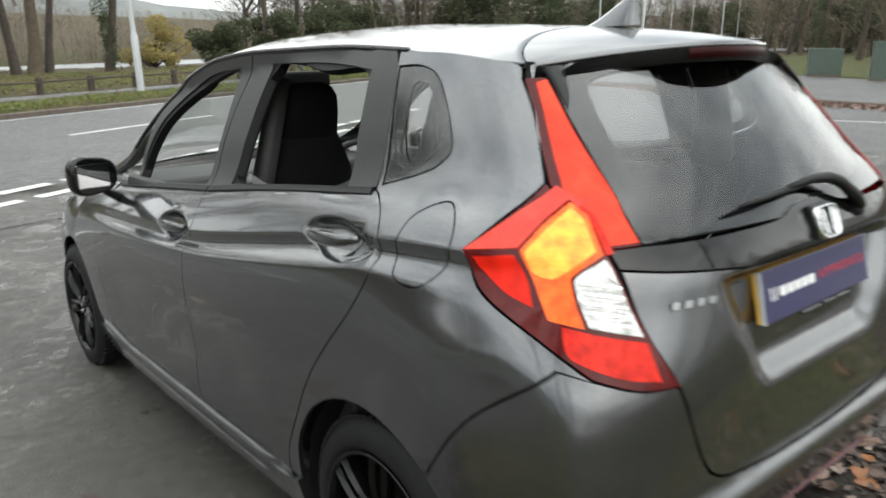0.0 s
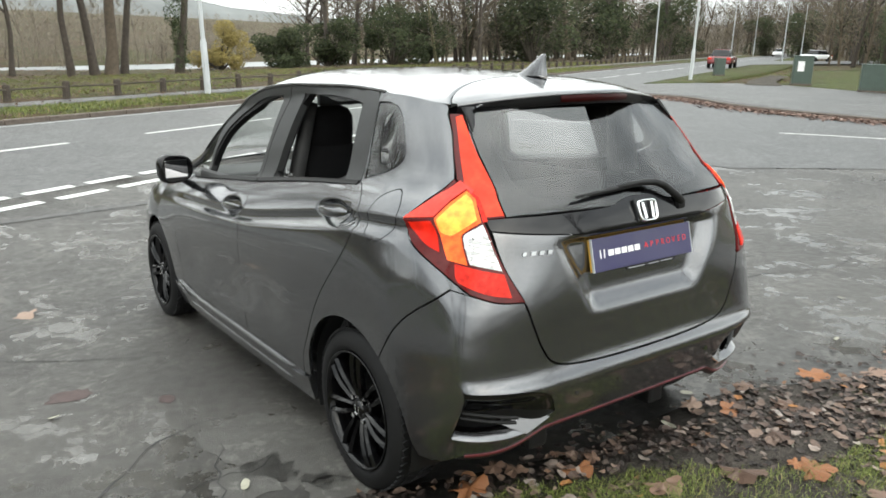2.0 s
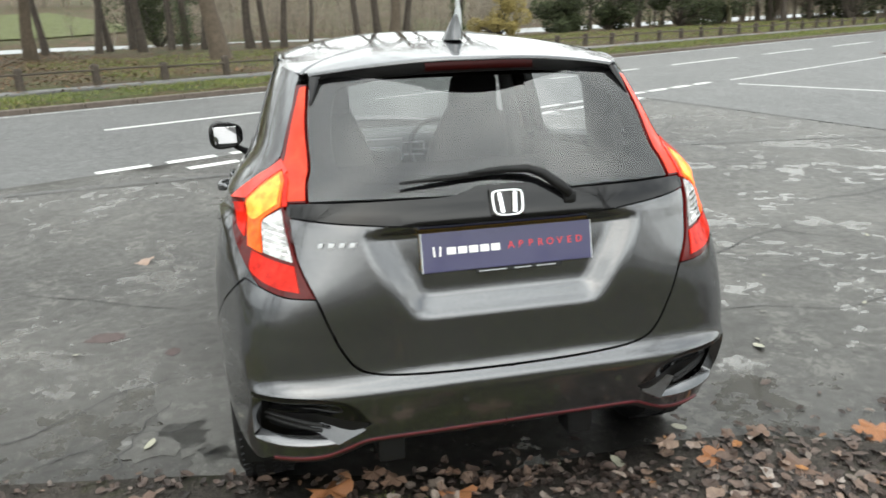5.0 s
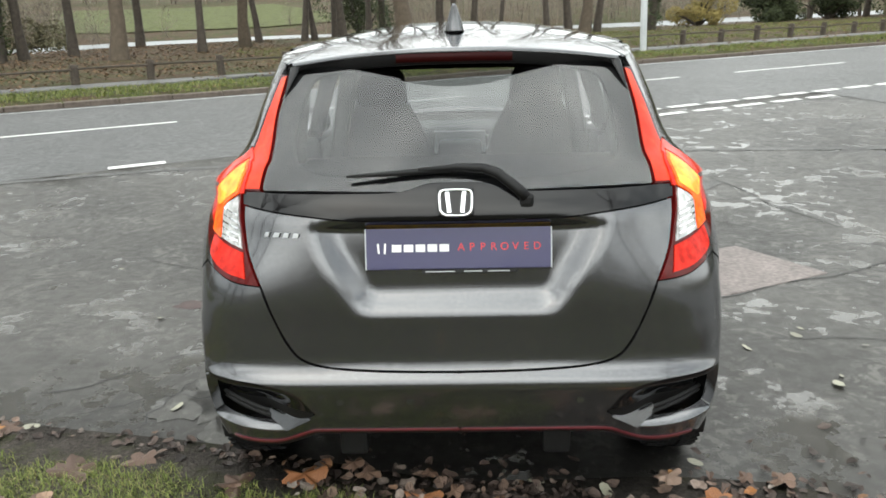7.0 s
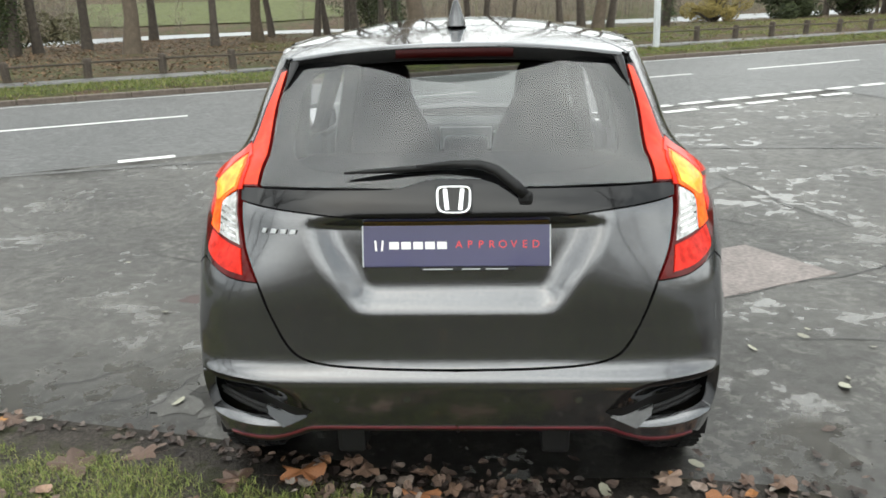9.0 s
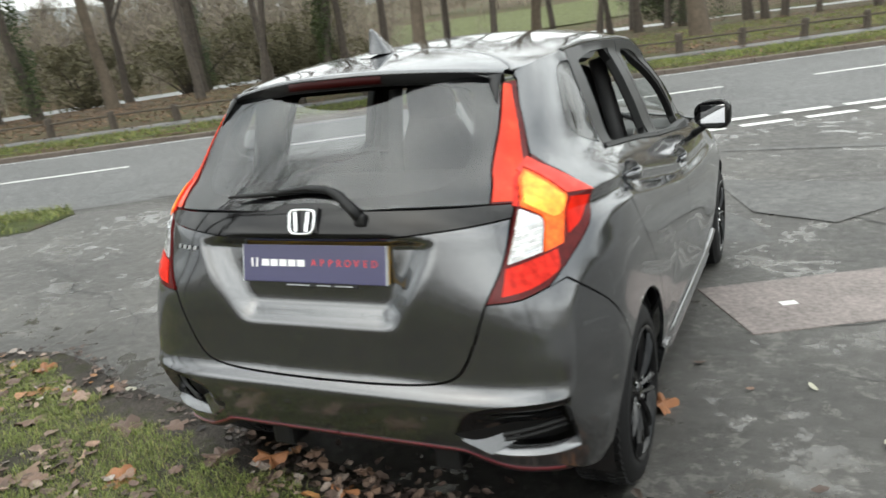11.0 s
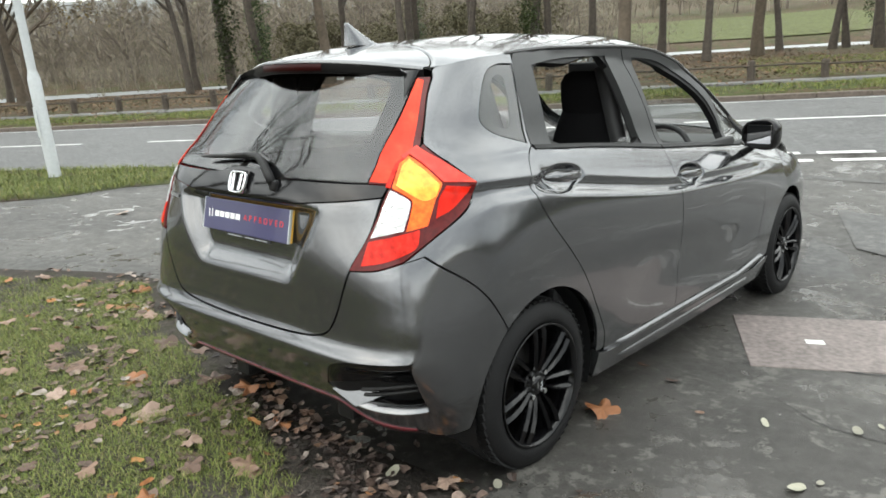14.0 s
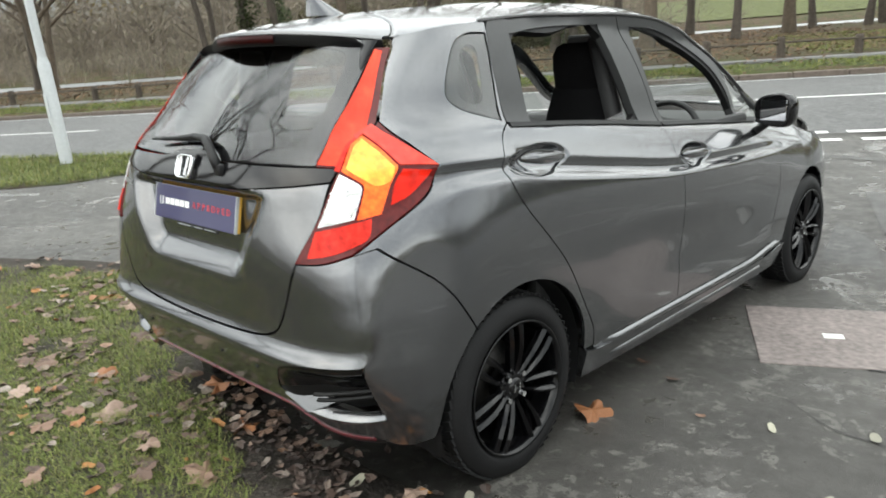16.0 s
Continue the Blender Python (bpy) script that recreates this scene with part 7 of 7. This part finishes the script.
rw = random.Random(17)
# TWIG_FAR stands get their haze from the paled twig colour
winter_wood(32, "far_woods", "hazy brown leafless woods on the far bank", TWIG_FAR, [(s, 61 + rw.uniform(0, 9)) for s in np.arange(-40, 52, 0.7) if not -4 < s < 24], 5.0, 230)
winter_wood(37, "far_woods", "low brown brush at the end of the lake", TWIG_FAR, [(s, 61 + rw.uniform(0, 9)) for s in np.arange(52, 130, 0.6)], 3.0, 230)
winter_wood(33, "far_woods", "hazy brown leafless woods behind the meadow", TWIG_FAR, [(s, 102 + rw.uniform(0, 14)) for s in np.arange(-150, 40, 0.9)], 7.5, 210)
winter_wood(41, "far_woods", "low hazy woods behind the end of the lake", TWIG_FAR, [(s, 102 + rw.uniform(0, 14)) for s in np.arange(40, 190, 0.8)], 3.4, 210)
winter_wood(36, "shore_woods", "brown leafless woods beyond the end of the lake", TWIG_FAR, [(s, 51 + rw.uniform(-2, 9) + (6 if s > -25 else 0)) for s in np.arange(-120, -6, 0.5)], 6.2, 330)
winter_wood(34, "road_woods", "brown leafless woodland beside the road", TWIG_DARK, [(s + 3 + 1.35 * d, 27 + d) for s in np.arange(34, 150, 0.75) for d in (rw.uniform(-2, 14),)], 10.0, 360)
winter_wood(35, "park_woods", "brown leafless woodland in the park", TWIG_DARK, [(s, -14 + rw.uniform(-14, 12)) for s in np.arange(66, 190, 1.3)], 10.5, 300)
winter_wood(38, "road_end_woods", "brown leafless woodland at the far end of the road", TWIG_DARK, [(rw.uniform(150, 260), rw.uniform(-24, 32)) for _ in range(120)], 15.0, 420)
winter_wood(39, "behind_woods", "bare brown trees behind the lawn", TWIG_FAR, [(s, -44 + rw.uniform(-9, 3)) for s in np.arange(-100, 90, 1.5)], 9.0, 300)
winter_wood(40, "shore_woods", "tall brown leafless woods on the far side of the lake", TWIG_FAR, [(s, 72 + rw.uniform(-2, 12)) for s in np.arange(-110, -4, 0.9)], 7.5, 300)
SHORE = [-60, -45, -27, -10, 2, 14, 22, 30, 60]
SHIFT = [-4.5, -4.5, -4.0, 3, 8, 8, 4, 2, 2]
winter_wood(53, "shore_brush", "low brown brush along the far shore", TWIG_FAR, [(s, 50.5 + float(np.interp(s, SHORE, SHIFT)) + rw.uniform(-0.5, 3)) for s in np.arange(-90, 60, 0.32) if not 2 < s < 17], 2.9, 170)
winter_wood(51, "road_undergrowth", "dense brown undergrowth along the road", TWIG_DARK, [(s, 19 + rw.uniform(0, 9)) for s in np.arange(56, 210, 1.1)], 4.2, 240)
winter_wood(52, "park_undergrowth", "dense brown undergrowth along the park edge", TWIG_DARK, [(s, -4 - rw.uniform(0, 9)) for s in np.arange(70, 220, 1.4)], 4.5, 240)


def bush(seed, x, y, r, tall, material, label, count=5200, size=0.11):
    rng = random.Random(seed)
    o = new("bush")
    o.matrix_world = pose(x, y, height(x, y))
    tagged(o, label, "bush")
    lim = Limbs()
    cs = []
    for _ in range(16):
        c = Vector((rng.gauss(0, r * 0.5), rng.gauss(0, r * 0.5), rng.uniform(0.10, 0.92) * tall))
        cs.append((c, r * rng.uniform(0.25, 0.5)))
        lim.limb([Vector((0, 0, -0.1)), c * 0.5 + Vector((0, 0, 0.1)), c], [0.06, 0.04, 0.015], 5)
    mesh_object("woody_base", lim.v, lim.f, BARK, o)
    v, f = leaf_cloud(rng, cs, count, size, 0.9)
    mesh_object("foliage", v, f, material, o, "", False)
    return o


bush(41, *sd(33.2, 28), 1.5, 2.4, EVERGREEN, "dark evergreen bush beside the lake")
bush(42, *sd(37.5, 28), 2.0, 2.9, EVERGREEN, "dark evergreen bush beside the lake")
bush(43, *sd(43, 26.5), 2.3, 3.7, EVERGREEN, "large dark evergreen shrub under bare trees")
bush(44, *sd(47, 26), 2.1, 3.7, EVERGREEN, "large dark evergreen shrub under bare trees")
bush(45, *sd(27.4, 27.5), 1.25, 2.5, WILLOW, "yellow-brown willow bush at the water's edge", 9000, 0.06)
for k, (s, d, r, tall) in enumerate(((-15.5, 34, 2.4, 2.9), (-11, 35, 2.5, 3.0), (-7, 36, 2.4, 3.2), (-3.6, 37, 2.2, 3.4), (14.5, 41, 2.4, 3.6))):
    bush(81 + k, *sd(s, d), r, tall, OLIVE if k != 4 else EVERGREEN, "dark olive thicket behind the bare trunks", 9000, 0.075)
for k, (s, d) in enumerate(((58, 22), (66, 25), (75, 21), (86, 24), (98, 19), (112, 21), (72, -10), (90, -8), (108, -6), (128, -4), (146, 6), (156, 12))):
    bush(60 + k, *sd(s, d), 3.6, 7.5, EVERGREEN, "tall dark evergreen at the woodland edge", 4200, 0.2)

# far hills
# the HILL ridges carry their haze as colour, the road end rise is plain brown
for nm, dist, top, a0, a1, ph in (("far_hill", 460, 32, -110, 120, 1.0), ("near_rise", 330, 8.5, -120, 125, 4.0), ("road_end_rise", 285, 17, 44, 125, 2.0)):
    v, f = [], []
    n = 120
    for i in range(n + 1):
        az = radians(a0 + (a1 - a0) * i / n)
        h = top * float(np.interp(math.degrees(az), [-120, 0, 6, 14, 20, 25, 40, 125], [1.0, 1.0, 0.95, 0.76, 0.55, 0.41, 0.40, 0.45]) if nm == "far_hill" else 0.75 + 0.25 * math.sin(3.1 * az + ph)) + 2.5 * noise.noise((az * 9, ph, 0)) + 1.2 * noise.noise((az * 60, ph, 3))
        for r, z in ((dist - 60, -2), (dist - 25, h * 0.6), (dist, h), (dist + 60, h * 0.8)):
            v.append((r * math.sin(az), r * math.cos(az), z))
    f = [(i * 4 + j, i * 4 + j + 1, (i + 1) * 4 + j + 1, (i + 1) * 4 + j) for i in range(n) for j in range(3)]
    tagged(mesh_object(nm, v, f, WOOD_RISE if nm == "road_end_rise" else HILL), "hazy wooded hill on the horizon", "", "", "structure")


# ---- grass blades and fallen leaves ----


def lawn_cover(x, y):
    """How green the lawn is at a place: bare and leafy along its edge, fuller away from it."""
    return 0.5 + 0.55 * noise.noise((x * 1.1, y * 1.1, 2.0)) + 0.35 * noise.noise((x * 4.0, y * 4.0, 5.0))


def grass(name, poly, box_xy, count, tall, lift, label, thin=0.25, fade=None):
    rng = random.Random(71)
    x0, y0, x1, y1 = box_xy
    pts = [(rng.uniform(x0, x1), rng.uniform(y0, y1)) for _ in range(count)]
    ok = inside_all(pts, poly)
    v, f = [], []
    for (x, y), k in zip(pts, ok):
        if not k:
            continue
        c = lawn_cover(x, y) - (fade(x, y) if fade else 0.0)
        if c < rng.uniform(thin, thin + 0.35):
            continue
        z = height(x, y) + lift
        a = rng.uniform(0, 2 * math.pi)
        h = tall * rng.uniform(0.5, 1.25)
        w = rng.uniform(0.0016, 0.0032) * (tall / 0.05)
        lean = rng.uniform(0.3, 1.6) * h
        dx, dy = math.cos(a), math.sin(a)
        s = len(v)
        v += [(x - dy * w, y + dx * w, z), (x + dy * w, y - dx * w, z), (x + dx * lean * 0.45 + dy * w * 0.7, y + dy * lean * 0.45 - dx * w * 0.7, z + h * 0.65), (x + dx * lean * 0.45 - dy * w * 0.7, y + dy * lean * 0.45 + dx * w * 0.7, z + h * 0.65), (x + dx * lean, y + dy * lean, z + h * (0.9 if lean < h * 0.6 else 0.7))]
        f += [(s, s + 1, s + 2, s + 3), (s + 3, s + 2, s + 4)]
    ob = mesh_object(name, v, f, GRASS_BLADE, None, "", False)
    return tagged(ob, label, "grass", "", "stuff")


GRASS_LINE = monotone([-6.0, -3.73, -3.25, -2.6, -1.97, -1.74, -1.29, -0.84, -0.5, -0.07, 0.3, 0.6, 1.24, 2.2, 3.0], [-1.1, -0.25, 0.10, 0.30, 0.08, -0.06, -0.13, -0.24, -0.36, -0.45, -0.60, -0.84, -0.92, -1.15, -1.7])


def bare_edge(x, y):
    """The strip beside the parked car where leaves and mud have killed the grass."""
    ragged = 0.07 * noise.noise((x * 3.1, y * 3.1, 4.0)) + 0.05 * noise.noise((x * 9.0, y * 9.0, 8.0))
    return 1.1 * (1 - sstep(-0.03, 0.17, GRASS_LINE(x) - y + ragged)) - 0.05


grass("lawn_grass", LAWN_POLY, (-5.2, -1.75, 2.8, 0.35), 300000, 0.027, 0.004, "short damp grass blades of the lawn edge", 0.13, bare_edge)
grass("lawn_grass", LAWN_POLY, (-5.2, -6.5, 5.0, -1.75), 60000, 0.045, 0.004, "short damp grass blades of the lawn", 0.05)
grass("lawn_grass", LAWN_POLY, (-12.0, -5.5, -4.6, 0.2), 42000, 0.06, 0.0, "short damp grass blades of the lawn", 0.12)
grass("verge_grass", VERGE_L_POLY, (-14, -2, -6.5, 4.5), 52000, 0.07, 0.015, "short grass blades of the near verge", 0.1)


def leaf_shape(seed, lobes, curl):
    """A dry leaf one unit long with lobes and a stalk."""
    rng = random.Random(seed)
    n = 30
    ring = []
    for k in range(n):
        a = 2 * math.pi * k / n
        r = 0.30 + 0.20 * abs(math.cos(lobes * a / 2)) ** 0.8 + rng.uniform(-0.035, 0.035) if lobes else 0.36 + 0.08 * math.cos(2 * a) + 0.03 * math.cos(a) + rng.uniform(-0.028, 0.022)
        x, y = r * math.cos(a) * 1.1, r * math.sin(a) * (1.0 if lobes else 0.86)
        z = curl * (0.13 * math.sin(2 * a + 1.3) + 0.09 * math.sin(5 * a)) + rng.uniform(-0.03, 0.03) * (1 + curl) if lobes else curl * (x * x * 0.9 + y * y * 1.3)
        ring.append((x, y, z + 0.03))
    v = [(0, 0, 0.06 + 0.1 * curl if lobes else 0.015)] + [(x * 0.5, y * 0.5, z * 0.5 + (0.03 + 0.05 * curl if lobes else 0.005)) for x, y, z in ring] + ring
    f = [(0, 1 + k, 1 + (k + 1) % n) for k in range(n)] + [(1 + k, 1 + n + k, 1 + n + (k + 1) % n, 1 + (k + 1) % n) for k in range(n)]
    s = len(v)
    v += [(-0.40, -0.012, 0.01), (-0.40, 0.012, 0.01), (-0.85, 0.06, 0.05), (-0.85, 0.045, 0.05)]
    f += [(s, s + 2, s + 3, s + 1)]
    return v, f


LEAVES = {}
for key, lobes, curl, material in (("maple_orange", 5, 0.35, LEAF_ORANGE), ("maple_brown", 5, 0.6, LEAF_BROWN), ("maple_flat", 5, 0.12, LEAF_BROWN), ("oval_pale", 0, 0.25, LEAF_PALE), ("oval_brown", 0, 0.5, LEAF_BROWN), ("curled_orange", 5, 0.9, LEAF_ORANGE)):
    v, f = leaf_shape(len(LEAVES) + 3, lobes, curl)
    me = bpy.data.meshes.new("fallen_leaf")
    me.from_pydata(v, [], f)
    me.polygons.foreach_set("use_smooth", [True] * len(me.polygons))
    me.materials.append(material)
    LEAVES[key] = me
WORDS = {"maple_orange": "dry orange maple leaf lying on the ground", "maple_brown": "curled brown maple leaf on the damp ground", "maple_flat": "flat wet brown maple leaf on the ground", "oval_pale": "small pale fallen leaf on the tarmac", "oval_brown": "small brown fallen leaf on the ground", "curled_orange": "crisp curled orange leaf on the ground"}
rl = random.Random(91)


def leaf(key, x, y, size, lift=0.006):
    ob = new("fallen_leaf", LEAVES[key])
    ob.matrix_world = pose(x, y, height(x, y) + lift, rl.uniform(-14, 14), rl.uniform(-14, 14), rl.uniform(0, 360)) @ Matrix.Scale(size * (0.68 if key == "oval_pale" else 1.0), 4)
    tagged(ob, WORDS[key], "leaf", "fallen leaves")


# single leaves that stand out
TARMAC_LEAVES = (("curled_orange", 0.80, 0.44, 0.15), ("oval_pale", 1.34, 0.74, 0.08), ("oval_pale", 1.63, 0.88, 0.10), ("oval_pale", 0.81, -0.25, 0.09), ("oval_pale", 1.58, 0.34, 0.13), ("oval_brown", 1.11, 0.67, 0.04), ("oval_brown", 0.89, 0.89, 0.06), ("oval_brown", 0.71, 0.97, 0.07), ("oval_pale", 0.47, -0.41, 0.11), ("oval_pale", 0.25, -0.36, 0.09),
                 ("oval_pale", 1.69, 0.97, 0.05), ("oval_pale", 1.63, 0.42, 0.06), ("oval_pale", -1.66, 1.25, 0.08), ("oval_pale", -1.18, 0.20, 0.10), ("maple_flat", -1.57, 2.94, 0.16), ("oval_pale", 2.1, -0.29, 0.07), ("oval_pale", 2.5, 0.7, 0.06), ("oval_pale", 3.6, 1.9, 0.07), ("oval_pale", 2.9, 0.1, 0.07), ("oval_pale", 1.9, 0.75, 0.05), ("oval_pale", 2.3, 1.3, 0.06))
EDGE_LEAVES = (("maple_brown", -1.37, -0.29, 0.17), ("maple_flat", -1.16, -0.21, 0.12), ("curled_orange", -0.54, -0.33, 0.16), ("maple_brown", -0.76, -0.37, 0.15), ("oval_pale", -1.71, 0.05, 0.10), ("maple_brown", -1.79, 0.04, 0.11), ("maple_orange", 0.80, -0.50, 0.13), ("maple_orange", 1.48, -0.49, 0.15), ("maple_orange", 0.59, -0.98, 0.17), ("maple_brown", 0.35, -0.83, 0.18),
               ("oval_pale", 0.73, -0.82, 0.08), ("curled_orange", -0.13, -0.46, 0.13), ("oval_pale", -0.41, -0.44, 0.07), ("maple_flat", 1.75, -0.66, 0.14), ("maple_brown", 1.05, -0.62, 0.14), ("maple_orange", 1.95, -0.8, 0.14), ("maple_brown", 0.05, -0.72, 0.15), ("maple_flat", -0.2, -0.8, 0.13), ("maple_orange", -1.05, -0.62, 0.15), ("maple_brown", -1.9, -0.35, 0.15), ("maple_orange", -2.2, -0.1, 0.13), ("curled_orange", -2.45, 0.12, 0.14),
               ("maple_brown", -2.9, -0.1, 0.14), ("maple_flat", -1.5, -0.7, 0.16), ("maple_brown", -0.65, -0.75, 0.16), ("oval_pale", -3.2, 0.9, 0.06), ("oval_pale", -2.3, 2.2, 0.06), ("maple_flat", -5.4, 1.4, 0.14), ("oval_pale", -4.6, 1.0, 0.07), ("oval_pale", -3.9, 0.9, 0.06))
for key, x, y, size in TARMAC_LEAVES + EDGE_LEAVES:
    leaf(key, x, y, size)
keys = list(LEAVES)
placed = 0
while placed < 130:  # the lawn and its edge
    x, y = rl.uniform(-5.0, 2.6), rl.uniform(-1.7, 0.3)
    if not inside_all([(x, y)], LAWN_POLY)[0]:
        continue
    key = rl.choices(keys, (1, 5, 5, 1, 4, 1))[0]
    leaf(key, x, y, rl.uniform(0.05, 0.10) if "maple" in key or "curled" in key else rl.uniform(0.04, 0.07), 0.022)
    placed += 1


def litter(seed, name, spots, label, lift, lo=0.010, hi=0.026, material=None):
    """Small drifted leaves, too many to count."""
    rng = random.Random(seed)
    v, f = [], []
    for x, y in spots:
        z = height(x, y) + lift + rng.uniform(0, 0.008)
        r = rng.uniform(lo, hi)
        a = rng.uniform(0, 2 * math.pi)
        tilt = Euler((rng.uniform(-0.28, 0.28), rng.uniform(-0.28, 0.28), a)).to_matrix()
        s = len(v)
        u1, u2 = rng.uniform(-0.15, 0.4), rng.uniform(-0.15, 0.45)
        fat, n = rng.uniform(0.42, 0.85), 10
        for k in range(n):
            g = 2 * math.pi * k / n
            c, q = math.cos(g), math.sin(g)
            e = rng.uniform(0.68, 1.15)
            w = tilt @ (Vector((c * e * (1.12 if k == 0 else 1.0), q * fat * e, u1 * c * c + u2 * q * q + rng.uniform(-0.09, 0.09))) * r)
            v.append((x + w.x, y + w.y, z + w.z))
        v.append((x, y, z))
        f += [(s + n, s + i, s + (i + 1) % n) for i in range(n)]
    ob = mesh_object(name, v, f, material or DEAD_LEAF, None, "", False)
    return tagged(ob, label, "leaf litter", "", "stuff")


rng = random.Random(93)
spots = []
while len(spots) < 3000:  # drift along the lawn edge, thickest behind and beside the car
    x = rng.uniform(-3.0, 4.4)
    base = float(GRASS_LINE(x)) + 0.05
    wide = 0.05 + 0.10 * sstep(-0.8, 0.2, x) + 0.10 * sstep(0.3, 1.0, x)
    y = base + abs(rng.gauss(0.0, wide)) * (1.0 if rng.random() < 0.8 else -1.0)
    if abs(x) < 0.7 and y > -0.36 and rng.random() < 0.8:
        continue
    if rng.random() < 0.10 + 0.90 * sstep(-1.0, 0.4, x):
        spots.append((x, y))
litter(94, "leaf_drift", spots, "drift of small dead leaves along the lawn edge", 0.006, 0.010, 0.026, WET_LEAF)
spots = []
while len(spots) < 2700:
    x, y = rng.uniform(-6, 3), rng.uniform(-1.8, 0.3)
    if 0.5 + 0.9 * noise.noise((x * 1.7, y * 1.7, 9.0)) + 0.5 * noise.noise((x * 5, y * 5, 3.0)) > rng.uniform(0.25, 0.8):
        spots.append((x, y))
spots = [p for p, k in zip(spots, inside_all(spots, LAWN_POLY)) if k]
spots += [(rng.uniform(-7, 5), rng.uniform(-6.5, -1.7)) for _ in range(2600)]
litter(95, "lawn_litter", spots, "dead leaves caught among the grass", 0.014, 0.013, 0.036)
spots = []
for (ax, ay), (bx, by) in zip(side_line, side_line[1:]):
    for _ in range(300):
        t = rng.random()
        spots.append((ax + (bx - ax) * t - 0.10 - abs(rng.gauss(0, 0.42)), ay + (by - ay) * t + rng.gauss(0, 0.15)))
litter(96, "kerb_drift", spots, "pinkish-brown leaves drifted along the side road kerb", 0.02, 0.035, 0.075, KERB_LEAF)


def bank_cover(seed, name, label, material, s0, s1, d0, d1, count, blades, thin):
    """Tufts or drifted leaves scattered along the road in patches."""
    rng = random.Random(seed)
    v, f = [], []
    while count:
        s, d = rng.uniform(s0, s1), rng.uniform(d0, d1)
        x, y = sd(s, d)
        count -= 1
        if 0.5 + 0.6 * noise.noise((x * 0.35, y * 0.35, seed)) + 0.3 * noise.noise((x * 1.6, y * 1.6, seed)) < rng.uniform(thin, thin + 0.3):
            continue
        z = height(x, y) + 0.012
        k = len(v)
        if blades:
            for _ in range(blades):
                a, h = rng.uniform(0, 2 * math.pi), rng.uniform(0.025, 0.075)
                ox, oy = rng.gauss(0, 0.05), rng.gauss(0, 0.05)
                c, q = math.cos(a), math.sin(a)
                k = len(v)
                v += [(x + ox - q * 0.008, y + oy + c * 0.008, z), (x + ox + q * 0.008, y + oy - c * 0.008, z), (x + ox + c * h * 0.5, y + oy + q * h * 0.5, z + h)]
                f.append((k, k + 1, k + 2))
        else:
            r = rng.uniform(0.025, 0.06)
            t = Euler((rng.uniform(-0.5, 0.5), rng.uniform(-0.5, 0.5), rng.uniform(0, 6.3))).to_matrix()
            for p in ((-1, 0, 0.1), (-0.2, 0.6, 0.25), (1, 0.1, 0.15), (0.1, -0.55, 0.3)):
                w = t @ (Vector(p) * r)
                v.append((x + w.x, y + w.y, z + 0.02 + w.z))
            f += [(k, k + 1, k + 2), (k, k + 2, k + 3)]
    return tagged(mesh_object(name, v, f, material, None, "", False), label, "grass" if blades else "leaf litter", "", "stuff")


bank_cover(201, "verge_tufts", "rough green grass of the far verge", GRASS_BLADE, -34, 50, 12.75, 14.1, 15000, 4, 0.12)
bank_cover(202, "verge_leaves", "brown leaves drifted over the far verge", BANK_LEAF, -34, 60, 12.7, 14.9, 4500, 0, 0.30)
bank_cover(203, "bank_leaves", "brown leaves covering the lake bank under the trees", BANK_LEAF, -40, 7, 15.1, 34, 42000, 0, 0.02)
bank_cover(206, "bank_leaves", "brown leaves scattered over the lake bank", BANK_LEAF, 7, 70, 15.1, 36, 20000, 0, 0.30)
bank_cover(204, "bank_tufts", "tufts of rough grass on the lake bank", GRASS_BLADE, 4, 60, 15.1, 26, 20000, 4, 0.20)
bank_cover(205, "park_leaves", "brown leaves over the park grass", BANK_LEAF, 26, 70, -14, 6, 9000, 0, 0.2)
bank_cover(206, "park_tufts", "rough grass of the park", GRASS_BLADE, 30, 64, -8, 6.3, 9000, 4, 0.35)
